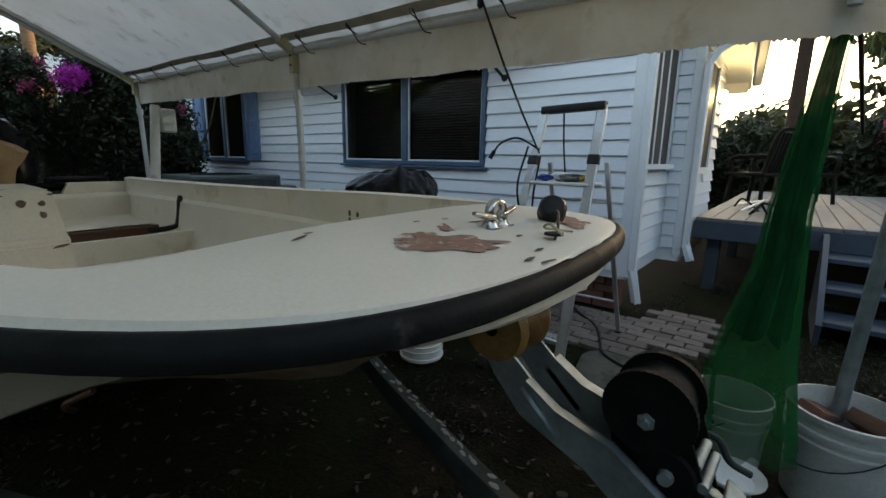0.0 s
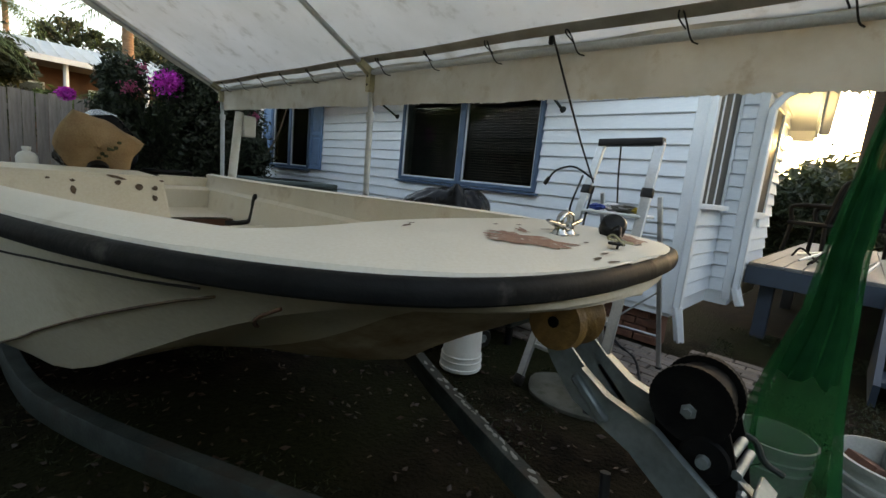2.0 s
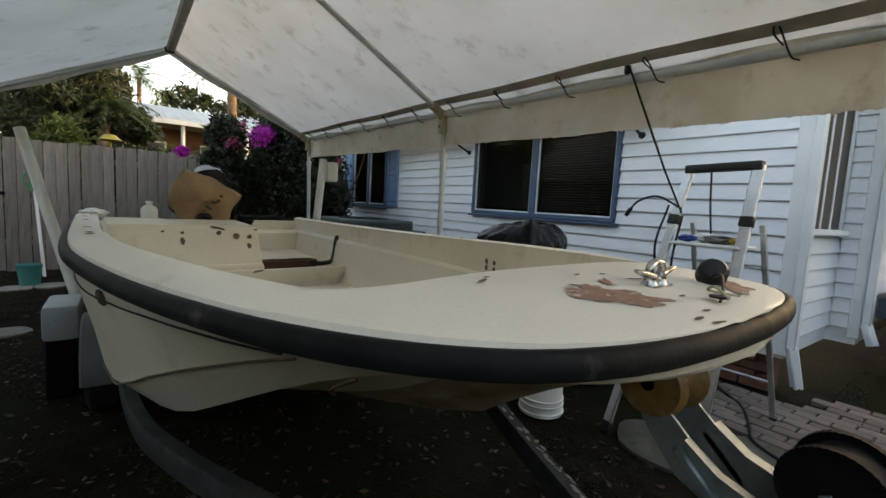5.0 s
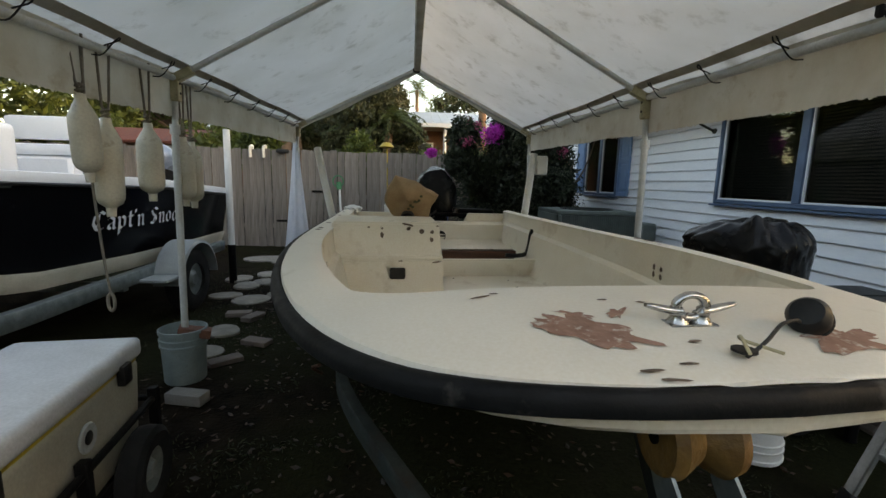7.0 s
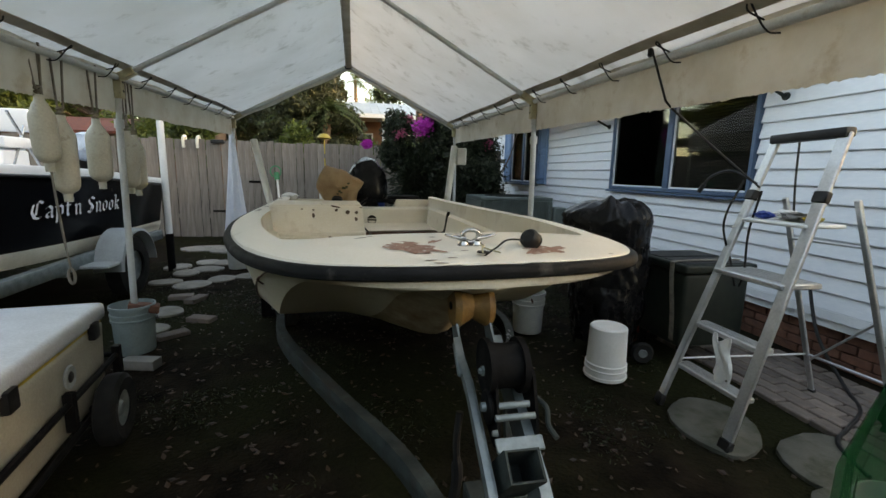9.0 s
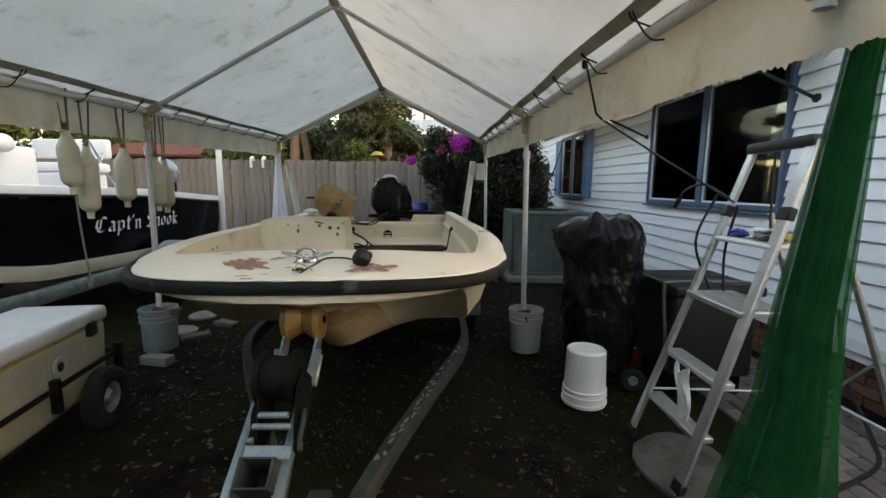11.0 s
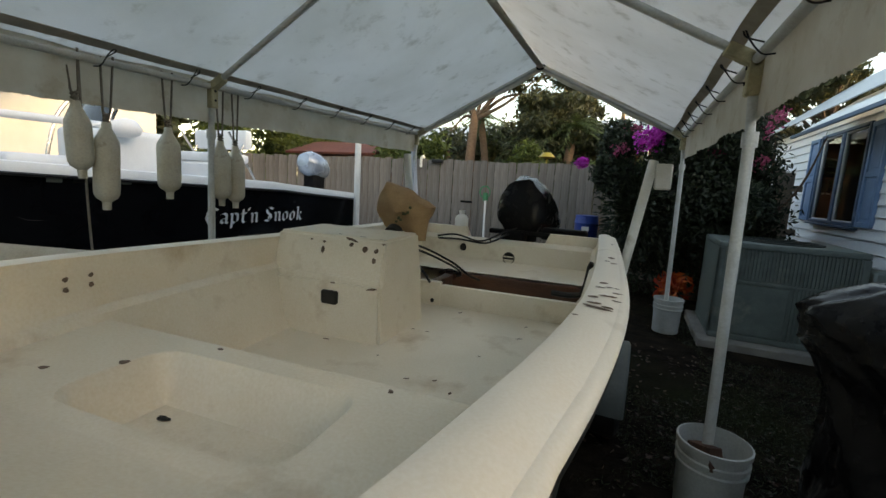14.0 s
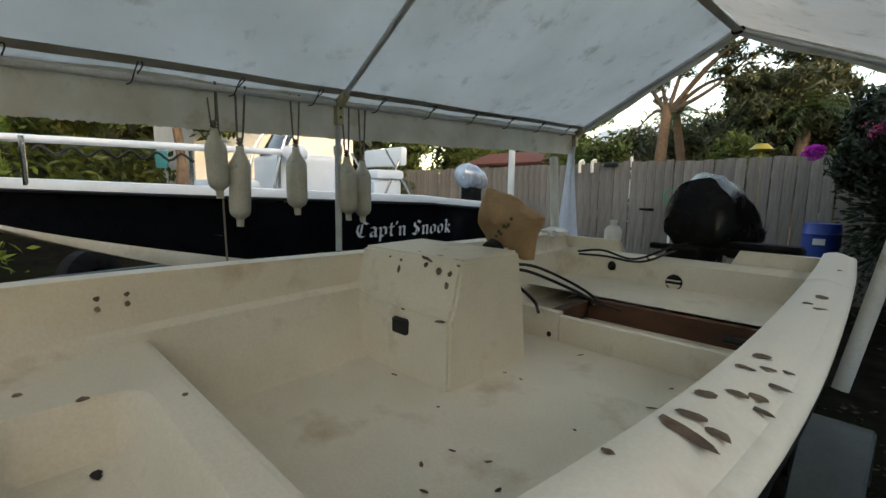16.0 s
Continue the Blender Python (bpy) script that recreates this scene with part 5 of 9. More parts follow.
# chips along the house-side deck
spots = []
for v, u, w, l, a in ((0.76, 1.433, 0.038, 0.011, -30), (0.751, 1.484, 0.018, 0.011, -14), (0.783, 1.467, 0.016, 0.011, -40), (0.744, 1.571, 0.013, 0.013, 20), (0.778, 1.607, 0.014, 0.01, -30), (0.799, 1.627, 0.013, 0.011, -30), (0.809, 1.591, 0.014, 0.008, -30), (0.766, 1.734, 0.016, 0.008, -22), (0.791, 1.761, 0.012, 0.008, -20), (0.81, 1.7, 0.017, 0.009, -20), (0.773, 1.82, 0.013, 0.014, -20), (0.816, 1.789, 0.009, 0.006, -40), (0.806, 2.576, 0.017, 0.034, 20), (0.812, 2.39, 0.017, 0.016, 0), (0.79, 2.43, 0.011, 0.014, 30), (0.71, 1.33, 0.006, 0.006, 0), (0.81, 3.3, 0.02, 0.03, 0)):
    q = min(1, max(0, (half(u) * 0.977 - v) / GW))
    spots.append((v, u, settle(u, v, rim(u, v * 1.02, q))[2] + 0.0015, FLAT, w, l * 1.2, a))
chip("chip_on_side_deck", spots, boat, CHIP, 9)

# cleat on the bow
cleat = thing("cleat", "polished steel cleat with a round eye on the foredeck", "cleat", (0.4, -2.285, 1.19), turn=3.6)
cleat.matrix_basis = cleat.matrix_basis @ Matrix.Diagonal((0.92, 0.9, 0.66, 1))
bm = BM()
box(bm, -0.045, -0.022, 0, 0.045, 0.022, 0.006, 0.003)
lathe(bm, [(0.001, 0.004), (0.02, 0.004), (0.013, 0.02), (0.014, 0.03)], 12, at=(-0.022, 0, 0))
lathe(bm, [(0.001, 0.004), (0.02, 0.004), (0.013, 0.02), (0.014, 0.03)], 12, at=(0.022, 0, 0))
part("base", bm, CHROME, cleat, local=True)
bm = BM()
tube(bm, [(0.028 * math.cos(a), 0, 0.045 + 0.028 * math.sin(a)) for a in [2 * math.pi * k / 20 for k in range(21)]], 0.009, 10, cap=False)
part("eye", bm, CHROME, cleat, local=True)
bm = BM()
for s in (-1, 1):
    bm = BM()
    tube(bm, smoothline([(s * 0.02, 0, 0.034), (s * 0.045, 0, 0.038), (s * 0.085, 0, 0.05)], 4), [0.012, 0.011, 0.01, 0.01, 0.009, 0.009, 0.008, 0.007, 0.005], 10)
    part("horn", bm, CHROME, cleat, local=True)

# compass, unscrewed, lying on its cable
comp = thing("compass", "black compass pod lying on the deck by its cable", "compass", (0.57, -2.305, 1.19))
bm = BM()
m = pose(0.575, -2.3, 1.22, 126, 0, 122)
lathe(bm, [(0.001, -0.022), (0.022, -0.02), (0.029, -0.011), (0.029, 0.004), (0.028, 0.012), (0.001, 0.012)], 24, m=m)
body = part("body", bm, BLACK_PLASTIC, comp, "black plastic pod")
bm = BM()
lathe(bm, [(0.027, 0.012), (0.03, 0.012), (0.03, 0.017), (0.025, 0.017), (0.023, 0.013)], 24, m=m)
part("bezel", bm, GALV_DARK, body)
bm = BM()
lathe(bm, [(0.001, 0.013), (0.024, 0.0135), (0.016, 0.016), (0.001, 0.017)], 20, m=m)
part("lens", bm, plain("compass_lens", (0.02, 0.025, 0.02), 0.12), body)
bm = BM()
tube(bm, smoothline([(0.552, -2.31, 1.215), (0.525, -2.33, 1.224), (0.48, -2.355, 1.226), (0.45, -2.37, 1.21), (0.43, -2.378, 1.2), (0.41, -2.383, 1.188)]), 0.0028, 6)
part("cable", bm, BLACK_PLASTIC, comp)
bm = BM()
tube(bm, smoothline([(0.45, -2.398, 1.2), (0.42, -2.36, 1.205), (0.405, -2.375, 1.215), (0.40, -2.40, 1.2)]), 0.0025, 5)
part("loose_wire", bm, BRACKET, comp)
bm = BM()
lathe(bm, [(0.001, 0.0), (0.016, 0.0), (0.016, -0.004)], 16, at=(0.405, -2.383, sheer(0.07) + 0.021))
part("cable_hole", bm, DARK, comp)

# tan cover over the steering wheel
wc = thing("wheel_cover", "crumpled brown paper bag over the steering wheel", "paper bag", (-0.08, 0.03, 1.1))
bm = BM()
n = 28
rows = []
for q, yy in ((0.02, -0.05), (0.5, -0.045), (0.85, -0.032), (1.0, -0.008), (1.03, 0.02), (0.95, 0.045), (0.7, 0.055), (0.55, 0.06)):
    row = []
    for k in range(n + 1):
        t = 2 * math.pi * k / n
        tip = sum(h * math.exp(-((((t - c + math.pi) % (2 * math.pi)) - math.pi) / w) ** 2) for c, h, w in ((2.06, 0.05, 0.28), (0.2, 0.045, 0.3), (5.35, 0.055, 0.35), (2.9, 0.02, 0.4)))
        r = q * (0.148 + tip * q + 0.016 * noise.noise((math.cos(t) * 2, math.sin(t) * 2, q * 3)) + 0.007 * noise.noise((math.cos(t) * 6, math.sin(t) * 6, q * 5)) - 0.035 * max(0, -math.sin(t)) ** 16)
        row.append((-0.085 + r * 1.02 * math.cos(t), 0.09 + yy + 0.03 * math.sin(t) * -1 + 0.012 * noise.noise((r * 9 * math.cos(t), r * 9 * math.sin(t), 4)), 1.24 + r * 0.93 * math.sin(t)))
    rows.append(row)
sheet(bm, rows)
bmesh.ops.remove_doubles(bm, verts=bm.verts, dist=0.0015)
thicken(bm, 0.003)
part("bag_skin", bm, TAN, wc, "creased brown paper")
for k in range(7):
    bm = BM()
    x, z = -0.085 + 0.014 * k, 1.19 + 0.012 * k + 0.012 * math.sin(2.4 * k)
    box(bm, x - 0.009, 0.024, z - 0.007, x + 0.009, 0.03, z + 0.007 + 0.004 * (k % 2), 0.003)
    part("green_print", bm, PRINT, wc)
bm = BM()
lathe(bm, [(0.001, 0.0), (0.05, 0.0), (0.045, 0.04), (0.03, 0.05), (0.001, 0.05)], 14, m=Matrix.Translation((-0.09, 0.0, 1.12)) @ pose(0, 0, 0, -55))
part("wheel_hub", bm, BLACK_PLASTIC, wc)

# control cables from console to motor
cab = thing("control_cables", "black control cables running to the outboard", "cable", (-0.1, 0.9, 0.75))
for k, pts in enumerate(([(-0.05, 0.05, 1.05), (0.0, 0.2, 1.02), (0.12, 0.45, 0.9), (0.1, 0.62, 0.82), (0.02, 0.75, 0.78)], [(-0.06, 0.05, 1.07), (-0.05, 0.3, 1.03), (0.08, 0.5, 0.92), (0.16, 0.6, 0.83), (0.2, 0.72, 0.78)], [(0.0, 0.05, 1.0), (0.05, 0.15, 0.9), (0.1, 0.12, 0.86)], [(-0.35, 1.2, 1.0), (-0.2, 1.25, 1.02), (0.0, 1.3, 0.98), (0.15, 1.5, 1.06), (0.2, 1.72, 1.08)], [(-0.35, 1.22, 0.98), (-0.15, 1.2, 0.99), (0.05, 1.28, 0.97), (0.16, 1.5, 1.03), (0.22, 1.72, 1.05)], [(-0.1, 0.7, 0.8), (0.0, 0.66, 0.84), (0.06, 0.72, 0.8), (0.0, 0.78, 0.79), (-0.06, 0.7, 0.82)], [(0.4, 1.55, 1.0), (0.41, 1.5, 0.94), (0.4, 1.48, 0.88)], [(0.05, 1.35, 1.0), (0.12, 1.4, 0.93), (0.2, 1.5, 0.9)])):
    bm = BM()
    tube(bm, smoothline(pts), 0.008 if k < 5 else 0.006, 6)
    part("cable", bm, BLACK_PLASTIC if k < 7 else WOOD_WET, cab)

# outboard under a black cover
ob = thing("outboard_motor", "outboard motor under a black cover on the transom", "outboard motor", (0.2, 1.75, 0.6))
bm = BM()
rows = []
for k, (yy, wx, z0, z1) in enumerate(((1.69, 0.1, 1.04, 1.2), (1.71, 0.17, 1.02, 1.38), (1.78, 0.21, 1.0, 1.5), (1.9, 0.23, 0.99, 1.535), (2.05, 0.24, 0.98, 1.53), (2.18, 0.245, 0.98, 1.48), (2.3, 0.25, 0.99, 1.4), (2.42, 0.25, 1.0, 1.3), (2.54, 0.24, 1.02, 1.2), (2.64, 0.2, 1.03, 1.12), (2.7, 0.1, 1.04, 1.08))):
    row = []
    for q in range(25):
        t = 2 * math.pi * q / 24
        c, s_ = math.cos(t), math.sin(t)
        x = 0.19 + 0.86 * wx * math.copysign(abs(c) ** 0.6, c) * (1.22 - 0.55 * max(0, s_)) + 0.03 * max(0, -s_) + 0.018 * noise.noise((c * 7, s_ * 7, k * 0.9)) + 0.03 * noise.noise((c * 2.5, s_ * 2.5, k * 1.3))
        z = (z0 + z1) / 2 + (z1 - z0) / 2 * math.copysign(abs(s_) ** 0.75, s_) + 0.03 * noise.noise((c * 2.5, s_ * 2.5, k * 1.3 + 7))
        row.append((x, yy, z))
    rows.append(row)
sheet(bm, rows)
bmesh.ops.remove_doubles(bm, verts=bm.verts, dist=0.002)
bmesh.ops.holes_fill(bm, edges=bm.edges, sides=30)
part("cowling_cover", bm, BAG, ob, "black plastic sheet over the cowling")
bm = BM()
box(bm, 0.08, 1.66, 0.86, 0.32, 2.0, 1.02, 0.03, seg=2)
box(bm, 0.1, 1.52, 0.8, 0.3, 1.68, 1.05, 0.015)
part("clamp_bracket", bm, BLACK, ob)
bm = BM()
tube(bm, [(0.22, 1.9, 0.95), (0.23, 1.95, 0.45)], [0.09, 0.06], 12)
box(bm, 0.12, 1.82, 0.42, 0.34, 2.2, 0.45, 0.01)
part("leg", bm, BLACK, ob)
bm = BM()
box(bm, -0.02, 1.56, 1.02, 0.72, 1.62, 1.06, 0.01)
box(bm, 0.42, 1.6, 1.0, 0.8, 1.75, 1.1, 0.02)
part("steering_bar", bm, BLACK, ob)
bm = BM()
for a in (0, 120, 240):
    box(bm, -0.008, -0.03, 0.02, 0.008, 0.03, 0.12, 0.004, Matrix.Translation((0.23, 2.2, 0.36)) @ pose(0, 0, 0, 0, a, 0) @ pose(0, 0, 0, 0, 0, 30))
tube(bm, [(0.23, 2.0, 0.36), (0.23, 2.24, 0.36)], [0.06, 0.03], 10)
part("propeller", bm, BLACK, ob)

# white jug and oddments at the stern
jug = thing("plastic_jug", "small white plastic jug on the stern", "jug", (-0.28, 1.6, 1.03))
bm = BM()
lathe(bm, [(0.001, 0), (0.055, 0.003), (0.06, 0.02), (0.06, 0.08), (0.045, 0.105), (0.022, 0.118), (0.022, 0.13), (0.001, 0.132)], 16, at=(-0.28, 1.55, 1.035))
part("bottle", bm, WHITE_PLASTIC, jug)
bm = BM()
lathe(bm, [(0.001, 0.13), (0.026, 0.13), (0.026, 0.15), (0.001, 0.152)], 12, at=(-0.28, 1.55, 1.035))
part("cap", bm, WHITE_PLASTIC, jug)
rag = thing("white_bag", "crumpled white plastic bag on the stern deck", "bag", (-0.55, 1.35, 1.03))
bm = BM()
blob(bm, (-0.6, 1.3, 1.075), (0.08, 0.13, 0.035), 5, 0.6, 3, 2.6)
part("film", bm, WHITE_PLASTIC, rag)

for o, d in ((comp, (0.0, -0.015, -0.008)), (wc, (0.02, 0.0, 0.03)), (cab, (0.02, 0.0, 0.02)), (ob, (0.02, 0.0, 0.03)), (jug, (0.02, 0.0, 0.04)), (rag, (0.0, 0.0, 0.05))):
    o.matrix_basis = Matrix.Translation(d) @ o.matrix_basis

# ---- the trailer ----
tr = thing("boat_trailer", "weathered galvanised boat trailer", "trailer", (0.3, -0.8, 0.3))


def beam(pts, w, h, name, material, parent, label=""):
    """A rectangular bar along points, bent smoothly."""
    bm = BM()
    p = [Vector(q) for q in pts]
    rows = []
    for i, q in enumerate(p):
        d = (p[min(i + 1, len(p) - 1)] - p[max(i - 1, 0)]).normalized()
        side = d.cross(Vector((0, 0, 1))).normalized() * (w / 2)
        up = side.cross(d).normalized() * (h / 2)
        b = 0.86
        rows.append([q + side * a + up * c for a, c in ((-1, -b), (-b, -1), (b, -1), (1, -b), (1, b), (b, 1), (-b, 1), (-1, b), (-1, -b))])
    sheet(bm, rows)
    bmesh.ops.remove_doubles(bm, verts=bm.verts, dist=0.0005)
    bmesh.ops.holes_fill(bm, edges=bm.edges, sides=12)
    return part(name, bm, material, parent, label)


beam(smoothline([(0.43, -2.75, 0.4), (0.56, -2.2, 0.43), (0.75, -1.62, 0.45), (0.93, -1.1, 0.47), (0.96, -0.6, 0.45), (0.93, 0.4, 0.42), (0.86, 1.4, 0.42)], 5), 0.05, 0.085, "frame_beam", GALV_DARK, tr, "bent galvanised frame beam with scraped holes")
beam(smoothline([(0.36, -2.75, 0.4), (0.2, -2.2, 0.43), (-0.05, -1.72, 0.45), (-0.33, -1.15, 0.47), (-0.44, -0.65, 0.45), (-0.5, 0.4, 0.42), (-0.56, 1.4, 0.42)], 5), 0.05, 0.085, "frame_beam", GALV_DARK, tr)
beam([(0.395, -3.02, 0.38), (0.395, -2.6, 0.40), (0.395, -2.3, 0.41)], 0.076, 0.076, "tongue", GALV_DARK, tr)
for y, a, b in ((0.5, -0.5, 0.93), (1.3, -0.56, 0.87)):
    beam([(a, y, 0.4), (b, y, 0.4)], 0.06, 0.06, "cross_beam", GALV_DARK, tr)
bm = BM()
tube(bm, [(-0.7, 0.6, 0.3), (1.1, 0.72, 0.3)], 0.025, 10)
part("axle", bm, GALV_DARK, tr)
for x in (-0.57, 1.09):
    y = 0.65 if x > 0 else 0.56
    bm = BM()
    lathe(bm, [(0.15, -0.075), (0.23, -0.085), (0.27, -0.06), (0.275, 0.0), (0.27, 0.06), (0.23, 0.085), (0.15, 0.075), (0.15, -0.075)], 28, m=pose(x, y, 0.275, 0, 90, 0))
    wheel = part("wheel", bm, TYRE, tr, "worn trailer tyre")
    bm = BM()
    lathe(bm, [(0.001, -0.05), (0.05, -0.06), (0.09, -0.02), (0.15, -0.05), (0.155, 0.05), (0.09, 0.03), (0.05, 0.07), (0.001, 0.06)], 24, m=pose(x, y, 0.275, 0, 90, 0))
    part("rim", bm, GALV, wheel)
    bm = BM()
    rows = []
    for k in range(19):
        a = radians(-5 + 190 * k / 18)
        rows.append([(x - 0.1, y + 0.295 * math.cos(a), 0.27 + 0.295 * math.sin(a)), (x - 0.09, y + 0.31 * math.cos(a), 0.27 + 0.31 * math.sin(a)), (x + 0.09, y + 0.31 * math.cos(a), 0.27 + 0.31 * math.sin(a)), (x + 0.1, y + 0.295 * math.cos(a), 0.27 + 0.295 * math.sin(a))])
    sheet(bm, rows)
    thicken(bm, 0.006)
    part("mudguard", bm, MUD, tr, "grey plastic mudguard")
# bunks that carry the hull
for x, a in ((-0.2, 3.6), (0.66, 3.6)):
    bm = BM()
    box(bm, x - 0.05, -0.5, 0.47, x + 0.05, 1.3, 0.515, 0.006)
    part("bunk", bm, WOOD_WET, tr)
# bow stand: two plates, amber roller, winch
for x in (0.314, 0.412):
    bm = BM()
    prof = [(-2.299 + 0.026 * math.cos(radians(a)), 1.028 + 0.026 * math.sin(radians(a))) for a in range(150, -31, -30)]
    prof += [(-2.285, 0.975), (-2.305, 0.945), (-2.36, 0.885), (-2.48, 0.835), (-2.68, 0.69), (-2.9, 0.49), (-2.93, 0.39), (-3.0, 0.39), (-2.97, 0.52), (-2.72, 0.765), (-2.52, 0.9), (-2.43, 0.925), (-2.375, 0.96), (-2.335, 0.995)]
    f = bm.faces.new([bm.verts.new((x, y, z)) for y, z in prof])
    bmesh.ops.triangulate(bm, faces=[f])
    thicken(bm, 0.006)
    s = 1 if x > 0.4 else -1
    sheet(bm, [[(x, y, z), (x + s * 0.02, y, z)] for y, z in ((-2.375, 0.96), (-2.43, 0.925), (-2.52, 0.9), (-2.72, 0.765), (-2.97, 0.52))])
    part("stand_plate", bm, GALV, tr, "bright galvanised bow stand plate")
    bm = BM()
    box(bm, x - 0.012 + s * 0.006, -0.05, -0.01, x + 0.012 + s * 0.006, 0.05, 0.01, 0.005, Matrix.Translation((0, -2.395, 0.905)) @ pose(0, 0, 0, 42, 0, 0))
    part("pressed_rib", bm, GALV, tr)
bm = BM()
lathe(bm, [(0.012, -0.058), (0.058, -0.058), (0.064, -0.04), (0.04, 0.0), (0.064, 0.04), (0.058, 0.058), (0.012, 0.058)], 24, m=pose(0.362, -2.299, 1.028, 0, 90, 0))
roller = part("bow_roller", bm, ORANGE, tr, "worn amber bow roller")
bm = BM()
tube(bm, [(0.3, -2.299, 1.028), (0.425, -2.299, 1.028)], 0.012, 10)
part("pin", bm, BLACK, roller)
bm = BM()
for x in (0.338, 0.43):
    f = bm.faces.new([bm.verts.new((x, y, z)) for y, z in ((-2.5, 0.93), (-2.51, 0.88), (-2.56, 0.81), (-2.625, 0.785), (-2.65, 0.815), (-2.635, 0.88), (-2.61, 0.95), (-2.56, 0.98))])
    r = bmesh.ops.extrude_face_region(bm, geom=[f])
    for v in r["geom"]:
        if isinstance(v, bmesh.types.BMVert):
            v.co.x += 0.007
bmesh.ops.recalc_face_normals(bm, faces=bm.faces)
winch = part("winch", bm, BLACK, tr, "black hand winch with large gear wheels")
for x in (0.334, 0.415):
    bm = BM()
    n = 44
    prof = [(0.001, -0.006), (0.03, -0.008), (0.054, -0.004), (0.0655, -0.007), (0.0655, 0.007), (0.054, 0.004), (0.03, 0.008), (0.001, 0.006)]
    vs_ = lathe(bm, prof, 2 * n, m=pose(x, -2.557, 0.956, 0, 90, 0))
    for ring_ in (3, 4):
        for k in range(0, 2 * n, 2):
            v = vs_[ring_ * 2 * n + k]
            d = v.co - Vector((x, -2.557, 0.956))
            d.x = 0
            v.co += d.normalized() * 0.0014
    gear = part("gear_wheel", bm, BLACK, tr, "black toothed winch wheel")
    bm = BM()
    lathe(bm, [(0.001, -0.016), (0.007, -0.016), (0.007, -0.01), (0.013, -0.009), (0.013, 0.0), (0.001, 0.0)], 6, m=pose(x - 0.003, -2.557, 0.945, 0, 90, 0))
    part("hub_bolt", bm, GALV, gear)
bm = BM()
lathe(bm, [(0.02, -0.036), (0.054, -0.035), (0.055, -0.02), (0.053, 0.0), (0.055, 0.02), (0.054, 0.035), (0.02, 0.036)], 28, m=pose(0.375, -2.557, 0.956, 0, 90, 0))
part("drum", bm, BLACK, tr)
bm = BM()
lathe(bm, [(0.001, -0.006), (0.036, -0.006), (0.04, 0.0), (0.036, 0.006), (0.001, 0.006)], 30, m=pose(0.33, -2.592, 0.872, 0, 90, 0))
gear = part("pinion_wheel", bm, BLACK, tr)
bm = BM()
lathe(bm, [(0.001, -0.012), (0.01, -0.012), (0.012, 0.0), (0.001, 0.0)], 10, m=pose(0.325, -2.592, 0.872, 0, 90, 0))
part("pinion_bolt", bm, GALV, gear)
bm = BM()
lathe(bm, [(0.001, -0.012), (0.006, -0.012), (0.008, 0.0), (0.001, 0.0)], 8, m=pose(0.336, -2.65, 0.84, 0, 90, 0))
part("plate_bolt", bm, GALV, tr)
for y, z, w in ((-2.625, 0.89, 0.036), (-2.638, 0.868, 0.046)):
    bm = BM()
    tube(bm, [(0.38 - w, y, z), (0.38 + w, y - 0.004, z + 0.003)], 0.008, 10)
    part("strap_bar", bm, GALV, tr, "bright worn cross bar")
bm = BM()
box(bm, 0.325, -0.016, -0.004, 0.435, 0.016, 0.004, 0.002, Matrix.Translation((0, -2.675, 0.825)) @ pose(0, 0, 0, 38, 0, 0))
part("winch_latch", bm, GALV, tr, "bright worn latch plate")
bm = BM()
tube(bm, smoothline([(0.445, -2.6, 0.89), (0.455, -2.64, 0.885), (0.452, -2.66, 0.855), (0.46, -2.69, 0.84)], 4), 0.006, 8)
part("hook", bm, GALV_DARK, tr)
# square receiver tube ahead of the winch
bm = BM()
m = Matrix.Translation((0.37, -2.71, 0.79)) @ pose(0, 0, 0, -48, 0, 0) @ Matrix.Diagonal((0.8, 1, 0.85, 1))
ring_o = [(-0.05, -0.04), (0.05, -0.04), (0.05, 0.04), (-0.05, 0.04)]
rows = []
for w, y in ((1.0, 0.12), (1.0, -0.03), (0.97, -0.035), (0.84, -0.035), (0.82, -0.03), (0.82, 0.12)):
    rows.append([m @ Vector((x * w, y, z * w)) for x, z in ring_o + ring_o[:1]])
sheet(bm, rows)
bmesh.ops.remove_doubles(bm, verts=bm.verts, dist=0.0003)
bm.faces.new([bm.verts.new(m @ Vector((x * 0.9, 0.1, z * 0.9))) for x, z in ring_o])
part("receiver_tube", bm, GALV_DARK, tr, "open square galvanised tube end")
bm = BM()
tube(bm, smoothline([(0.3, -2.45, 0.78), (0.29, -2.46, 0.7), (0.295, -2.46, 0.6), (0.29, -2.45, 0.52)]), [0.01] * 10 + [0.016] * 9, 8)
part("hanging_strap", bm, BLACK_PLASTIC, tr)
bm = BM()
box(bm, 0.34, -3.05, 0.33, 0.45, -2.98, 0.43, 0.006)
part("tongue_end", bm, GALV, tr)
# guide posts
for base, tip, boxed in (((-0.75, 1.6, 0.42), (-1.095, 1.97, 1.735), False), ((1.02, 1.55, 0.42), (1.215, 1.76, 1.73), True)):
    b, t = Vector(base), Vector(tip)
    bm = BM()
    tube(bm, [b, b.lerp(t, 0.5), t], 0.038, 12)
    part("guide_post", bm, PVC, tr, "stained white PVC guide post")
    if boxed:
        bm = BM()
        box(bm, t.x + 0.02, t.y - 0.06, t.z - 0.22, t.x + 0.14, t.y + 0.02, t.z - 0.02, 0.012)
        box(bm, t.x + 0.025, t.y - 0.064, t.z - 0.15, t.x + 0.13, t.y - 0.055, t.z - 0.14)
        part("guide_box", bm, PVC, tr, "white plastic lamp box")
bm = BM()
rnd = random.Random(12)
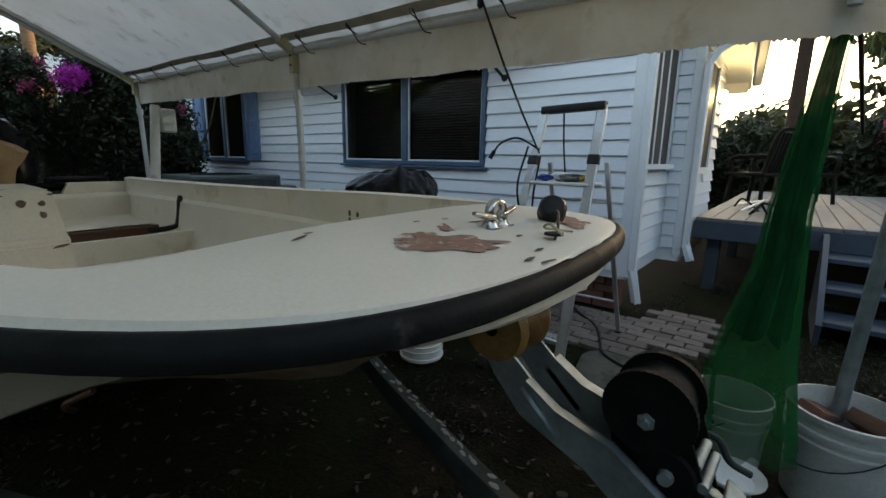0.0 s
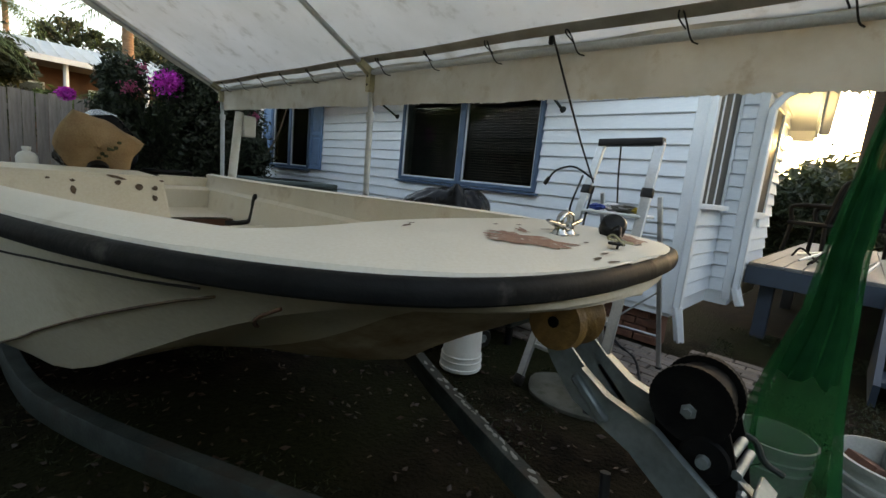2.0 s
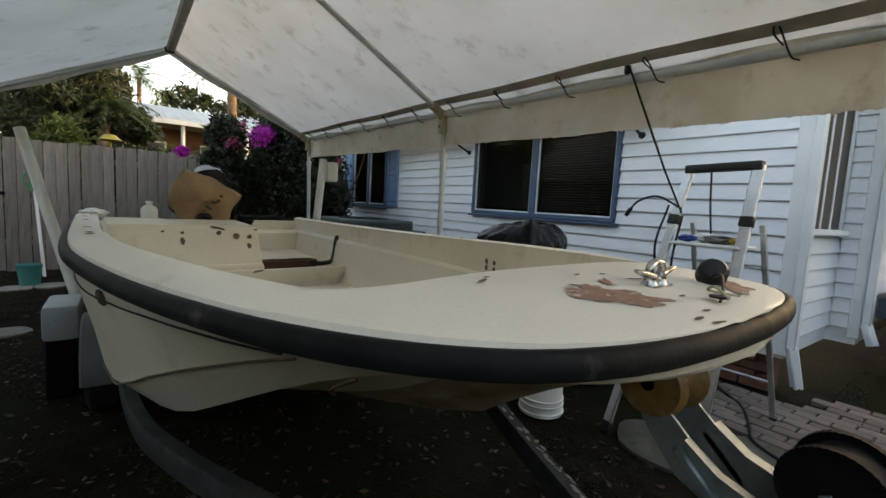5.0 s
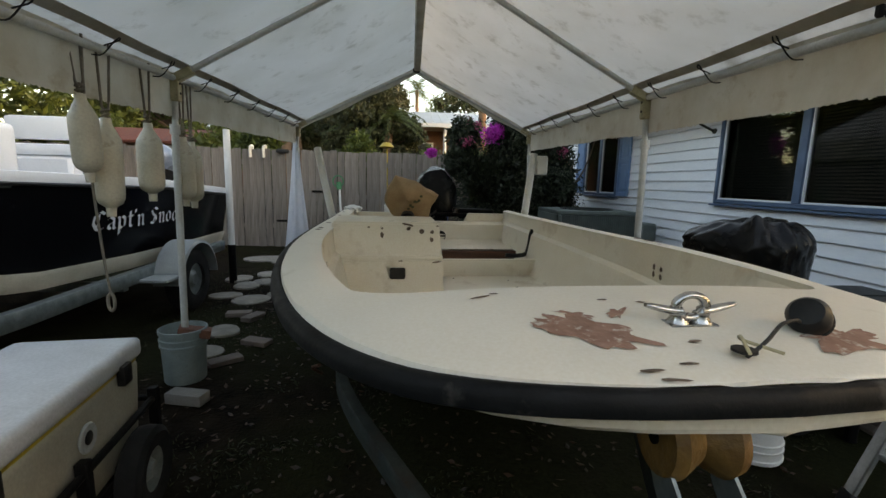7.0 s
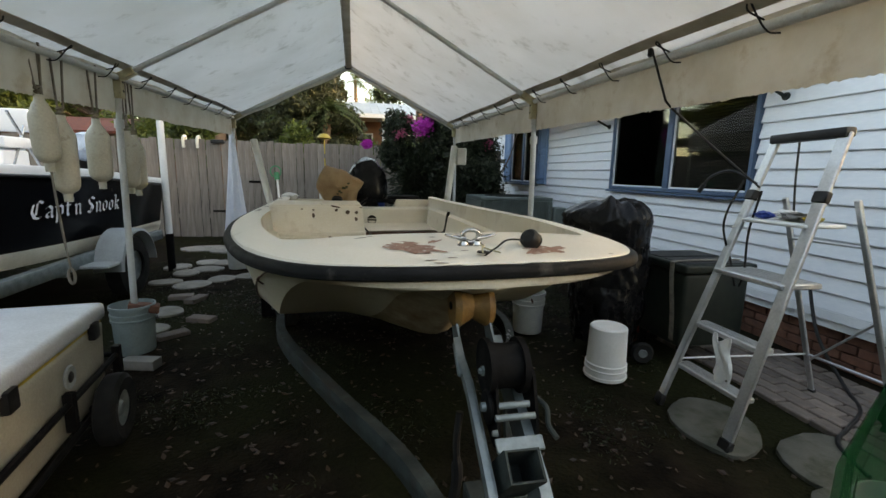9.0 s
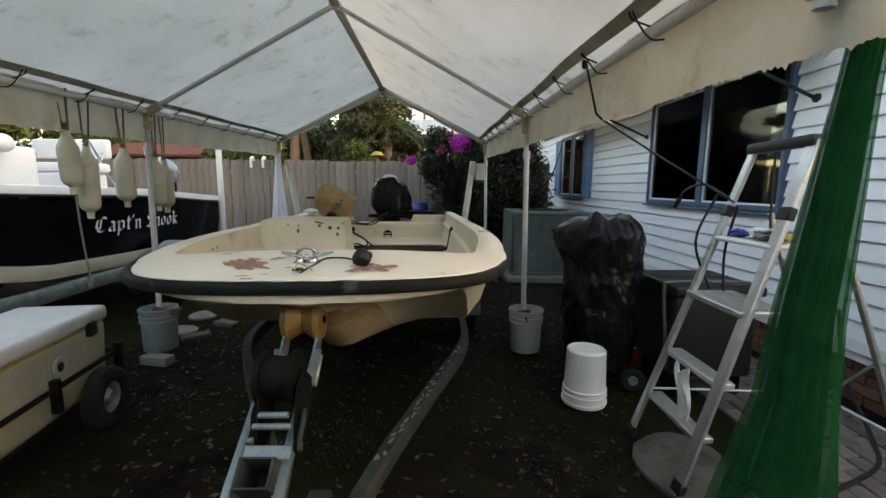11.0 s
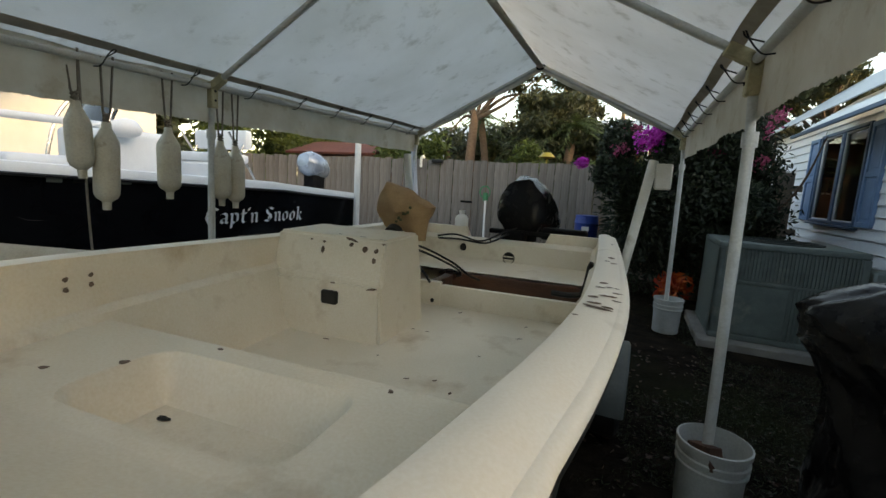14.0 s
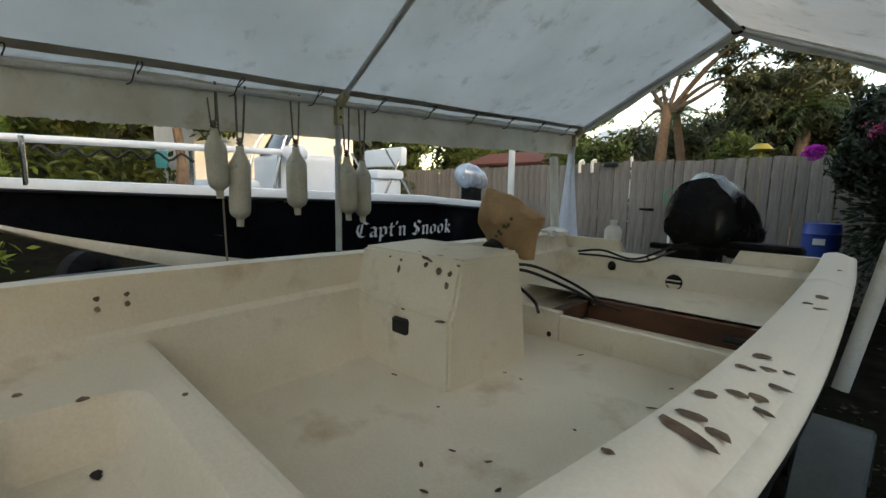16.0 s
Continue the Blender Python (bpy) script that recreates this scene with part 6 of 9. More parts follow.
for k in range(46):
    q = rnd.uniform(0.02, 0.95)
    p = Vector((0.56, -2.2, 0.43)).lerp(Vector((0.93, -1.1, 0.47)), q)
    m = Matrix.Translation((p.x + rnd.uniform(-0.012, 0.016), p.y, p.z + 0.0445)) @ pose(0, 0, 0, 0, 0, -18 + rnd.uniform(-25, 25)) @ Matrix.Diagonal((rnd.uniform(0.4, 0.9), rnd.uniform(0.8, 2.2), 1, 1))
    lathe(bm, [(0.001, 0), (0.009, 0), (0.001, 0.001)], 6, m=m, wobble=0.5)
part("scrape", bm, [plain("bright_zinc_scrape", (0.13, 0.14, 0.135), 0.5)], tr, "pale scrapes on the beam", kind="stuff")

tr.matrix_basis = Matrix.Translation((0.035, -0.025, -0.008)) @ tr.matrix_basis

# ---- buckets ----
def bucket(at, material, label, inverted=False, group="buckets"):
    b = thing("bucket", label, "bucket", at, group=group)
    bm = BM()
    if inverted:
        prof = [(0.001, 0.37), (0.118, 0.37), (0.126, 0.362), (0.134, 0.11), (0.137, 0.094), (0.139, 0.04), (0.142, 0.0), (0.134, 0.0), (0.126, 0.3), (0.001, 0.36)]
    else:
        prof = [(0.001, 0.0), (0.125, 0.0), (0.13, 0.01), (0.138, 0.25), (0.147, 0.255), (0.148, 0.268), (0.139, 0.272), (0.139, 0.292), (0.149, 0.295), (0.149, 0.31), (0.141, 0.314), (0.142, 0.345), (0.151, 0.348), (0.152, 0.37), (0.144, 0.372), (0.136, 0.32), (0.128, 0.25), (0.001, 0.25)]
    lathe(bm, prof, 32, at=(0, 0, 0))
    body = part("body", bm, material, b, local=True)
    for z, r in ((0.103, 0.136), (0.067, 0.138), (0.019, 0.141)) if inverted else ():
        bm = BM()
        lathe(bm, [(r - 0.004, z - 0.007), (r + 0.007, z - 0.006), (r + 0.0075, z + 0.004), (r - 0.004, z + 0.007)], 32)
        part("rim_ring", bm, material, b, local=True)
    if inverted:
        bm = BM()
        lathe(bm, [(0.1, 0.368), (0.106, 0.374), (0.112, 0.368)], 32)
        part("base_ring", bm, material, b, local=True)
    if not inverted:
        bm = BM()
        tube(bm, [(0.152 * math.cos(a), 0.154 * math.sin(a), 0.30 - 0.13 * math.sin(a)) for a in [math.pi * k / 14 for k in range(15)]], 0.0025, 5)
        part("handle", bm, GALV_DARK, b, "thin wire handle", local=True)
        bm = BM()
        lathe(bm, [(0.001, 0.255), (0.129, 0.252), (0.1, 0.262), (0.001, 0.266)], 20, wobble=0.05)
        part("fill", bm, CONCRETE, b, "hardened concrete filling", local=True)
    return b


bucket((1.6, 0.07, 0.0), GREY_WHITE, "white bucket weighting a canopy leg")
bucket((-1.6, 0.07, 0.0), GREY_PLASTIC, "grey plastic bucket holding a canopy leg and brick")
bucket((1.6, 3.12, 0.0), GREY_WHITE, "white bucket weighting the rear canopy leg")
bucket((-1.575, 3.05, 0.0), GREY_WHITE, "white bucket weighting the netted canopy leg")
bucket((1.8, -2.62, 0.0), GREY_WHITE, "white bucket behind the green netting")
bucket((1.81, -0.875, 0.0), WHITE_PLASTIC, "upturned white bucket standing on the ground", inverted=True)
big = bucket((1.885, -2.99, 0.0), GREY_WHITE, "white bucket with a leaning post and bricks")
big.matrix_basis = pose(1.885, -2.99, 0, 0, 0, 40) @ Matrix.Diagonal((1.27, 1.27, 1.08, 1))


def loose_brick(at, turn, label="weathered red brick", material=None, size=(0.2, 0.1, 0.06)):
    b = thing("brick", label, "brick", at, group="loose bricks")
    b.matrix_basis = pose(*at, *turn)
    bm = BM()
    box(bm, -size[0] / 2, -size[1] / 2, 0, size[0] / 2, size[1] / 2, size[2], 0.006, seg=2)
    part("block", bm, material or BRICK, b, local=True)


loose_brick((-1.52, 0.05, 0.315), (0, 12, 20), "red brick lying in the grey bucket")
loose_brick((1.53, 0.08, 0.29), (70, 0, 25), "split wood block wedged in the bucket", WOOD_WET, (0.06, 0.1, 0.16))
loose_brick((1.9, -3.07, 0.31), (38, 10, 30), "brown wood block in the bucket", WOOD_WET)
loose_brick((1.94, -2.9, 0.29), (14, 22, -20), "old red brick in the bucket")
loose_brick((-1.43, -0.26, -0.005), (0, 0, -12), "grey concrete block on the ground", CONCRETE, (0.24, 0.1, 0.07))
loose_brick((-1.2, -2.32, -0.005), (0, 0, 35), "concrete block under the cart leg", CONCRETE, (0.3, 0.14, 0.08))
loose_brick((2.35, -0.3, 0.0), (0, 0, 15), "red brick on the ground by the bag")
post = thing("steel_post", "galvanised post leaning in the bucket", "post", (2.02, -2.98, 0.28))
bm = BM()
tube(bm, [(2.02, -2.975, 0.27), (1.97, -3.04, 2.0)], 0.026, 12)
part("pipe", bm, GALV, post)

# ---- green netting on the front leg ----
net = thing("green_netting", "gathered green netting hanging from the canopy corner", "netting", (1.55, -2.72, 0.25))
NET_X = 1.645
NET_SHAPE = ((1.9, -2.77, 0.028), (1.64, -2.745, 0.034), (1.15, -2.706, 0.06), (0.95, -2.705, 0.072), (0.7, -2.68, 0.108), (0.55, -2.668, 0.128), (0.35, -2.685, 0.138), (0.24, -2.7, 0.14))


def net_at(z):
    for (z0, y0, r0), (z1, y1, r1) in zip(NET_SHAPE, NET_SHAPE[1:]):
        if z >= z1:
            q = (z0 - z) / (z0 - z1)
            return y0 + (y1 - y0) * q, r0 + (r1 - r0) * q
    return NET_SHAPE[-1][1:]


for seed, grow in ((0, 1.0), (3, 0.7)):
    bm = BM()
    rows = []
    for k in range(46):
        q = k / 45
        z = 1.9 - (1.65 if grow == 1.0 else 1.2) * q
        cy, r = net_at(z)
        r *= grow
        row = []
        for j in range(73):
            a = 2 * math.pi * j / 72
            f = 1 + 0.17 * math.sin(9 * a + seed + 1.5 * noise.noise((q * 2, seed, 0))) * (0.5 + 0.5 * q) + 0.1 * noise.noise((math.cos(a) * 2 + seed, math.sin(a) * 2, q * 3))
            row.append((NET_X - 0.02 * q + r * f * math.cos(a), cy + r * f * math.sin(a), z - 0.05 * noise.noise((math.cos(a) * 2, math.sin(a) * 2, 9)) * q))
        rows.append(row)
    sheet(bm, rows)
    bmesh.ops.remove_doubles(bm, verts=bm.verts, dist=0.0005)
    part("net_layer", bm, NET_GREEN if grow == 1.0 else NET_DENSE, net, "fine green mesh in long folds")
bm = BM()
lathe(bm, [(0.001, -0.03), (0.03, -0.028), (0.036, 0.0), (0.03, 0.028), (0.001, 0.03)], 14, at=(1.61, -2.77, 1.83))
part("tie_knob", bm, BLACK_PLASTIC, net)
bm = BM()
tube(bm, smoothline([(1.61, -2.77, 1.83), (1.72, -2.8, 1.75), (2.3, -2.9, 1.45)]), 0.008, 6)
part("guy_rope", bm, BLACK_PLASTIC, net)
stool = thing("plant_stand", "small white dish on a wire stand", "plant stand", (1.47, -2.68, 0))
bm = BM()
lathe(bm, [(0.001, 0.2), (0.07, 0.2), (0.1, 0.23), (0.1, 0.238), (0.068, 0.208), (0.001, 0.206)], 20, at=(1.47, -2.68, -0.02))
part("dish", bm, WHITE_PLASTIC, stool)
for k in range(3):
    a = 2.1 * k
    bm = BM()
    tube(bm, [(1.47 + 0.06 * math.cos(a), -2.68 + 0.06 * math.sin(a), 0.18), (1.47 + 0.09 * math.cos(a), -2.68 + 0.09 * math.sin(a), -0.01)], 0.005, 5)
    part("leg", bm, GALV, stool)

# ---- white netting on the rear leg ----
wn_ = thing("white_netting", "white mesh sleeve gathered round the rear leg", "netting", (-1.58, 3.05, 0.4))
bm = BM()
rows = []
for k in range(22):
    q = k / 21
    r = 0.03 + 0.13 * q**1.2
    rows.append([(-1.57 + r * (1 + 0.14 * math.sin(7 * a)) * math.cos(a), 3.05 + r * (1 + 0.14 * math.sin(7 * a)) * math.sin(a), 1.9 - 1.5 * q) for a in [2 * math.pi * j / 42 for j in range(43)]])
sheet(bm, rows)
part("sleeve", bm, NET_WHITE, wn_)
bm = BM()
tube(bm, [(-1.57 + 0.165 * math.cos(a), 3.05 + 0.165 * math.sin(a), 0.4) for a in [2 * math.pi * j / 24 for j in range(25)]], 0.006, 5, cap=False)
part("hoop", bm, BLACK_PLASTIC, wn_)

# ---- fenders ----
def fender(x, y, zb, long, r, label, lean=0):
    f = thing("boat_fender", label, "fender", (x, y, zb), group="hanging fenders")
    f.matrix_basis = pose(x, y, zb, lean, lean * 0.5, 40 * y)
    bm = BM()
    lathe(bm, [(0.001, 0), (0.02, 0.0), (0.022, 0.045), (0.03, 0.052), (r * 0.8, 0.066), (r * 0.97, 0.09), (r, 0.12), (r, long * 0.5), (r, long - 0.13), (r * 0.95, long - 0.1), (r * 0.75, long - 0.075), (0.035, long - 0.05), (0.024, long - 0.03), (0.022, long), (0.001, long)], 20)
    part("body", bm, FENDER, f, local=True)
    bm = BM()
    top = ZE - zb + 0.02
    for d in (-0.025, 0.03):
        tube(bm, [(0.0, 0, long - 0.01), (0.01 * d, d * 0.6, long + 0.06), (d * 0.2, d, top)], 0.006, 6)
    tube(bm, [(0.018 * math.cos(a), 0.015 * math.sin(a), long + 0.003 * a) for a in [0.7 * k for k in range(24)]], 0.006, 5)
    part("rope", bm, ROPE, f, "knotted grey rope", local=True)


fender(-1.555, -0.735, 1.36, 0.4, 0.06, "short yellowed vinyl boat fender with rust stains", 2)
fender(-1.54, -0.635, 1.19, 0.48, 0.062, "long yellowed vinyl boat fender", -2)
fender(-1.54, -0.27, 1.25, 0.44, 0.066, "white vinyl boat fender")
fender(-1.545, 0.115, 1.2, 0.45, 0.064, "white vinyl boat fender by the leg", 2)
fender(-1.55, 0.235, 1.18, 0.45, 0.064, "white vinyl boat fender by the leg")
cord = thing("hanging_cord", "pale cord with a loop hanging from the eave", "cord", (-1.56, -0.72, 0.75))
bm = BM()
tube(bm, smoothline([(-1.55, -0.73, 1.98), (-1.56, -0.72, 1.4), (-1.54, -0.72, 1.0), (-1.53, -0.71, 0.82)]), 0.006, 6)
tube(bm, [(-1.53 + 0.016 * math.sin(a), -0.71, 0.77 + 0.045 * math.cos(a)) for a in [2 * math.pi * k / 14 for k in range(15)]], 0.008, 6, cap=False)
part("rope", bm, ROPE, cord)

# ---- cooler on its cart ----
CT_TURN = 8
cool = thing("cooler", "large yellowed white cooler with black latches", "cooler", (-1.30, -1.35, 0.30), turn=CT_TURN)
cool.matrix_basis = pose(-1.195, -1.475, 0.235, 0, 0, CT_TURN)
# local: x across (front face at 0), y along
bm = BM()
box(bm, -0.46, -0.52, -0.06, 0.0, 0.52, 0.35, 0.03, seg=3)
for v in bm.verts:
    k = 1 - 0.05 * (0.35 - v.co.z) / 0.41
    v.co.x, v.co.y = -0.23 + (v.co.x + 0.23) * k, v.co.y * k
part("body", bm, COOLER, cool, "yellowed plastic body", local=True)
bm = BM()
box(bm, -0.475, -0.535, 0.358, 0.012, 0.535, 0.445, 0.03, seg=3)
for v in bm.verts:
    if v.co.z > 0.43:
        v.co.z += 0.012 * (1 - (abs(v.co.y) / 0.54) ** 2)
lid = part("lid", bm, COOLER_LID, cool, "white lid", local=True)
bm = BM()
box(bm, -0.45, -0.5, 0.345, -0.005, 0.5, 0.362)
part("gasket", bm, YELLOW, cool, "yellowed foam gasket", local=True)
for y in (-0.36, 0.36):
    bm = BM()
    box(bm, -0.004, y - 0.035, 0.30, 0.028, y + 0.035, 0.385, 0.008, seg=2)
    part("latch", bm, BLACK_PLASTIC, cool, "black rubber latch", local=True)
bm = BM()
lathe(bm, [(0.001, 0.0), (0.05, 0.0), (0.056, 0.006), (0.05, 0.012), (0.04, 0.009), (0.001, 0.009)], 24, m=pose(-0.003, 0.09, 0.22, 0, 90, 0))
badge = part("badge", bm, GREY_BOX, cool, "oval grey badge", local=True)
bm = BM()
lathe(bm, [(0.001, 0.0095), (0.026, 0.0105), (0.02, 0.014), (0.001, 0.014)], 16, m=pose(-0.003, 0.09, 0.22, 0, 90, 0))
part("badge_centre", bm, BLACK_PLASTIC, badge)

cart = thing("cooler_cart", "black steel cart with rubber tyres under the cooler", "cart", (-1.3, -1.35, 0))
cart.matrix_basis = pose(-1.195, -1.475, 0.0, 0, 0, CT_TURN)
for pts in ([(0.03, -0.58, 0.37), (0.03, 0.56, 0.37), (-0.5, 0.56, 0.37), (-0.5, -0.58, 0.37), (0.03, -0.58, 0.37)], [(0.03, -0.58, 0.2), (0.03, 0.56, 0.2), (-0.5, 0.56, 0.2), (-0.5, -0.58, 0.2), (0.03, -0.58, 0.2)]):
    bm = BM()
    for a, b in zip(pts, pts[1:]):
        tube(bm, [a, b], 0.015, 8)
    part("rail", bm, BLACK, cart, local=True)
for x, y in ((0.03, -0.58), (0.03, 0.56), (-0.5, -0.58), (-0.5, 0.56), (0.03, 0.0)):
    bm = BM()
    box(bm, x - 0.02, y - 0.02, 0.24 if y == 0 else 0.12, x + 0.02, y + 0.02, 0.42, 0.004)
    part("upright", bm, BLACK, cart, local=True)
for x in (0.03, -0.5):
    bm = BM()
    tube(bm, [(x, -0.6, 0.4), (x * 0.96, -0.62, 0.0)], 0.022, 8)
    part("stand_leg", bm, BLACK, cart, local=True)
bm = BM()
tube(bm, smoothline([(0.03, -0.6, 0.45), (-0.02, -0.7, 0.46), (-0.2, -0.78, 0.5), (-0.42, -0.72, 0.48), (-0.5, -0.6, 0.42)]), 0.012, 8)
part("handle", bm, BLACK, cart, local=True)
for x in (0.09, -0.56):
    for y in (0.29,):
        bm = BM()
        lathe(bm, [(0.09, -0.04), (0.15, -0.05), (0.175, -0.035), (0.18, 0.0), (0.175, 0.035), (0.15, 0.05), (0.09, 0.04), (0.09, -0.04)], 28, m=pose(x, y, 0.178, 0, 90, 0))
        w = part("wheel", bm, TYRE, cart, "small pneumatic tyre", local=True)
        bm = BM()
        lathe(bm, [(0.001, -0.03), (0.03, -0.035), (0.05, -0.01), (0.092, -0.035), (0.094, 0.035), (0.05, 0.01), (0.03, 0.035), (0.001, 0.03)], 18, m=pose(x, y, 0.178, 0, 90, 0))
        part("rim", bm, GALV, w)
bm = BM()
for y in (0.29,):
    tube(bm, [(-0.56, y, 0.178), (0.09, y, 0.178)], 0.01, 8)
    box(bm, -0.5, y - 0.02, 0.14, 0.03, y + 0.02, 0.21, 0.004)
part("axle", bm, BLACK, cart, local=True)

# ---- air conditioner ----
ac = thing("air_conditioner", "grey outdoor air conditioner unit on a pad", "air conditioner", (2.5, 3.1, 0.06))
bm = BM()
box(bm, 1.87, 2.8, -0.03, 3.3, 4.05, 0.07, 0.01)
part("pad", bm, CONCRETE, ac, "pale concrete pad")
AX0, AX1, AY0, AY1, AT = 1.97, 3.15, 2.95, 3.92, 1.055
bm = BM()
box(bm, AX0 + 0.02, AY0 + 0.02, 0.08, AX1 - 0.02, AY1 - 0.02, AT - 0.06, 0.01)
part("coil", bm, AC_GREY, ac)
bm = BM()
box(bm, AX0, AY0, AT - 0.06, AX1, AY1, AT, 0.02, seg=2)
box(bm, AX0, AY0, 0.07, AX1, AY1, 0.13, 0.012)
for x, y in ((AX0, AY0), (AX1 - 0.06, AY0), (AX0, AY1 - 0.06), (AX1 - 0.06, AY1 - 0.06)):
    box(bm, x, y, 0.13, x + 0.06, y + 0.06, AT - 0.06, 0.008)
box(bm, AX0, AY0, 0.13, AX0 + 0.02, AY1, AT - 0.06)
box(bm, AX0 + 0.05, AY0 - 0.003, 0.14, AX0 + 0.62, AY0 + 0.02, 0.64, 0.006)
box(bm, AX0 + 0.05, AY0 - 0.002, 0.66, AX1 - 0.05, AY0 + 0.02, 0.685)
part("cabinet", bm, AC_GREY, ac, "grey green sheet metal cabinet")
bm = BM()
for k in range(36):
    x = AX0 + 0.07 + (AX1 - AX0 - 0.14) * k / 35
    box(bm, x - 0.006, AY0 + 0.002, 0.69 if x < AX0 + 0.64 else 0.13, x + 0.006, AY0 + 0.021, AT - 0.06)
part("louvre", bm, AC_GREY, ac, kind="stuff")
bm = BM()
lathe(bm, [(0.33, 0.0), (0.38, 0.0), (0.38, 0.012), (0.33, 0.012), (0.33, 0.0)], 32, at=(2.56, 3.435, AT))
for k in range(10):
    r = 0.04 + 0.03 * k
    tube(bm, [(2.56 + r * math.cos(a), 3.435 + r * math.sin(a), AT + 0.012) for a in [2 * math.pi * j / 28 for j in range(29)]], 0.003, 4, cap=False)
part("fan_grille", bm, GALV_DARK, ac, "round wire fan grille")
bm = BM()
box(bm, 3.16, 2.9, 0.1, 3.38, 3.2, 0.9, 0.02)
part("side_box", bm, AC_GREY, ac)

# ---- the bagged grill ----
grill = thing("covered_grill", "grill wrapped in crumpled black plastic bags", "covered grill", (2.05, -0.42, 0))


def bag_skin(cx, cy, z0, z1, rx, ry, seed, top_pull=0.3):
    bm = BM()
    rows = []
    nz, na = 64, 110
    for i in range(nz + 1):
        q = i / nz
        z = z0 + (z1 - z0) * q
        shape = min(1.0, (1.0 - max(0, (q - 0.72) / 0.28) ** 2.2 * (1 - top_pull)))
        shape *= 0.97 + 0.05 * math.sin(q * 5 + seed)
        row = []
        for j in range(na + 1):
            a = 2 * math.pi * j / na
            c, s = math.cos(a), math.sin(a)
            w = 1 + 0.07 * noise.noise((c * 2.2 + seed, s * 2.2, q * 2)) + 0.09 * abs(noise.noise((c * 3.5 + seed + q * 1.5, s * 3.5 - q, q * 2.2))) - 0.06 * abs(noise.noise((c * 7 + q * 3, s * 7, q * 4 + seed))) - 0.035 * abs(noise.noise((c * 14 - q * 4, s * 14 + q * 3, q * 9 + seed)))
            row.append((cx + rx * shape * w * c, cy + ry * shape * w * s, z + 0.07 * noise.noise((c * 2, s * 2, q * 3 + seed)) * q))
        rows.append(row)
    vs = sheet(bm, rows)
    c = bm.verts.new((cx, cy, z1 - 0.02))
    for j in range(na):
        bm.faces.new((vs[-1][j], vs[-1][j + 1], c))
    bmesh.ops.remove_doubles(bm, verts=bm.verts, dist=0.0008)
    return bm


bm = bag_skin(2.07, -0.42, 0.58, 1.23, 0.29, 0.29, 2, 0.6)
for v in bm.verts:
    d = ((2.07 - v.co.x) * 0.8 + (v.co.y + 0.42) * 0.6) / 0.29
    if d > 0.1 and v.co.z > 0.75:
        k = min(1.0, (d - 0.1) * 1.1) * min(1.0, (v.co.z - 0.75) / 0.15)
        v.co.x -= 0.13 * k * k
        v.co.y += 0.08 * k * k
        v.co.z += (1.1 - v.co.z) * 0.5 * k
part("upper_bag", bm, BAG, grill, "crumpled shiny black bin bag")
part("lower_bag", bag_skin(2.05, -0.42, 0.12, 0.7, 0.27, 0.28, 5, 0.93), BAG, grill)
for y in (-0.74, -0.3):
    bm = BM()
    lathe(bm, [(0.03, -0.02), (0.07, -0.025), (0.085, 0.0), (0.07, 0.025), (0.03, 0.02), (0.03, -0.02)], 20, m=pose(2.2, y, 0.085, 0, 90, 70 if y < -0.6 else 0))
    w = part("wheel", bm, TYRE, grill)
    bm = BM()
    lathe(bm, [(0.001, -0.022), (0.03, -0.024), (0.045, -0.01), (0.045, 0.01), (0.03, 0.024), (0.001, 0.022)], 16, m=pose(2.2, y, 0.085, 0, 90, 70 if y < -0.6 else 0))
    part("hubcap", bm, GALV, w)
for x, y in ((1.9, -0.6), (1.9, -0.25), (2.2, -0.25), (2.2, -0.6)):
    bm = BM()
    tube(bm, [(x, y, 0.0), (x, y, 0.3)], 0.014, 8)
    part("leg", bm, BLACK, grill)

# ---- dark storage cart with a tray ----
sc = thing("storage_box", "dark green plastic storage box with a lidded tray and pale strap", "storage box", (2.7, -0.6, 0))
bm = BM()
box(bm, 2.4, -0.86, 0.16, 2.95, -0.3, 0.72, 0.03, seg=3)
part("bin", bm, DARK_GREEN, sc)
bm = BM()
box(bm, 2.37, -0.89, 0.725, 2.98, -0.27, 0.79, 0.02, seg=3)
lid = part("lid", bm, DARK_GREEN, sc)
for a, b in ((-0.85, -0.6), (-0.56, -0.31)):
    bm = BM()
    box(bm, 2.41, a, 0.787, 2.94, b, 0.796, 0.003)
    part("lid_panel", bm, BLACK_PLASTIC, lid)
bm = BM()
rows = [[(x, y + d, z) for d in (-0.022, 0.022)] for x, y, z in smoothline([(2.96, -0.74, 0.8), (2.7, -0.745, 0.802), (2.4, -0.75, 0.8), (2.362, -0.755, 0.76), (2.368, -0.765, 0.6), (2.385, -0.78, 0.4), (2.39, -0.79, 0.2)], 3)]
sheet(bm, rows)
thicken(bm, 0.004)
part("strap", bm, ROPE, sc, "pale webbing strap")
for x, y in ((2.48, -0.8), (2.88, -0.8), (2.48, -0.36), (2.88, -0.36)):
    bm = BM()
    lathe(bm, [(0.001, 0.17), (0.035, 0.17), (0.03, 0.02), (0.034, 0.0), (0.001, 0.0)], 10, at=(x, y, 0))
    part("leg", bm, BLACK, sc)
rb = thing("red_box", "small red plastic toolbox on the ground", "toolbox", (2.55, -0.15, 0))
bm = BM()
box(bm, 2.35, -0.28, 0.0, 2.7, -0.08, 0.14, 0.015, seg=2)
box(bm, 2.45, -0.2, 0.14, 2.6, -0.16, 0.17, 0.008)
part("case", bm, RED_PLASTIC, rb)
bm = BM()
box(bm, 2.3, -0.3, 0.0, 2.75, -0.06, 0.06, 0.01)
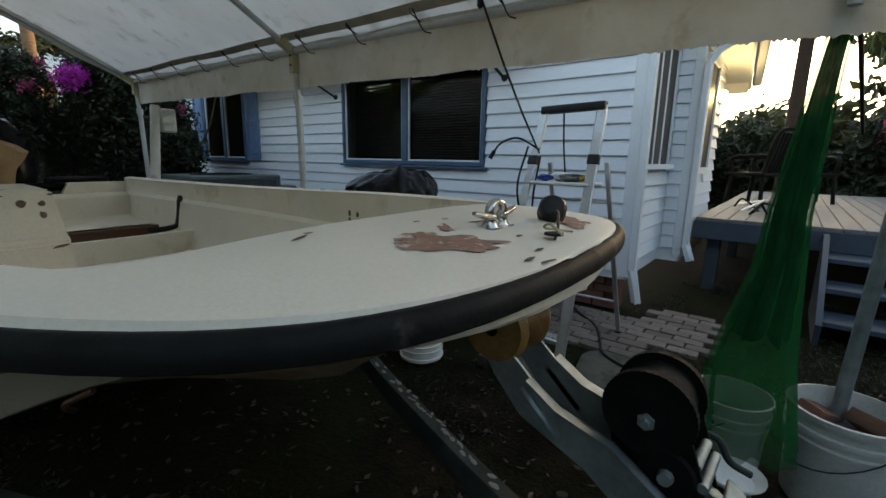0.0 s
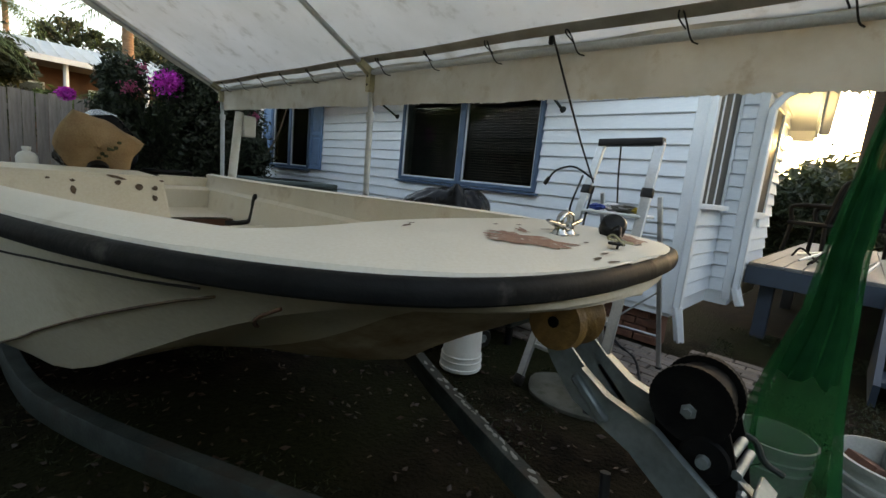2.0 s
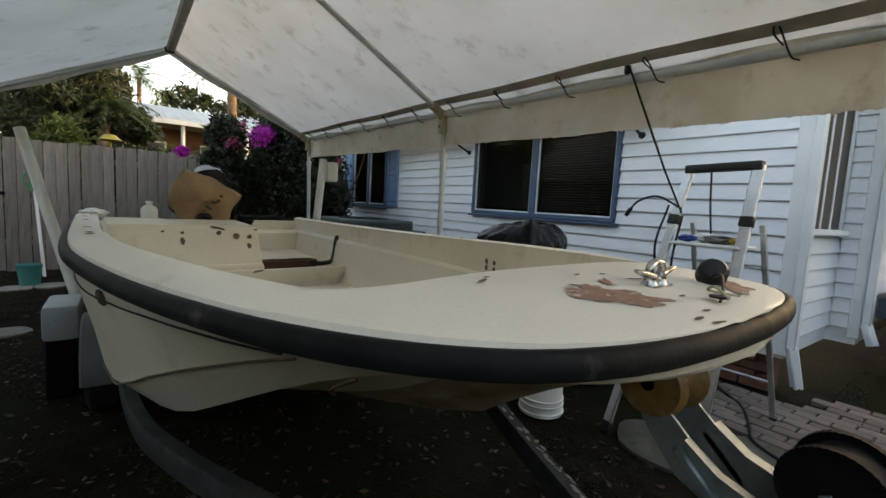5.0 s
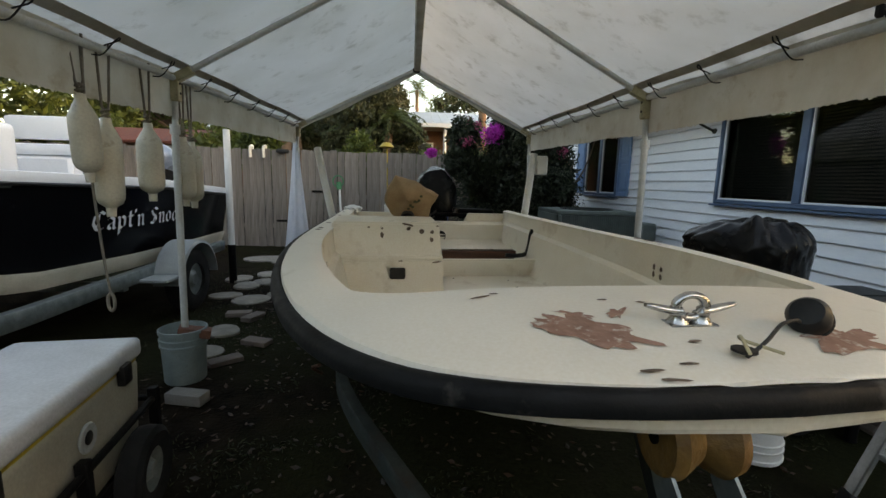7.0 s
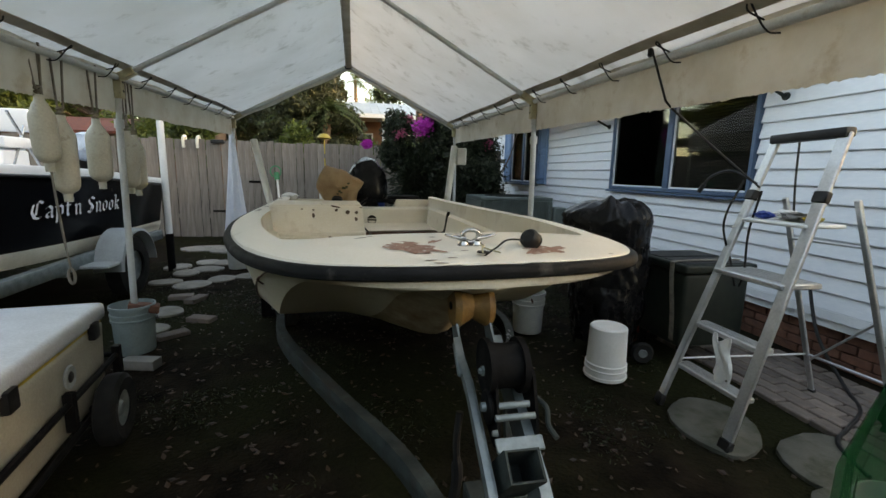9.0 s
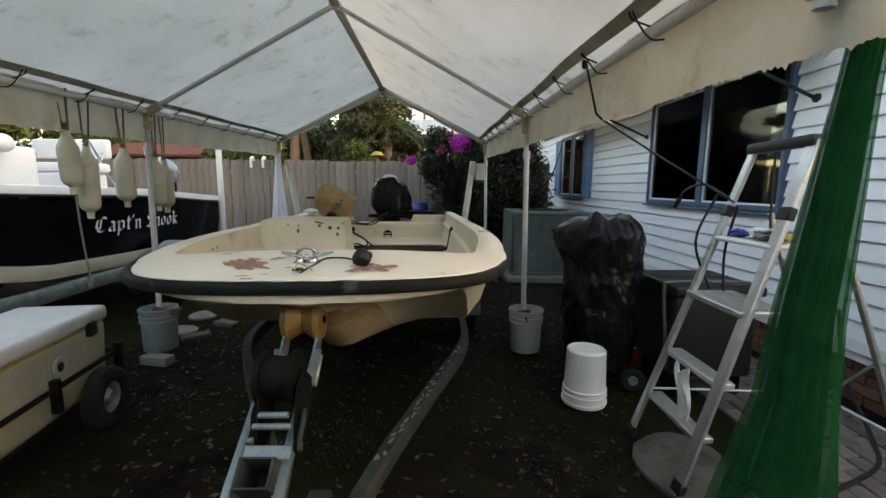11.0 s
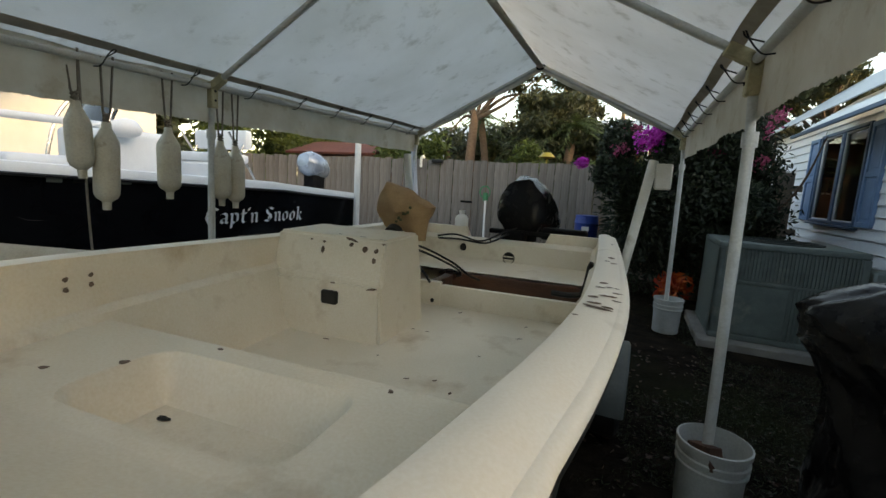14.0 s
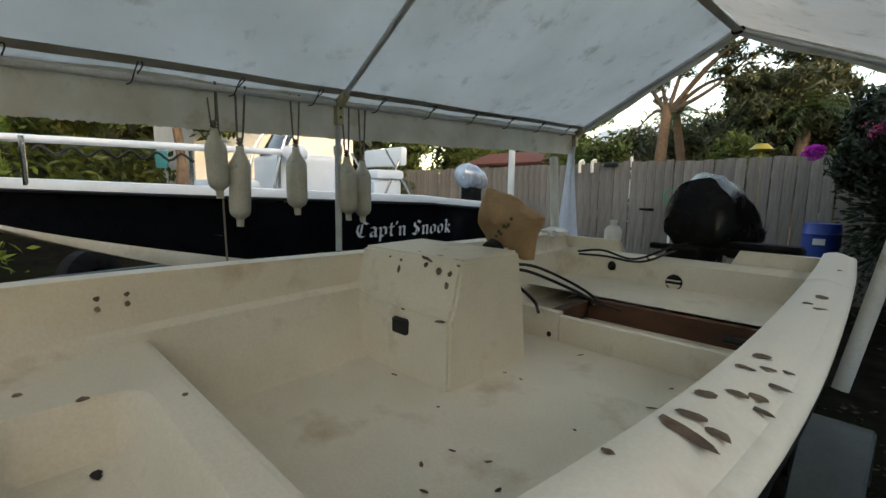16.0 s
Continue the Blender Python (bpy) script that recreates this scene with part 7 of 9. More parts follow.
part("base", bm, BLACK_PLASTIC, rb)

# ---- the step ladder ----
lad = thing("step_ladder", "aluminium platform step ladder with black top bar", "ladder", (2.3, -1.6, 0))
TL, TR_ = Vector((2.43, -1.385, 1.63)), Vector((2.42, -1.755, 1.64))
FL, FR = Vector((1.95, -1.27, 0.0)), Vector((1.95, -1.775, 0.0))
RL, RR = Vector((3.05, -1.35, 0.0)), Vector((3.07, -1.8, 0.0))
for a, b in ((TL, FL), (TR_, FR)):
    bm = BM()
    m = Matrix.Translation(b) @ (a - b).to_track_quat("Z", "X").to_matrix().to_4x4()
    box(bm, -0.012, -0.03, 0, 0.012, 0.03, (a - b).length, 0.005, m)
    rail = part("front_rail", bm, ALU, lad, "scuffed aluminium rail")
    bm = BM()
    box(bm, -0.018, -0.036, -0.01, 0.018, 0.036, 0.06, 0.006, m)
    part("foot", bm, BLACK_PLASTIC, rail)
    bm = BM()
    q = (a - b).length
    box(bm, -0.02, -0.035, q - 0.36, 0.02, 0.035, q - 0.3, 0.006, m)
    part("hinge", bm, BLACK_PLASTIC, rail)
for a, b in ((TL, RL), (TR_, RR)):
    bm = BM()
    p = a.lerp(b, 0.2)
    m = Matrix.Translation(b) @ (p - b).to_track_quat("Z", "X").to_matrix().to_4x4()
    box(bm, -0.01, -0.016, 0, 0.01, 0.016, (p - b).length, 0.004, m)
    rail = part("rear_rail", bm, ALU, lad)
    bm = BM()
    box(bm, -0.015, -0.02, -0.008, 0.015, 0.02, 0.04, 0.004, m)
    part("foot", bm, BLACK_PLASTIC, rail)
for z, deep in ((0.27, 0.09), (0.53, 0.09), (0.86, 0.26)):
    q = z / 1.6
    a, b = FL.lerp(TL, q), FR.lerp(TR_, q)
    bm = BM()
    m = Matrix.Translation(b) @ pose(0, 0, 0, 0, 0, math.degrees(math.atan2(a.y - b.y, a.x - b.x)))
    box(bm, 0, -deep * 0.85, -0.03, (a - b).length, deep * 0.15, 0.0, 0.006, m)
    t = part("tread", bm, ALU, lad, "ribbed aluminium tread")
    bm = BM()
    for k in range(5):
        y = -deep * 0.75 + deep * 0.8 * k / 5
        box(bm, 0.02, y, 0.0, (a - b).length - 0.02, y + 0.006, 0.004, 0, m)
    part("rib", bm, ALU, t)
bm = BM()
box(bm, 2.26, -1.76, 1.165, 2.52, -1.385, 1.185, 0.006)
part("tool_shelf", bm, WHITE_PLASTIC, lad, "pale tool shelf")
bm = BM()
d = TL - TR_
m = Matrix.Translation(TR_ - d * 0.06) @ d.to_track_quat("Z", "X").to_matrix().to_4x4()
box(bm, -0.025, -0.032, 0, 0.025, 0.032, d.length * 1.12, 0.012, m, 2)
part("top_bar", bm, BLACK_PLASTIC, lad, "black padded top bar")
for p0, p1, r in ((RL.lerp(TL, 0.65), RR.lerp(TR_, 0.65), 0.009), (RL.lerp(TL, 0.18), RR.lerp(TR_, 0.18), 0.009), (RL.lerp(TL, 0.18), FL.lerp(TL, 0.18), 0.007), (RL.lerp(TL, 0.15), RR.lerp(TR_, 0.4), 0.007)):
    bm = BM()
    tube(bm, [p0, p1], r, 6)
    part("brace", bm, ALU, lad)
gl = thing("work_gloves", "crumpled pale work gloves and blue rag on the shelf", "gloves", (2.38, -1.58, 1.19))
for c, s, mt, k in (((2.38, -1.62, 1.21), (0.06, 0.09, 0.025), CONCRETE, 1), ((2.41, -1.52, 1.215), (0.05, 0.06, 0.025), WHITE_PLASTIC, 2), ((2.35, -1.45, 1.208), (0.04, 0.05, 0.02), BLUE_PLASTIC, 3), ((2.38, -1.7, 1.207), (0.05, 0.03, 0.018), YELLOW, 4)):
    bm = BM()
    blob(bm, c, s, k, 0.6, 3, 2.6)
    part("cloth", bm, mt, gl)
pb = thing("plastic_bag", "limp white plastic bag hanging on the ladder", "bag", (2.05, -1.55, 0.3))
bm = BM()
rows = []
for k in range(13):
    q = k / 12
    rows.append([(2.03 + 0.012 * math.sin(9 * j + 5 * q) + 0.02 * q, -1.66 + 0.11 * j + 0.02 * math.sin(6 * q + j), 0.54 - 0.24 * q + 0.02 * math.sin(8 * j)) for j in [i / 8 for i in range(9)]])
sheet(bm, rows)
thicken(bm, 0.004)
part("film", bm, WHITE_PLASTIC, pb)
bc = thing("bungee_cord", "black bungee cord from the canopy to the ladder", "cord", (2.3, -1.45, 1.3))
bm = BM()
tube(bm, [(1.5, -1.48, 2.04), (1.515, -1.535, 1.9), (1.53, -1.588, 1.765), (1.56, -1.585, 1.74), (1.9, -1.5, 1.57), (2.34, -1.40, 1.36)], 0.0055, 8)
part("cord", bm, BLACK_PLASTIC, bc)
bm = BM()
tube(bm, smoothline([(2.30, -1.42, 1.38), (2.24, -1.3, 1.45), (2.2, -1.2, 1.42), (2.19, -1.15, 1.36)]), 0.007, 6)
tube(bm, smoothline([(2.19, -1.155, 1.37), (2.185, -1.14, 1.34), (2.18, -1.13, 1.32)]), 0.014, 8)
tube(bm, smoothline([(2.36, -1.40, 1.34), (2.33, -1.38, 1.1), (2.36, -1.36, 0.85), (2.4, -1.3, 0.75)]), 0.007, 6)
tube(bm, smoothline([(2.28, -1.35, 1.4), (2.2, -1.33, 1.15), (2.3, -1.32, 0.9), (2.42, -1.25, 0.74)]), 0.007, 6)
tube(bm, smoothline([(2.45, -1.5, 1.62), (2.44, -1.52, 1.4), (2.43, -1.55, 1.2)]), 0.006, 6)
part("lead", bm, BLACK_PLASTIC, bc)
bm = BM()
box(bm, 1.49, -1.495, 1.985, 1.515, -1.465, 2.045, 0.008)
part("hook", bm, BLACK_PLASTIC, bc)
hose = thing("garden_hose", "dark hose lying by the foundation", "hose", (3.2, -1.2, 0))
bm = BM()
tube(bm, smoothline([(3.45, -0.9, 0.65), (3.35, -1.1, 0.3), (3.3, -1.35, 0.05), (3.1, -1.6, 0.02), (2.8, -1.75, 0.02), (2.6, -1.85, 0.015), (2.45, -2.1, 0.02)]), 0.012, 7)
part("pipe", bm, BLACK_PLASTIC, hose)

# ---- the neighbouring boat on its trailer ----
OX, OB, OS = -3.62, -1.95, 3.22    # centre line, bow, stern
nb = thing("fishing_boat", "black sided fishing boat with white gunwale", "boat", (OX, 0.6, 0))
OL = OS - OB


def o_half(q):
    return 1.12 * (1 - (1 - q) ** 2.4) ** 0.62 * (1 - 0.06 * max(0, q - 0.6))


def o_sheer(q):
    return 1.4 - 0.17 * q - 0.06 * max(0, (q - 0.72) / 0.28) ** 0.8


QS = [(k / 30) ** 1.5 for k in range(31)]
LEVELS = []
for q in QS:
    w, zs = o_half(q), o_sheer(q)
    flare = 0.62 + 0.3 * min(1, q * 1.6)
    zb = 1.18 - 0.52 * min(1, q / 0.45) ** 0.8
    zc = zb - 0.12 * min(1, q * 4) - 0.02
    zk = max(0.5, 1.3 - 1.6 * q) if q < 0.5 else 0.5
    LEVELS.append((OB + OL * q - 0.35 * (1 - q) ** 3 * 0, w, zs, flare, zb, zc, min(zk, zc - 0.01)))
for name, material, label in (("black_side", NAVY, "glossy black topsides"), ("white_band", BOAT_BOTTOM, "cream boot band"), ("bottom", BOAT_BOTTOM, "cream V bottom")):
    bm = BM()
    for s in (-1, 1):
        rows = []
        for y, w, zs, fl, zb, zc, zk in LEVELS:
            rake = 0.45 * max(0, (zs - 0.9)) * max(0, 1 - (y - OB) / 1.5)
            if name == "black_side":
                pts = [(w, zs), (w * (0.55 + 0.45 * (1 + fl) / 2) * 0.995, zs - 0.45 * (zs - zb)), (w * fl * 0.998 + 0.0, zb)]
                pts = [(w * (fl + (1 - fl) * k), zb + (zs - zb) * k) for k in (1, 0.75, 0.5, 0.25, 0)]
            elif name == "white_band":
                pts = [(w * fl + 0.012, zb + 0.004), (w * fl + 0.014, zb - 0.03), (w * fl * 0.97, zc)]
            else:
                pts = [(w * fl * 0.97, zc), (w * fl * 0.5, (zc + zk) / 2 - 0.02), (0.0, zk)]
            rows.append([(OX + s * x, y, z) for x, z in pts])
        sheet(bm, rows)
    if name == "black_side":
        y, w, zs, fl, zb, zc, zk = LEVELS[-1]
        bm.faces.new([bm.verts.new(p) for p in ((OX - w, y, zs), (OX - w * fl, y, zb), (OX, y, zk), (OX + w * fl, y, zb), (OX + w, y, zs))])
    part(name, bm, material, nb, label)
bm = BM()
for s in (-1, 1):
    sheet(bm, [[(OX + s * (w + 0.015), y, zs - 0.012), (OX + s * (w + 0.022), y, zs + 0.02), (OX + s * (w + 0.006), y, zs + 0.075), (OX + s * max(0, w - 0.14), y, zs + 0.085), (OX + s * max(0, w - 0.17), y, zs - 0.2)] for y, w, zs, *_ in LEVELS])
part("gunwale", bm, BOAT_WHITE, nb, "white moulded gunwale")
bm = BM()
sheet(bm, [[(OX + x * o_half(q) * 0.86, OB + OL * q, o_sheer(q) - 0.08 if q < 0.3 else 1.0) for x in (-1, 0, 1)] for q in (0.02, 0.1, 0.2, 0.3, 0.31, 0.6, 1.0)])
part("boat_deck", bm, BOAT_WHITE, nb)
bm = BM()
for s in (-1, 1):
    tube(bm, [(OX + s * (w + 0.02), y, zs - 0.01) for y, w, zs, *_ in LEVELS], 0.014, 6)
part("rub_strip", bm, BLACK_PLASTIC, nb)
# centre console, windscreen, seat, rails
bm = BM()
box(bm, OX - 0.38, 0.3, 1.0, OX + 0.38, 0.95, 1.78, 0.06, seg=3)
part("console", bm, BOAT_WHITE, nb, "white centre console")
bm = BM()
sheet(bm, [[(OX - 0.36, 0.36, 1.77), (OX, 0.28, 1.77), (OX + 0.36, 0.36, 1.77)], [(OX - 0.3, 0.55, 2.12), (OX, 0.5, 2.14), (OX + 0.3, 0.55, 2.12)]])
thicken(bm, 0.008)
part("windscreen", bm, glassy("smoked_screen", (0.35, 0.38, 0.4)), nb)
for s in (-1, 1):
    for pts, r in ((smoothline([(OX + s * 0.42, 0.2, 1.3), (OX + s * 0.42, 0.35, 1.9), (OX + s * 0.36, 0.6, 2.22)]), 0.018), ([(OX + s * 0.4, 1.5, 1.2), (OX + s * 0.4, 1.9, 1.95)], 0.014), ([(OX + s * 0.4, 2.1, 1.2), (OX + s * 0.4, 1.6, 1.9)], 0.014)):
        bm = BM()
        tube(bm, pts, r, 8)
        part("grab_rail", bm, CHROME, nb)
bm = BM()
box(bm, OX - 0.45, 1.45, 1.55, OX + 0.45, 1.85, 1.66, 0.04, seg=2)
box(bm, OX - 0.45, 1.8, 1.72, OX + 0.45, 1.9, 1.95, 0.04, seg=2)
box(bm, OX - 0.4, 1.45, 1.0, OX + 0.4, 1.85, 1.55, 0.03)
part("helm_seat", bm, BOAT_WHITE, nb, "white padded helm seat")
bm = BM()
box(bm, OX - 0.3, -0.35, 1.05, OX + 0.3, 0.15, 1.5, 0.06, seg=3)
part("bow_seat", bm, BOAT_WHITE, nb)
# folded pole over the bow
bm = BM()
tube(bm, [(OX + 0.3, -2.1, 1.76), (OX + 0.5, 0.4, 1.78)], 0.03, 10)
blob(bm, (OX + 0.3, -2.15, 1.76), (0.12, 0.16, 0.1), 2, 0.2)
blob(bm, (OX + 0.5, 0.42, 1.78), (0.1, 0.14, 0.09), 3, 0.2)
part("trolling_motor", bm, BOAT_WHITE, nb, "white trolling motor folded on the bow")
for y in (-1.6, -0.5, 0.3):
    bm = BM()
    tube(bm, [(OX + 0.36, y, 1.42), (OX + 0.38, y, 1.78)], 0.018, 6)
    part("pole_rest", bm, CHROME, nb)
bm = BM()
tube(bm, [(OX + 0.75, -1.55 + 0.03 * k, 1.66 + 0.03 * math.sin(k * 1.1)) for k in range(34)], 0.01, 5)
part("coiled_cord", bm, BLACK_PLASTIC, nb, "coiled black power cord")
bm = BM()
lathe(bm, [(0.001, 0), (0.04, 0), (0.05, 0.12), (0.045, 0.14), (0.001, 0.14)], 12, at=(OX + 0.5, -0.75, 1.58))
part("drinks_cup", bm, TEAL, nb, "teal tumbler")
# its outboard
bm = BM()
lathe(bm, [(0.001, -0.27), (0.12, -0.26), (0.18, -0.15), (0.195, 0.0), (0.18, 0.14), (0.11, 0.24), (0.001, 0.26)], 24, m=pose(-3.43, 3.3, 1.62, 72, 0, 0))
part("motor_cowling", bm, mat("silver_blue_cowl", (0.12, 0.16, 0.22), (0.4, 0.45, 0.5), rough=0.25, metal=0.4, scale=3, bump=0.02), nb, "silver blue outboard cowling")
bm = BM()
box(bm, -3.55, 3.2, 0.7, -3.31, 3.45, 1.5, 0.03)
part("motor_leg", bm, BLACK, nb)


def o_side(y, z):
    """The side of the black hull at y and z."""
    q = (y - OB) / OL
    w, zs = o_half(q), o_sheer(q)
    fl = 0.62 + 0.3 * min(1, q * 1.6)
    zb = 1.18 - 0.52 * min(1, q / 0.45) ** 0.8
    return OX + w * (fl + (1 - fl) * (z - zb) / (zs - zb)) + 0.006


# the boat's name in broad-nibbed letters: each letter is a few pen strokes
PEN = {
    "C": (1.25, [(1.1, 1.3), (0.75, 1.5), (0.3, 1.2), (0.2, 0.6), (0.45, 0.1), (0.8, 0.0), (1.1, 0.25)], [(0.62, 1.3), (0.55, 0.3)]),
    "a": (0.9, [(0.15, 0.85), (0.4, 1.0), (0.65, 0.8), (0.65, 0.1), (0.8, 0.0)], [(0.65, 0.55), (0.25, 0.4), (0.2, 0.15), (0.4, 0.0), (0.65, 0.2)]),
    "p": (0.95, [(0.1, 0.95), (0.25, 0.85), (0.25, -0.5)], [(0.25, 0.85), (0.5, 1.0), (0.75, 0.8), (0.75, 0.2), (0.5, 0.0), (0.25, 0.15)]),
    "t": (0.7, [(0.3, 1.35), (0.3, 0.15), (0.45, 0.0), (0.6, 0.1)], [(0.1, 0.95), (0.6, 0.95)]),
    "'": (0.3, [(0.17, 1.5), (0.12, 1.2)]),
    "n": (0.95, [(0.1, 0.95), (0.25, 0.85), (0.25, 0.1), (0.35, 0.0)], [(0.25, 0.85), (0.5, 1.0), (0.7, 0.85), (0.7, 0.1), (0.82, 0.0)]),
    "S": (1.1, [(0.95, 1.3), (0.6, 1.5), (0.25, 1.25), (0.35, 0.95), (0.75, 0.65), (0.85, 0.35), (0.55, 0.0), (0.15, 0.15)], [(0.5, 0.2), (0.6, 0.62)]),
    "o": (0.9, [(0.45, 1.0), (0.2, 0.75), (0.2, 0.2), (0.45, 0.0), (0.7, 0.25), (0.7, 0.8), (0.45, 1.0)]),
    "k": (0.9, [(0.1, 1.5), (0.25, 1.4), (0.25, 0.1), (0.35, 0.0)], [(0.25, 0.6), (0.55, 0.95), (0.7, 0.8), (0.4, 0.5), (0.65, 0.1), (0.8, 0.0)]),
}
reach = 0.83
for ch in "Capt'n Snook":
    if ch == " ":
        reach += 0.55 * 0.1215
        continue
    wide, *strokes = PEN[ch]
    bm = BM()
    for st in strokes:
        for (x0, y0), (x1, y1) in zip(st, st[1:]):
            corners = []
            for x, y in ((x0 - 0.1, y0 - 0.075), (x0 + 0.1, y0 + 0.075), (x1 + 0.1, y1 + 0.075), (x1 - 0.1, y1 - 0.075)):
                yy, zz = reach + x * 0.1215, 0.925 + y * 0.105
                corners.append((o_side(yy, zz) + 0.003, yy, zz))
            sheet(bm, [[corners[0], corners[3]], [corners[1], corners[2]]])
    part("letter", bm, LETTER, nb, "silver painted letter", smooth=False)
    reach += wide * 0.1215
for k, (a, b) in enumerate(((-0.33, -0.24), (-0.18, 0.06), (0.12, 0.2))):
    bm = BM()
    sheet(bm, [[(o_side(y, 1.29) + 0.002, y, 1.29), (o_side(y, 1.33) + 0.002, y, 1.33)] for y in (a, (a + b) / 2, b)])
    part("registration_bar", bm, BLACK_PLASTIC if k == 1 else AC_GREY, nb)

ot = thing("neighbour_trailer", "pale boat trailer with grey mudguards", "trailer", (OX, 0.8, 0.2))
for s in (-1, 1):
    beam([(OX + s * 0.1, -3.6, 0.42), (OX + s * 0.95, -1.5, 0.45), (OX + s * 1.08, 0.0, 0.47), (OX + s * 1.08, 3.0, 0.5)], 0.07, 0.12, "frame_beam", GALV, ot, "pale galvanised beam")
    for y in (1.75,):
        bm = BM()
        lathe(bm, [(0.17, -0.09), (0.27, -0.1), (0.32, -0.07), (0.325, 0.0), (0.32, 0.07), (0.27, 0.1), (0.17, 0.09), (0.17, -0.09)], 28, m=pose(OX + s * 1.24, y, 0.325, 0, 90, 0))
        w = part("wheel", bm, TYRE, ot)
        bm = BM()
        lathe(bm, [(0.001, -0.06), (0.06, -0.07), (0.1, -0.03), (0.17, -0.06), (0.175, 0.06), (0.1, 0.04), (0.06, 0.07), (0.001, 0.06)], 22, m=pose(OX + s * 1.24, y, 0.325, 0, 90, 0))
        part("rim", bm, GALV, w)
        bm = BM()
        rows = []
        for k in range(17):
            a = radians(0 + 180 * k / 16)
            rows.append([(OX + s * 1.24 - 0.13, y + 0.4 * math.cos(a), 0.34 + 0.4 * math.sin(a)), (OX + s * 1.24 + 0.13, y + 0.4 * math.cos(a), 0.34 + 0.4 * math.sin(a)), (OX + s * 1.24 + 0.14, y + 0.37 * math.cos(a), 0.34 + 0.37 * math.sin(a))])
        sheet(bm, rows)
        thicken(bm, 0.006)
        part("mudguard", bm, GREY_BOX, ot, "grey rounded mudguard")
        bm = BM()
        box(bm, OX + s * 1.24 - 0.13, y - 0.62, 0.42, OX + s * 1.24 + 0.12, y - 0.38, 0.45, 0.006)
        part("step_plate", bm, GREY_BOX, ot)
for y in (-1.0, 1.0, 2.6):
    beam([(OX - 1.08, y, 0.42), (OX + 1.08, y, 0.42)], 0.07, 0.08, "cross_beam", GALV, ot)
bm = BM()
tube(bm, [(-2.44, 3.05, 0.45), (-2.44, 3.05, 2.0)], 0.042, 12)
part("guide_post", bm, WHITE_PLASTIC, ot, "white plastic guide post")
bm = BM()
tube(bm, [(-2.44, 3.05, -0.02), (-2.44, 3.05, 0.5)], 0.05, 12)
part("post_foot", bm, BLACK, ot)
bm = BM()
lathe(bm, [(0.16, -0.1), (0.28, -0.11), (0.36, -0.07), (0.365, 0.07), (0.28, 0.11), (0.16, 0.1), (0.16, -0.1)], 26, m=pose(-4.9, -1.2, 0.36, 0, 90, 40))
part("spare_wheel", bm, TYRE, ot, "dark spare wheel")

# ---- things by the fence ----
bl = thing("blue_drum", "small blue plastic drum before the fence", "drum", (0.47, 5.2, 0))
bm = BM()
lathe(bm, [(0.001, 0.0), (0.17, 0.0), (0.18, 0.05), (0.18, 0.35), (0.19, 0.38), (0.18, 0.4), (0.18, 0.95), (0.19, 0.98), (0.18, 1.0), (0.17, 1.1), (0.001, 1.11)], 22, at=(0.47, 5.2, 0))
part("body", bm, BLUE_PLASTIC, bl)
bm = BM()
box(bm, 0.42, 5.01, 0.86, 0.53, 5.02, 0.93)
part("paper_label", bm, WHITE_PLASTIC, bl)
lnet = thing("landing_net", "green landing net leaning on the fence", "landing net", (-1.35, 5.7, 0))
bm = BM()
tube(bm, [(-1.35, 5.55, 0.0), (-1.45, 5.8, 1.25)], 0.02, 8)
part("handle", bm, WHITE_PLASTIC, lnet)
bm = BM()
tube(bm, [(-1.48 + 0.1 * math.cos(a), 5.84, 1.36 + 0.11 * math.sin(a)) for a in [2 * math.pi * k / 20 for k in range(21)]], 0.012, 6, cap=False)
tube(bm, [(-1.45, 5.8, 1.2), (-1.47, 5.83, 1.34)], 0.05, 8)
part("hoop", bm, GREEN_PLASTIC, lnet)
for x in (-3.15, -2.9):
    hk = thing("wall_hook", "white plastic hook over the fence top", "hook", (x, 5.97, 1.9), group="fence hooks")
    bm = BM()
    tube(bm, smoothline([(x, 6.04, 1.85), (x, 6.03, 1.97), (x, 5.99, 2.0), (x - 0.02, 5.95, 1.95), (x - 0.02, 5.95, 1.78)]), 0.028, 8)
    part("pipe", bm, PVC, hk)
cam_ = thing("fence_lamp", "small black solar lamp on the fence", "lamp", (-2.55, 5.95, 1.9))
bm = BM()
box(bm, -2.67, 5.9, 1.88, -2.43, 5.98, 1.95, 0.015, seg=2)
part("housing", bm, BLACK_PLASTIC, cam_)
for x, z in ((-2.6, 0.55), (-1.9, 1.15)):
    gh = thing("gate_hinge", "black strap hinge on the fence", "hinge", (x, 5.97, z), group="fence hinges")
    bm = BM()
    box(bm, x - 0.12, 5.972, z - 0.02, x + 0.12, 5.985, z + 0.02, 0.006)
    part("strap", bm, BLACK, gh)
tp = thing("teal_bucket", "teal plastic bucket before the fence", "bucket", (-1.42, 4.9, 0))
bm = BM()
lathe(bm, [(0.001, 0), (0.1, 0), (0.13, 0.26), (0.135, 0.27), (0.125, 0.27), (0.09, 0.05), (0.001, 0.05)], 20, at=(-1.42, 4.9, 0))
part("body", bm, TEAL, tp)
gb = thing("grey_tote", "grey plastic tote standing beside the hull", "tote", (-0.85, 1.0, 0))
bm = BM()
box(bm, -0.84, 0.75, 0.36, -0.66, 1.15, 0.58, 0.03, seg=2)
part("tub", bm, GREY_BOX, gb)
bm = BM()
box(bm, -0.83, 0.77, -0.01, -0.68, 1.12, 0.37, 0.01)
part("stand", bm, BLACK, gb)


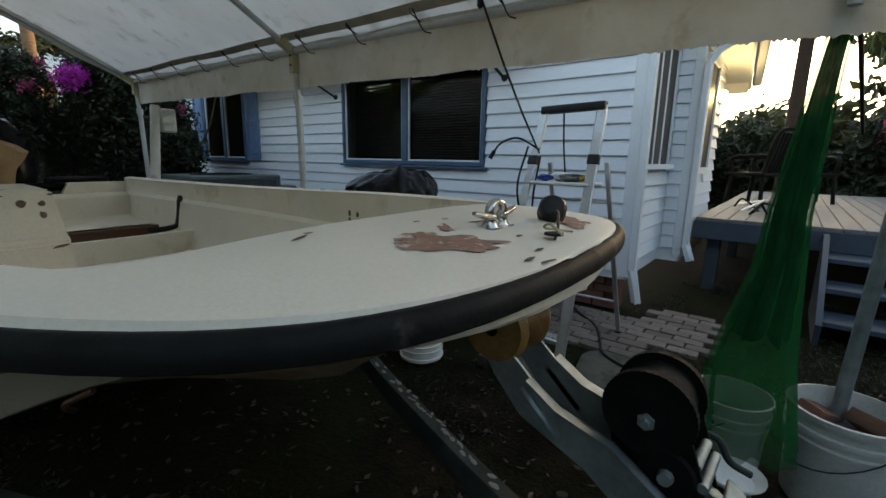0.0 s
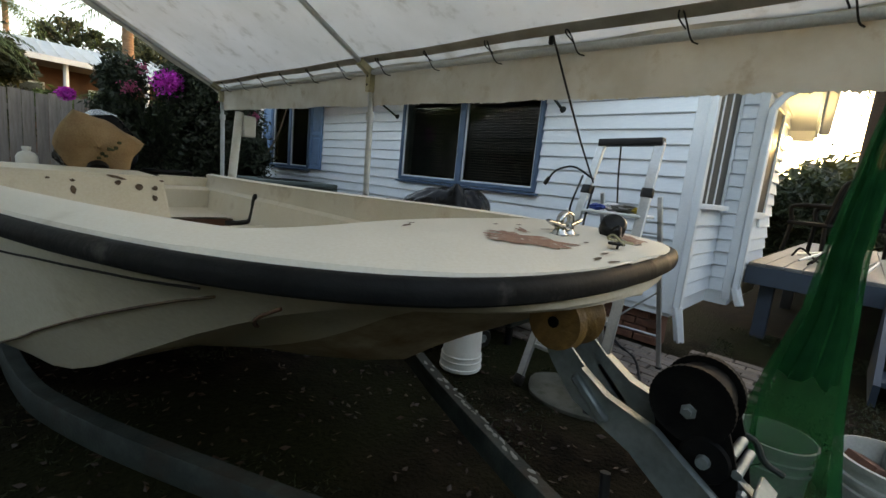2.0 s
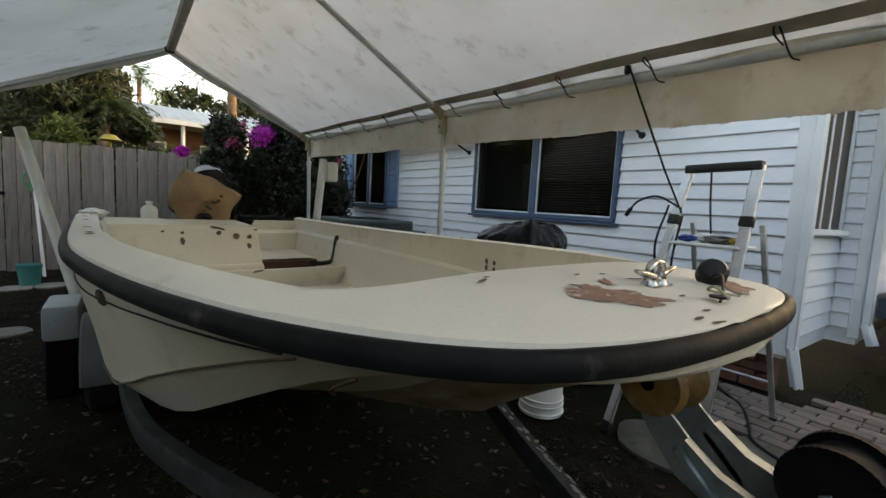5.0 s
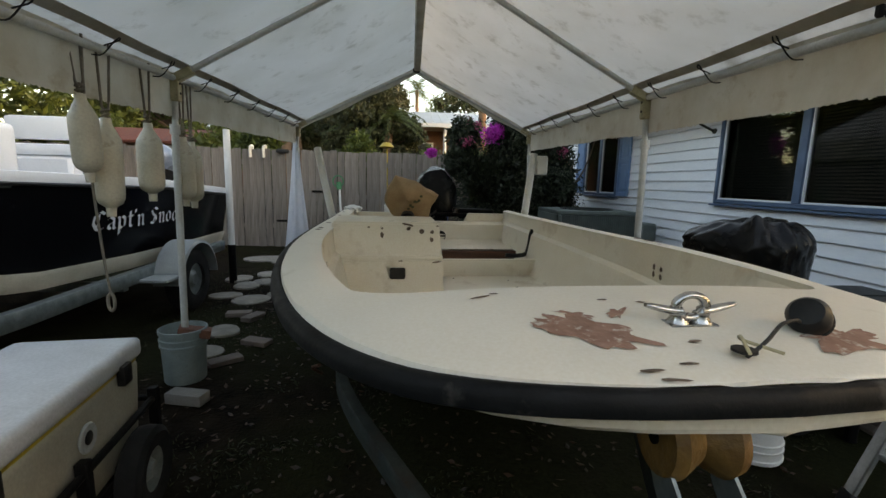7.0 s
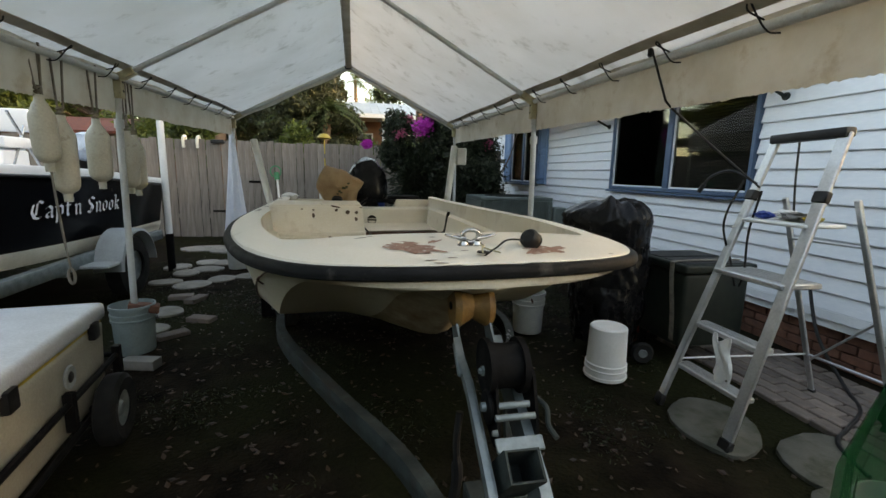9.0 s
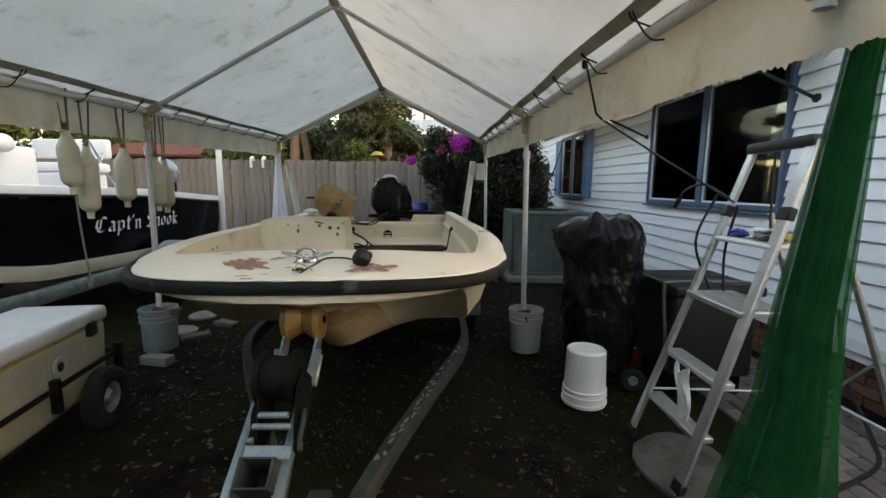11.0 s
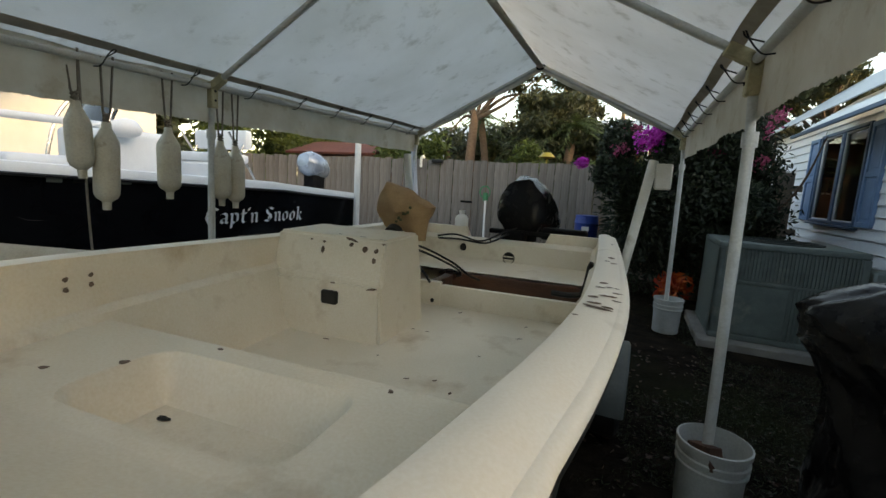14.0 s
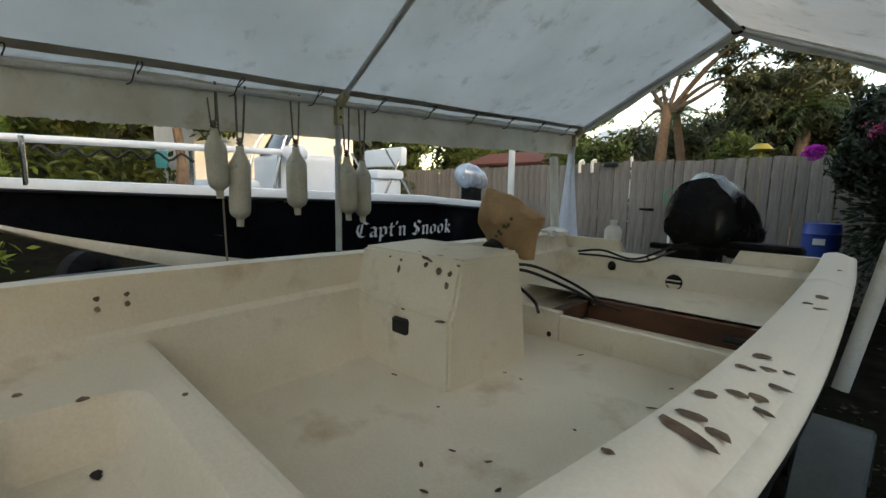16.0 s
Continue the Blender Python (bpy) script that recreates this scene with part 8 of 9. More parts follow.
# ---- stepping stones and pavers ----
# dark greenish tone for the slabs by the ladder
SLAB_DARK = mat("dark_greenish_slab", (0.085, 0.085, 0.07), (0.05, 0.052, 0.04), rough=0.95, scale=7, bump=0.4, stain=(0.025, 0.03, 0.015), stain_at=(0.5, 0.65), stain_scale=5)
def stone(x, y, rx, ry, seed, turn, label, material=STONE):
    s = thing("stepping_stone", label, "stepping stone", (x, y, 0), group="stepping stone path")
    bm = BM()
    n = 18
    rings = []
    for r, z in ((1.0, -0.03), (1.0, 0.004), (0.96, 0.009), (0.4, 0.011)):
        rings.append([bm.verts.new(pose(x, y, 0, 0, 0, turn) @ Vector((rx * r * (1 + 0.12 * noise.noise((math.cos(a) * 1.5, math.sin(a) * 1.5, seed))) * math.cos(a), ry * r * (1 + 0.12 * noise.noise((math.cos(a) * 1.5, math.sin(a) * 1.5, seed + 4))) * math.sin(a), z))) for a in [2 * math.pi * k / n for k in range(n)]])
    for a, b in zip(rings, rings[1:]):
        for k in range(n):
            bm.faces.new((a[k], a[(k + 1) % n], b[(k + 1) % n], b[k]))
    bm.faces.new(rings[-1])
    part("slab", bm, material, s)


for i, (x, y, rx, ry) in enumerate(((-2.5, 4.75, 0.42, 0.3), (-2.1, 4.55, 0.3, 0.25), (-2.42, 3.2, 0.2, 0.17), (-2.17, 2.8, 0.2, 0.16), (-1.96, 3.02, 0.22, 0.18), (-2.23, 2.3, 0.19, 0.14), (-1.88, 2.12, 0.22, 0.19), (-1.62, 2.4, 0.18, 0.16), (-2.1, 3.5, 0.2, 0.17), (-1.86, 3.45, 0.22, 0.18), (-1.30, 2.53, 0.2, 0.16), (-1.55, 4.72, 0.2, 0.16), (-1.2, 4.8, 0.2, 0.16), (-1.75, 1.05, 0.17, 0.14), (-1.7, 0.55, 0.16, 0.13))):
    stone(x, y, rx, ry, i * 1.7, 37 * i, "pale irregular stepping stone set in the grass")
for i, (x, y, t) in enumerate(((-1.8, 1.55, 10), (-1.45, 0.35, 40), (-1.35, 0.75, -20), (-1.62, 1.45, 70))):
    loose_brick((x, y, -0.02), (0, 0, t), "reddish paver sunk in the ground", PAVER, (0.24, 0.12, 0.05))

pav = thing("paver_path", "path of mixed red and grey pavers by the house", "paving", (3.2, -1.8, 0), kind="structure")
bm = BM()
box(bm, -0.098, -0.048, -0.03, 0.098, 0.048, 0.02, 0.006)
me_pv = bpy.data.meshes.new("paver")
bm.to_mesh(me_pv)
bm.free()
me_pv.materials.append(PAVER)
rnd = random.Random(21)
for i in range(17):
    for j in range(12):
        x, y = 2.72 + 0.104 * j, -2.35 + 0.206 * i + (0.1 if j % 2 else 0)
        if x > 3.5 and y > -1.9 or (y < -2.1 and x < 2.95) or y > 1.0:
            continue
        piece("paver", me_pv, pose(x, y, rnd.uniform(-0.006, 0.006), rnd.uniform(-1.5, 1.5), rnd.uniform(-1.5, 1.5), 90 + rnd.uniform(-2, 2)), pav, local=False)
for x, y, rx, ry, t in ((2.45, -1.95, 0.3, 0.22, 20), (2.2, -2.25, 0.2, 0.15, 0), (2.1, -1.55, 0.3, 0.22, 60)):
    stone(x, y, rx, ry, x * 7, t, "flat dark greenish slab sunk in the dirt", SLAB_DARK)


# ---- plants ----
def leaves(name, spots, material, parent, size, seed=0, label="", flat=0.0, long=1.7, kind=""):
    """Many small leaves, one at each spot, turned at random."""
    rng = np.random.default_rng(seed)
    c = np.asarray(spots, float)
    n = len(c)
    a = rng.normal(size=(n, 3))
    a[:, 2] *= 1 - flat
    a /= np.linalg.norm(a, axis=1)[:, None]
    b = np.cross(a, rng.normal(size=(n, 3)) if not flat else np.tile((0.0, 0.0, 1.0), (n, 1)) + 0.4 * rng.normal(size=(n, 3)))
    b /= np.linalg.norm(b, axis=1)[:, None] + 1e-9
    k = size * rng.uniform(0.6, 1.3, (n, 1))
    nrm = np.cross(a, b)
    v = np.stack([c - a * k * long, c + b * k * 0.6 + nrm * k * 0.2, c + a * k * long, c - b * k * 0.6 + nrm * k * 0.2], 1).reshape(-1, 3)
    f = np.arange(4 * n).reshape(n, 4)
    me = bpy.data.meshes.new(name)
    me.from_pydata(v.tolist(), [], f.tolist())
    me.materials.append(material)
    ob_ = new(name, me)
    if parent is not None:
        ob_.parent = parent
        if parent.type == "EMPTY":
            ob_.matrix_parent_inverse = parent.matrix_basis.inverted()
    return tagged(ob_, label, kind=kind)


def clump_spots(clumps, per, seed):
    """Spots in the shells of several lumps: (x, y, z, rx, ry, rz)."""
    rng = np.random.default_rng(seed)
    out = []
    for x, y, z, rx, ry, rz in clumps:
        d = rng.normal(size=(per, 3))
        d /= np.linalg.norm(d, axis=1)[:, None]
        r = rng.uniform(0.2, 1.15, (per, 1)) ** 0.7 * (1 + 0.35 * np.sin(5 * d[:, :1] + x) * np.cos(6 * d[:, 1:2] + y))
        out.append(np.array((x, y, z)) + d * r * np.array((rx, ry, rz)))
    return np.concatenate(out)


def lumps(n, box_, size, seed):
    rng = random.Random(seed)
    return [(rng.uniform(box_[0], box_[1]), rng.uniform(box_[2], box_[3]), rng.uniform(box_[4], box_[5]), *[size * rng.uniform(0.6, 1.3) for _ in range(3)]) for _ in range(n)]


# bougainvillea between canopy and house
bush = thing("bougainvillea", "large dark bougainvillea bush with magenta flowers", "bush", (2.0, 5.0, 0))
sp = clump_spots([(1.2, 4.6, 1.25, 0.5, 0.5, 0.7), (1.6, 4.6, 1.5, 0.75, 0.6, 0.75), (2.1, 4.7, 1.3, 0.65, 0.6, 0.95), (2.5, 4.9, 1.25, 0.5, 0.5, 0.85), (1.5, 5.0, 0.7, 0.7, 0.6, 0.7), (2.2, 5.2, 0.8, 0.9, 0.7, 0.8), (1.8, 4.6, 2.05, 0.6, 0.6, 0.5), (2.3, 5.0, 2.0, 0.55, 0.6, 0.5), (2.5, 5.6, 1.6, 0.4, 0.6, 0.9)] + lumps(16, (1.1, 2.6, 4.2, 5.4, 1.2, 2.5), 0.3, 3) + [(0.85, 4.8, 2.2, 0.25, 0.25, 0.3), (0.75, 4.75, 1.75, 0.22, 0.25, 0.25)], 3800, 5)
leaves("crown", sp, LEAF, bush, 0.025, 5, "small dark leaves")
rnd = random.Random(8)
for k in range(7):
    bm = BM()
    x, y = 1.2 + 0.3 * k, 4.9 + 0.2 * rnd.random()
    tube(bm, smoothline([(1.9 + 0.05 * k, 5.0, 0.0), ((x + 1.9) / 2, y, 0.8), (x, y - 0.1, 1.6), (x + rnd.uniform(-0.3, 0.3), y - 0.2, 2.3)]), [0.03 - 0.0012 * i for i in range(19)], 6)
    part("stem", bm, BARK, bush)
for k, (x, y, z, r, m_) in enumerate(((1.205, 4.1, 2.17, 0.17, PETAL), (0.3, 5.2, 1.92, 0.09, PETAL), (0.85, 4.5, 2.05, 0.13, PETAL_PINK), (1.0, 4.7, 2.35, 0.12, PETAL_PINK), (2.0, 4.3, 2.05, 0.1, PETAL_PINK), (2.5, 4.5, 1.95, 0.1, PETAL_PINK), (2.45, 4.4, 2.3, 0.12, PETAL_PINK), (2.6, 4.6, 2.5, 0.15, PETAL_PINK))):
    dens = 420 if m_ is PETAL else 60
    leaves("blossom", clump_spots([(x, y, z, r, r, r * 0.85), (x + r * 0.5, y, z + r * 0.3, r * 0.6, r * 0.6, r * 0.6)], dens, 30 + k), m_, bush, 0.022, 31 + k, "magenta flower cluster", long=1.0, kind="stuff")
bm = BM()
tube(bm, smoothline([(1.3, 4.9, 1.5), (0.8, 5.1, 1.85), (0.3, 5.2, 1.9)]), 0.006, 5)
part("flower_spray", bm, BARK, bush)
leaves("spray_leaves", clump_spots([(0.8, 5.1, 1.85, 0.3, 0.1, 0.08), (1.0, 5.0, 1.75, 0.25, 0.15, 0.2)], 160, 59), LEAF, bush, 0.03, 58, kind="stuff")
red = thing("red_plant", "low plant with orange red leaves in a pot", "plant", (1.75, 4.0, 0))
leaves("foliage", clump_spots([(1.72, 4.1, 0.34, 0.2, 0.2, 0.16)], 220, 77), leafy("orange_red_leaf", (0.4, 0.03, 0.01), (0.6, 0.12, 0.02)), red, 0.04, 78)
bm = BM()
lathe(bm, [(0.001, 0), (0.09, 0), (0.12, 0.2), (0.125, 0.2), (0.11, 0.17), (0.001, 0.17)], 16, at=(1.72, 4.1, 0))
part("pot", bm, BLACK_PLASTIC, red)


def broad_tree(at, h, spread, seed, material, n_lumps, per, leaf, label, bark=BARK, thick=0.16, low=0.35):
    t = thing("tree", label, "tree", at, group="background trees")
    rng = random.Random(seed)
    bm = BM()
    x, y, z = at
    trunk = smoothline([(x, y, z), (x + rng.uniform(-0.2, 0.2), y, z + h * 0.3), (x + rng.uniform(-0.4, 0.4), y, z + h * 0.62), (x + rng.uniform(-0.5, 0.5), y, z + h * 0.9)])
    tube(bm, trunk, [thick * (1 - 0.85 * k / (len(trunk) - 1)) for k in range(len(trunk))], 9)
    part("trunk", bm, bark, t)
    cl = []
    bm = BM()
    for k in range(n_lumps):
        a, q = rng.uniform(0, 6.28), rng.uniform(low, 1.0)
        r = spread * (1 - 0.55 * abs(q - 0.6)) * rng.uniform(0.25, 1.0)
        c = Vector((x + r * math.cos(a), y + r * math.sin(a), z + h * q))
        s = spread * rng.uniform(0.16, 0.34)
        cl.append((*c, s, s, s * rng.uniform(0.45, 0.8)))
        p = trunk[min(len(trunk) - 1, int(q * 0.85 * len(trunk)))]
        tube(bm, smoothline([p, p.lerp(c, 0.5) + Vector((0, 0, 0.1)), c], 4), [thick * 0.3 * (1 - 0.09 * i) for i in range(9)], 5)
    part("limb", bm, bark, t)
    leaves("crown", clump_spots(cl, per, seed), material, t, leaf, seed + 1)


def palm(at, h, seed, label, fronds=22, length=1.6, bark=BARK_RED, thick=0.14, skirt=True, droop=1.0):
    t = thing("palm_tree", label, "palm", at, group="background palms")
    rng = random.Random(seed)
    x, y, z = at
    bm = BM()
    tr_ = smoothline([(x, y, z), (x + 0.1, y, z + h * 0.5), (x + rng.uniform(-0.3, 0.3), y, z + h)])
    tube(bm, tr_, [thick * (1.15 - 0.3 * k / (len(tr_) - 1)) for k in range(len(tr_))], 10)
    part("trunk", bm, bark, t)
    top_ = tr_[-1]
    verts, faces = [], []
    for k in range(fronds):
        a, e = rng.uniform(0, 6.28), rng.uniform(-0.5, 1.25)
        L_ = length * rng.uniform(0.75, 1.1)
        d = Vector((math.cos(a), math.sin(a), 0))
        pts = []
        for i in range(9):
            q = i / 8
            pts.append(top_ + d * L_ * q * math.cos(e * (1 - 0.3 * q)) + Vector((0, 0, L_ * (math.sin(e) * q - 0.55 * droop * q * q))))
        for i in range(1, 9):
            p = pts[i]
            fw = (pts[i] - pts[i - 1]).normalized()
            side = fw.cross(Vector((0, 0, 1))).normalized()
            for s in (-1, 1):
                for j in (0, 0.5):
                    b = p - fw * j * L_ / 8
                    tip = b + side * s * L_ * 0.24 * (1.15 - i / 9) + fw * L_ * 0.12 - Vector((0, 0, L_ * 0.08))
                    n0 = len(verts)
                    verts += [b - fw * 0.018 * L_, b + fw * 0.018 * L_, tip]
                    faces.append((n0, n0 + 1, n0 + 2))
    me = bpy.data.meshes.new("crown")
    me.from_pydata([tuple(v) for v in verts], [], faces)
    me.materials.append(LEAF_PALM)
    c = new("crown", me)
    c.parent = t
    c.matrix_parent_inverse = t.matrix_basis.inverted()


# beyond the fence
def bare_tree(at, label, seed):
    """A leaning trunk with long bare limbs and a few needle tufts."""
    t = thing("tree", label, "tree", at, group="background trees")
    rng = random.Random(seed)
    x, y, z = at
    bm = BM()
    tr_ = smoothline([(x, y, 0), (x + 0.02, y, 1.6), (x + 0.05, y, 2.8), (x + 0.12, y, 3.9)])
    tube(bm, tr_, [0.2 - 0.004 * k for k in range(len(tr_))], 10)
    part("trunk", bm, BARK_RED, t)
    ends = []
    top_ = Vector((x + 0.12, y, 3.85))
    for dx, dz, lift in ((1.6, 1.5, 0.1), (2.2, 0.6, 0.25), (0.7, 1.9, 0.0), (-0.5, 1.0, 0.1), (-1.2, 0.7, 0.3), (1.9, 1.0, -0.2), (-0.9, -0.6, 0.2), (2.6, 1.7, 0.2)):
        bm = BM()
        e = top_ + Vector((dx, rng.uniform(-0.6, 0.6), dz))
        m = top_.lerp(e, 0.5) + Vector((rng.uniform(-0.15, 0.15), 0, lift))
        ln = smoothline([top_ - Vector((0, 0, 0.2)), m, e], 8)
        tube(bm, ln, [0.075 * (1 - 0.8 * k / (len(ln) - 1)) for k in range(len(ln))], 6)
        for k in range(5):
            p = ln[rng.randrange(6, len(ln))]
            q = p + Vector((rng.uniform(-0.1, 0.6) * (1 if dx > 0 else -1), rng.uniform(-0.3, 0.3), rng.uniform(-0.25, 0.35)))
            tube(bm, [p, p.lerp(q, 0.5) + Vector((0, 0, 0.04)), q], [0.018, 0.013, 0.007], 5)
            ends.append(q)
        ends.append(e)
        part("limb", bm, BARK, t)
    cl = [(*e, 0.28, 0.28, 0.14) for e in ends if e.x > x - 0.3 and rng.random() < 0.5]
    leaves("crown", clump_spots(cl, 70, seed), LEAF_PINE, t, 0.05, seed + 1, flat=0.3, long=2.4)


bare_tree((-4.1, 11.8, 0), "reddish trunk with long bare limbs behind the fence", 19)
palm((-4.2, 13.6, 0), 3.9, 21, "short palm with a shaggy crown behind the fence", 34, 1.1, droop=1.5)
broad_tree((-1.45, 12.3, 0), 4.3, 1.75, 11, LEAF_PINE, 110, 330, 0.055, "dense dark tree behind the fence", low=0.3)
palm((-1.0, 11.4, 0), 3.3, 22, "bushy palm among the dark tree", 40, 1.2, droop=1.2)
palm((-2.1, 11.8, 0), 2.7, 26, "low bushy palm behind the fence", 34, 1.1, droop=1.2)
broad_tree((-1.2, 13.6, 0), 5.2, 1.1, 13, LEAF_PINE, 50, 300, 0.055, "tall pine behind the fence", low=0.45)
broad_tree((-8.6, 13.5, 0), 4.4, 2.0, 15, LEAF_TREE, 26, 320, 0.07, "green tree behind the fence", low=0.35)
broad_tree((4.6, 10.5, 0), 4.6, 1.5, 17, LEAF_PINE, 30, 340, 0.06, "dark tree behind the house", low=0.35)
palm((2.4, 13.4, 0), 5.2, 27, "palm with a reddish trunk before the neighbour house", 30, 1.5, thick=0.16)
palm((1.6, 10.2, 0), 2.2, 23, "low palm beside the neighbour house", 18, 1.1)
palm((0.05, 20.5, 0), 6.0, 24, "tall slim palm far behind", 20, 1.5, thick=0.1)
palm((1.2, 24.5, 0), 5.2, 25, "tall slim palm far behind", 24, 1.5, thick=0.1)
broad_tree((2.6, 25.5, 0), 6.6, 1.9, 29, LEAF_PINE, 26, 200, 0.09, "dark pine behind the neighbour house", low=0.5)
broad_tree((5.2, 25.0, 0), 6.9, 2.2, 30, LEAF_PINE, 26, 200, 0.09, "dark pine behind the neighbour house", low=0.5)
hedge = thing("fence_shrubs", "bright leafy shrubs rising behind the fence", "shrubs", (-2, 6.8, 0), kind="stuff")
leaves("foliage", clump_spots(lumps(12, (-4.6, -3.0, 7.2, 8.4, 1.7, 2.55), 0.3, 41) + lumps(7, (-1.7, -0.9, 8.4, 9.2, 1.9, 2.5), 0.28, 44) + lumps(8, (-9.0, -4.8, 7.5, 9.0, 1.8, 2.6), 0.35, 45) + lumps(10, (-0.2, 2.6, 7.6, 8.6, 1.7, 2.05), 0.25, 46), 300, 42), LEAF_TREE, hedge, 0.05, 43, kind="stuff")
yl = thing("yellow_lantern", "small yellow lantern behind the fence", "lantern", (-0.55, 6.9, 2.05))
bm = BM()
lathe(bm, [(0.001, 0.1), (0.08, 0.09), (0.17, 0.0), (0.12, -0.02), (0.001, -0.03)], 16, at=(-0.6, 7.0, 2.13))
tube(bm, [(-0.6, 7.0, 0), (-0.6, 7.0, 2.1)], 0.02, 6)
part("shade", bm, YELLOW, yl)

# neighbour's brick house
nh = thing("neighbour_house", "brown brick house with a pale metal roof", "house", (2.0, 17.0, 0))
bm = BM()
box(bm, -0.8, 16.9, 0, 6.5, 22, 3.6)
part("wall", bm, BRICK_FAR, nh, smooth=False)
bm = BM()
sheet(bm, [[(-1.0, 15.3, 3.72), (7.3, 15.3, 3.72)], [(-1.0, 19.2, 4.75), (7.3, 19.2, 4.75)], [(-1.0, 23, 3.72), (7.3, 23, 3.72)]])
thicken(bm, 0.1)
rf = part("roof", bm, METAL_ROOF, nh, "pale ribbed metal roof", smooth=False)
bm = BM()
for k in range(23):
    x = -0.95 + 0.35 * k
    tube(bm, [(x, 15.28, 3.8), (x, 19.2, 4.83)], 0.025, 4)
part("rib", bm, METAL_ROOF, rf)
bm = BM()
box(bm, -1.0, 15.22, 3.58, 7.3, 15.29, 3.74)
part("eave_board", bm, TRIM_WHITE, nh)
for x in (-0.2, 2.0, 4.2):
    bm = BM()
    box(bm, x, 16.84, 1.9, x + 1.1, 16.92, 3.1)
    w = part("window", bm, TRIM_WHITE, nh)
    bm = BM()
    box(bm, x + 0.06, 16.82, 1.96, x + 1.04, 16.85, 3.04)
    part("pane", bm, plain("far_dark_pane", (0.01, 0.012, 0.014), 0.1), w)
for x in (-0.8, 1.3, 3.4, 5.6):
    bm = BM()
    tube(bm, [(x, 15.5, 0), (x, 15.5, 3.7)], 0.07, 8)
    part("post", bm, TRIM_WHITE, nh)
bm = BM()
for k in range(40):
    x = -0.8 + 0.17 * k
    box(bm, x, 15.48, 1.5, x + 0.05, 15.52, 2.35)
box(bm, -0.8, 15.46, 2.33, 5.9, 15.54, 2.4)
part("railing", bm, BRICK_FAR, nh)

# reddish house and pale building beyond the other boat
rh = thing("red_shed", "low dark red shed beyond the fence", "shed", (-6.2, 8.4, 0))
bm = BM()
box(bm, -7.4, 7.4, 0, -5.0, 9.4, 2.15)
part("wall", bm, BRICK_FAR, rh, smooth=False)
bm = BM()
sheet(bm, [[(-7.6, 7.1, 2.12), (-4.85, 7.1, 2.12)], [(-7.6, 8.4, 2.5), (-4.85, 8.4, 2.5)], [(-7.6, 9.7, 2.12), (-4.85, 9.7, 2.12)]])
thicken(bm, 0.06)
part("roof", bm, mat("dull_red_boards", (0.16, 0.045, 0.03), (0.1, 0.028, 0.02), rough=0.85, scale=6, bump=0.4, stretch=(5, 1, 1)), rh)
fh = thing("far_house", "far house with a grey sheet roof", "house", (-8.5, 21, 0))
bm = BM()
box(bm, -11.0, 20.5, 0, -6.6, 25, 3.6)
part("wall", bm, BRICK_FAR, fh, smooth=False)
bm = BM()
sheet(bm, [[(-11.6, 19.6, 3.75), (-6.0, 19.6, 3.75)], [(-11.6, 22.5, 4.9), (-6.6, 22.5, 4.9)], [(-11.6, 25.5, 3.75), (-6.0, 25.5, 3.75)]])
thicken(bm, 0.1)
part("roof", bm, METAL_ROOF, fh)
for x in (-8.6, -6.2):
    bm = BM()
    tube(bm, [(x, 19.8, 0), (x, 19.8, 3.75)], 0.08, 8)
    part("post", bm, TRIM_WHITE, fh)
broad_tree((-7.6, 11.5, 0), 4.2, 1.7, 33, LEAF_TREE, 50, 260, 0.07, "green tree beyond the red shed", low=0.3)
pbu = thing("white_building", "pale rendered building beyond the boats", "building", (-11, 2.8, 0))
bm = BM()
box(bm, -13.5, 0.9, 0, -9.2, 4.7, 3.3)
part("wall", bm, mat("pale_render", (0.74, 0.7, 0.64), (0.66, 0.62, 0.55), rough=0.85, scale=2, bump=0.2), pbu, smooth=False)
bm = BM()
sheet(bm, [[(-9.0, 0.6, 3.3), (-9.0, 5.0, 3.3)], [(-11.3, 0.6, 4.1), (-11.3, 5.0, 4.1)], [(-13.7, 0.6, 3.3), (-13.7, 5.0, 3.3)]])
thicken(bm, 0.1)
part("roof", bm, METAL_ROOF, pbu)
hang = thing("street_trees", "leafy shade trees beyond the other boat", "trees", (-9, -2, 0), kind="stuff")
leaves("foliage", clump_spots(lumps(44, (-11.5, -8.5, -9.0, 0.5, 1.6, 4.6), 0.55, 51) + lumps(80, (-10.5, -8.3, 5.4, 14.5, 1.0, 4.8), 0.6, 58) + lumps(9, (-8.7, -7.8, -0.6, 2.4, 2.7, 3.3), 0.35, 57), 260, 52), LEAF_TREE, hang, 0.08, 53, kind="stuff")
leaves("bright_foliage", clump_spots(lumps(26, (-8.5, -6.0, -8.0, -2.0, 0.3, 2.4), 0.5, 54), 220, 55), LEAF_BRIGHT, hang, 0.06, 56, kind="stuff")
for k, (x, y) in enumerate(((-9.0, -3.0), (-8.6, 0.4), (-9.4, 3.2), (-8.0, -6.0))):
    bm = BM()
    tube(bm, smoothline([(x, y, 0), (x + 0.2, y + 0.1, 1.6), (x - 0.1, y, 3.6)]), [0.13] * 7 + [0.08] * 6, 8)
    part("trunk", bm, BARK, hang)

back = thing("back_trees", "line of dark trees far behind the fence", "trees", (-3, 27, 0), kind="stuff")
leaves("foliage", clump_spots(lumps(60, (-7.0, -0.6, 15.0, 17.5, 0.5, 3.9), 0.7, 211) + lumps(60, (-14.0, 9.0, 27.0, 31.0, 0.5, 5.5), 1.3, 214), 200, 212), LEAF_PINE, back, 0.1, 213, kind="stuff")

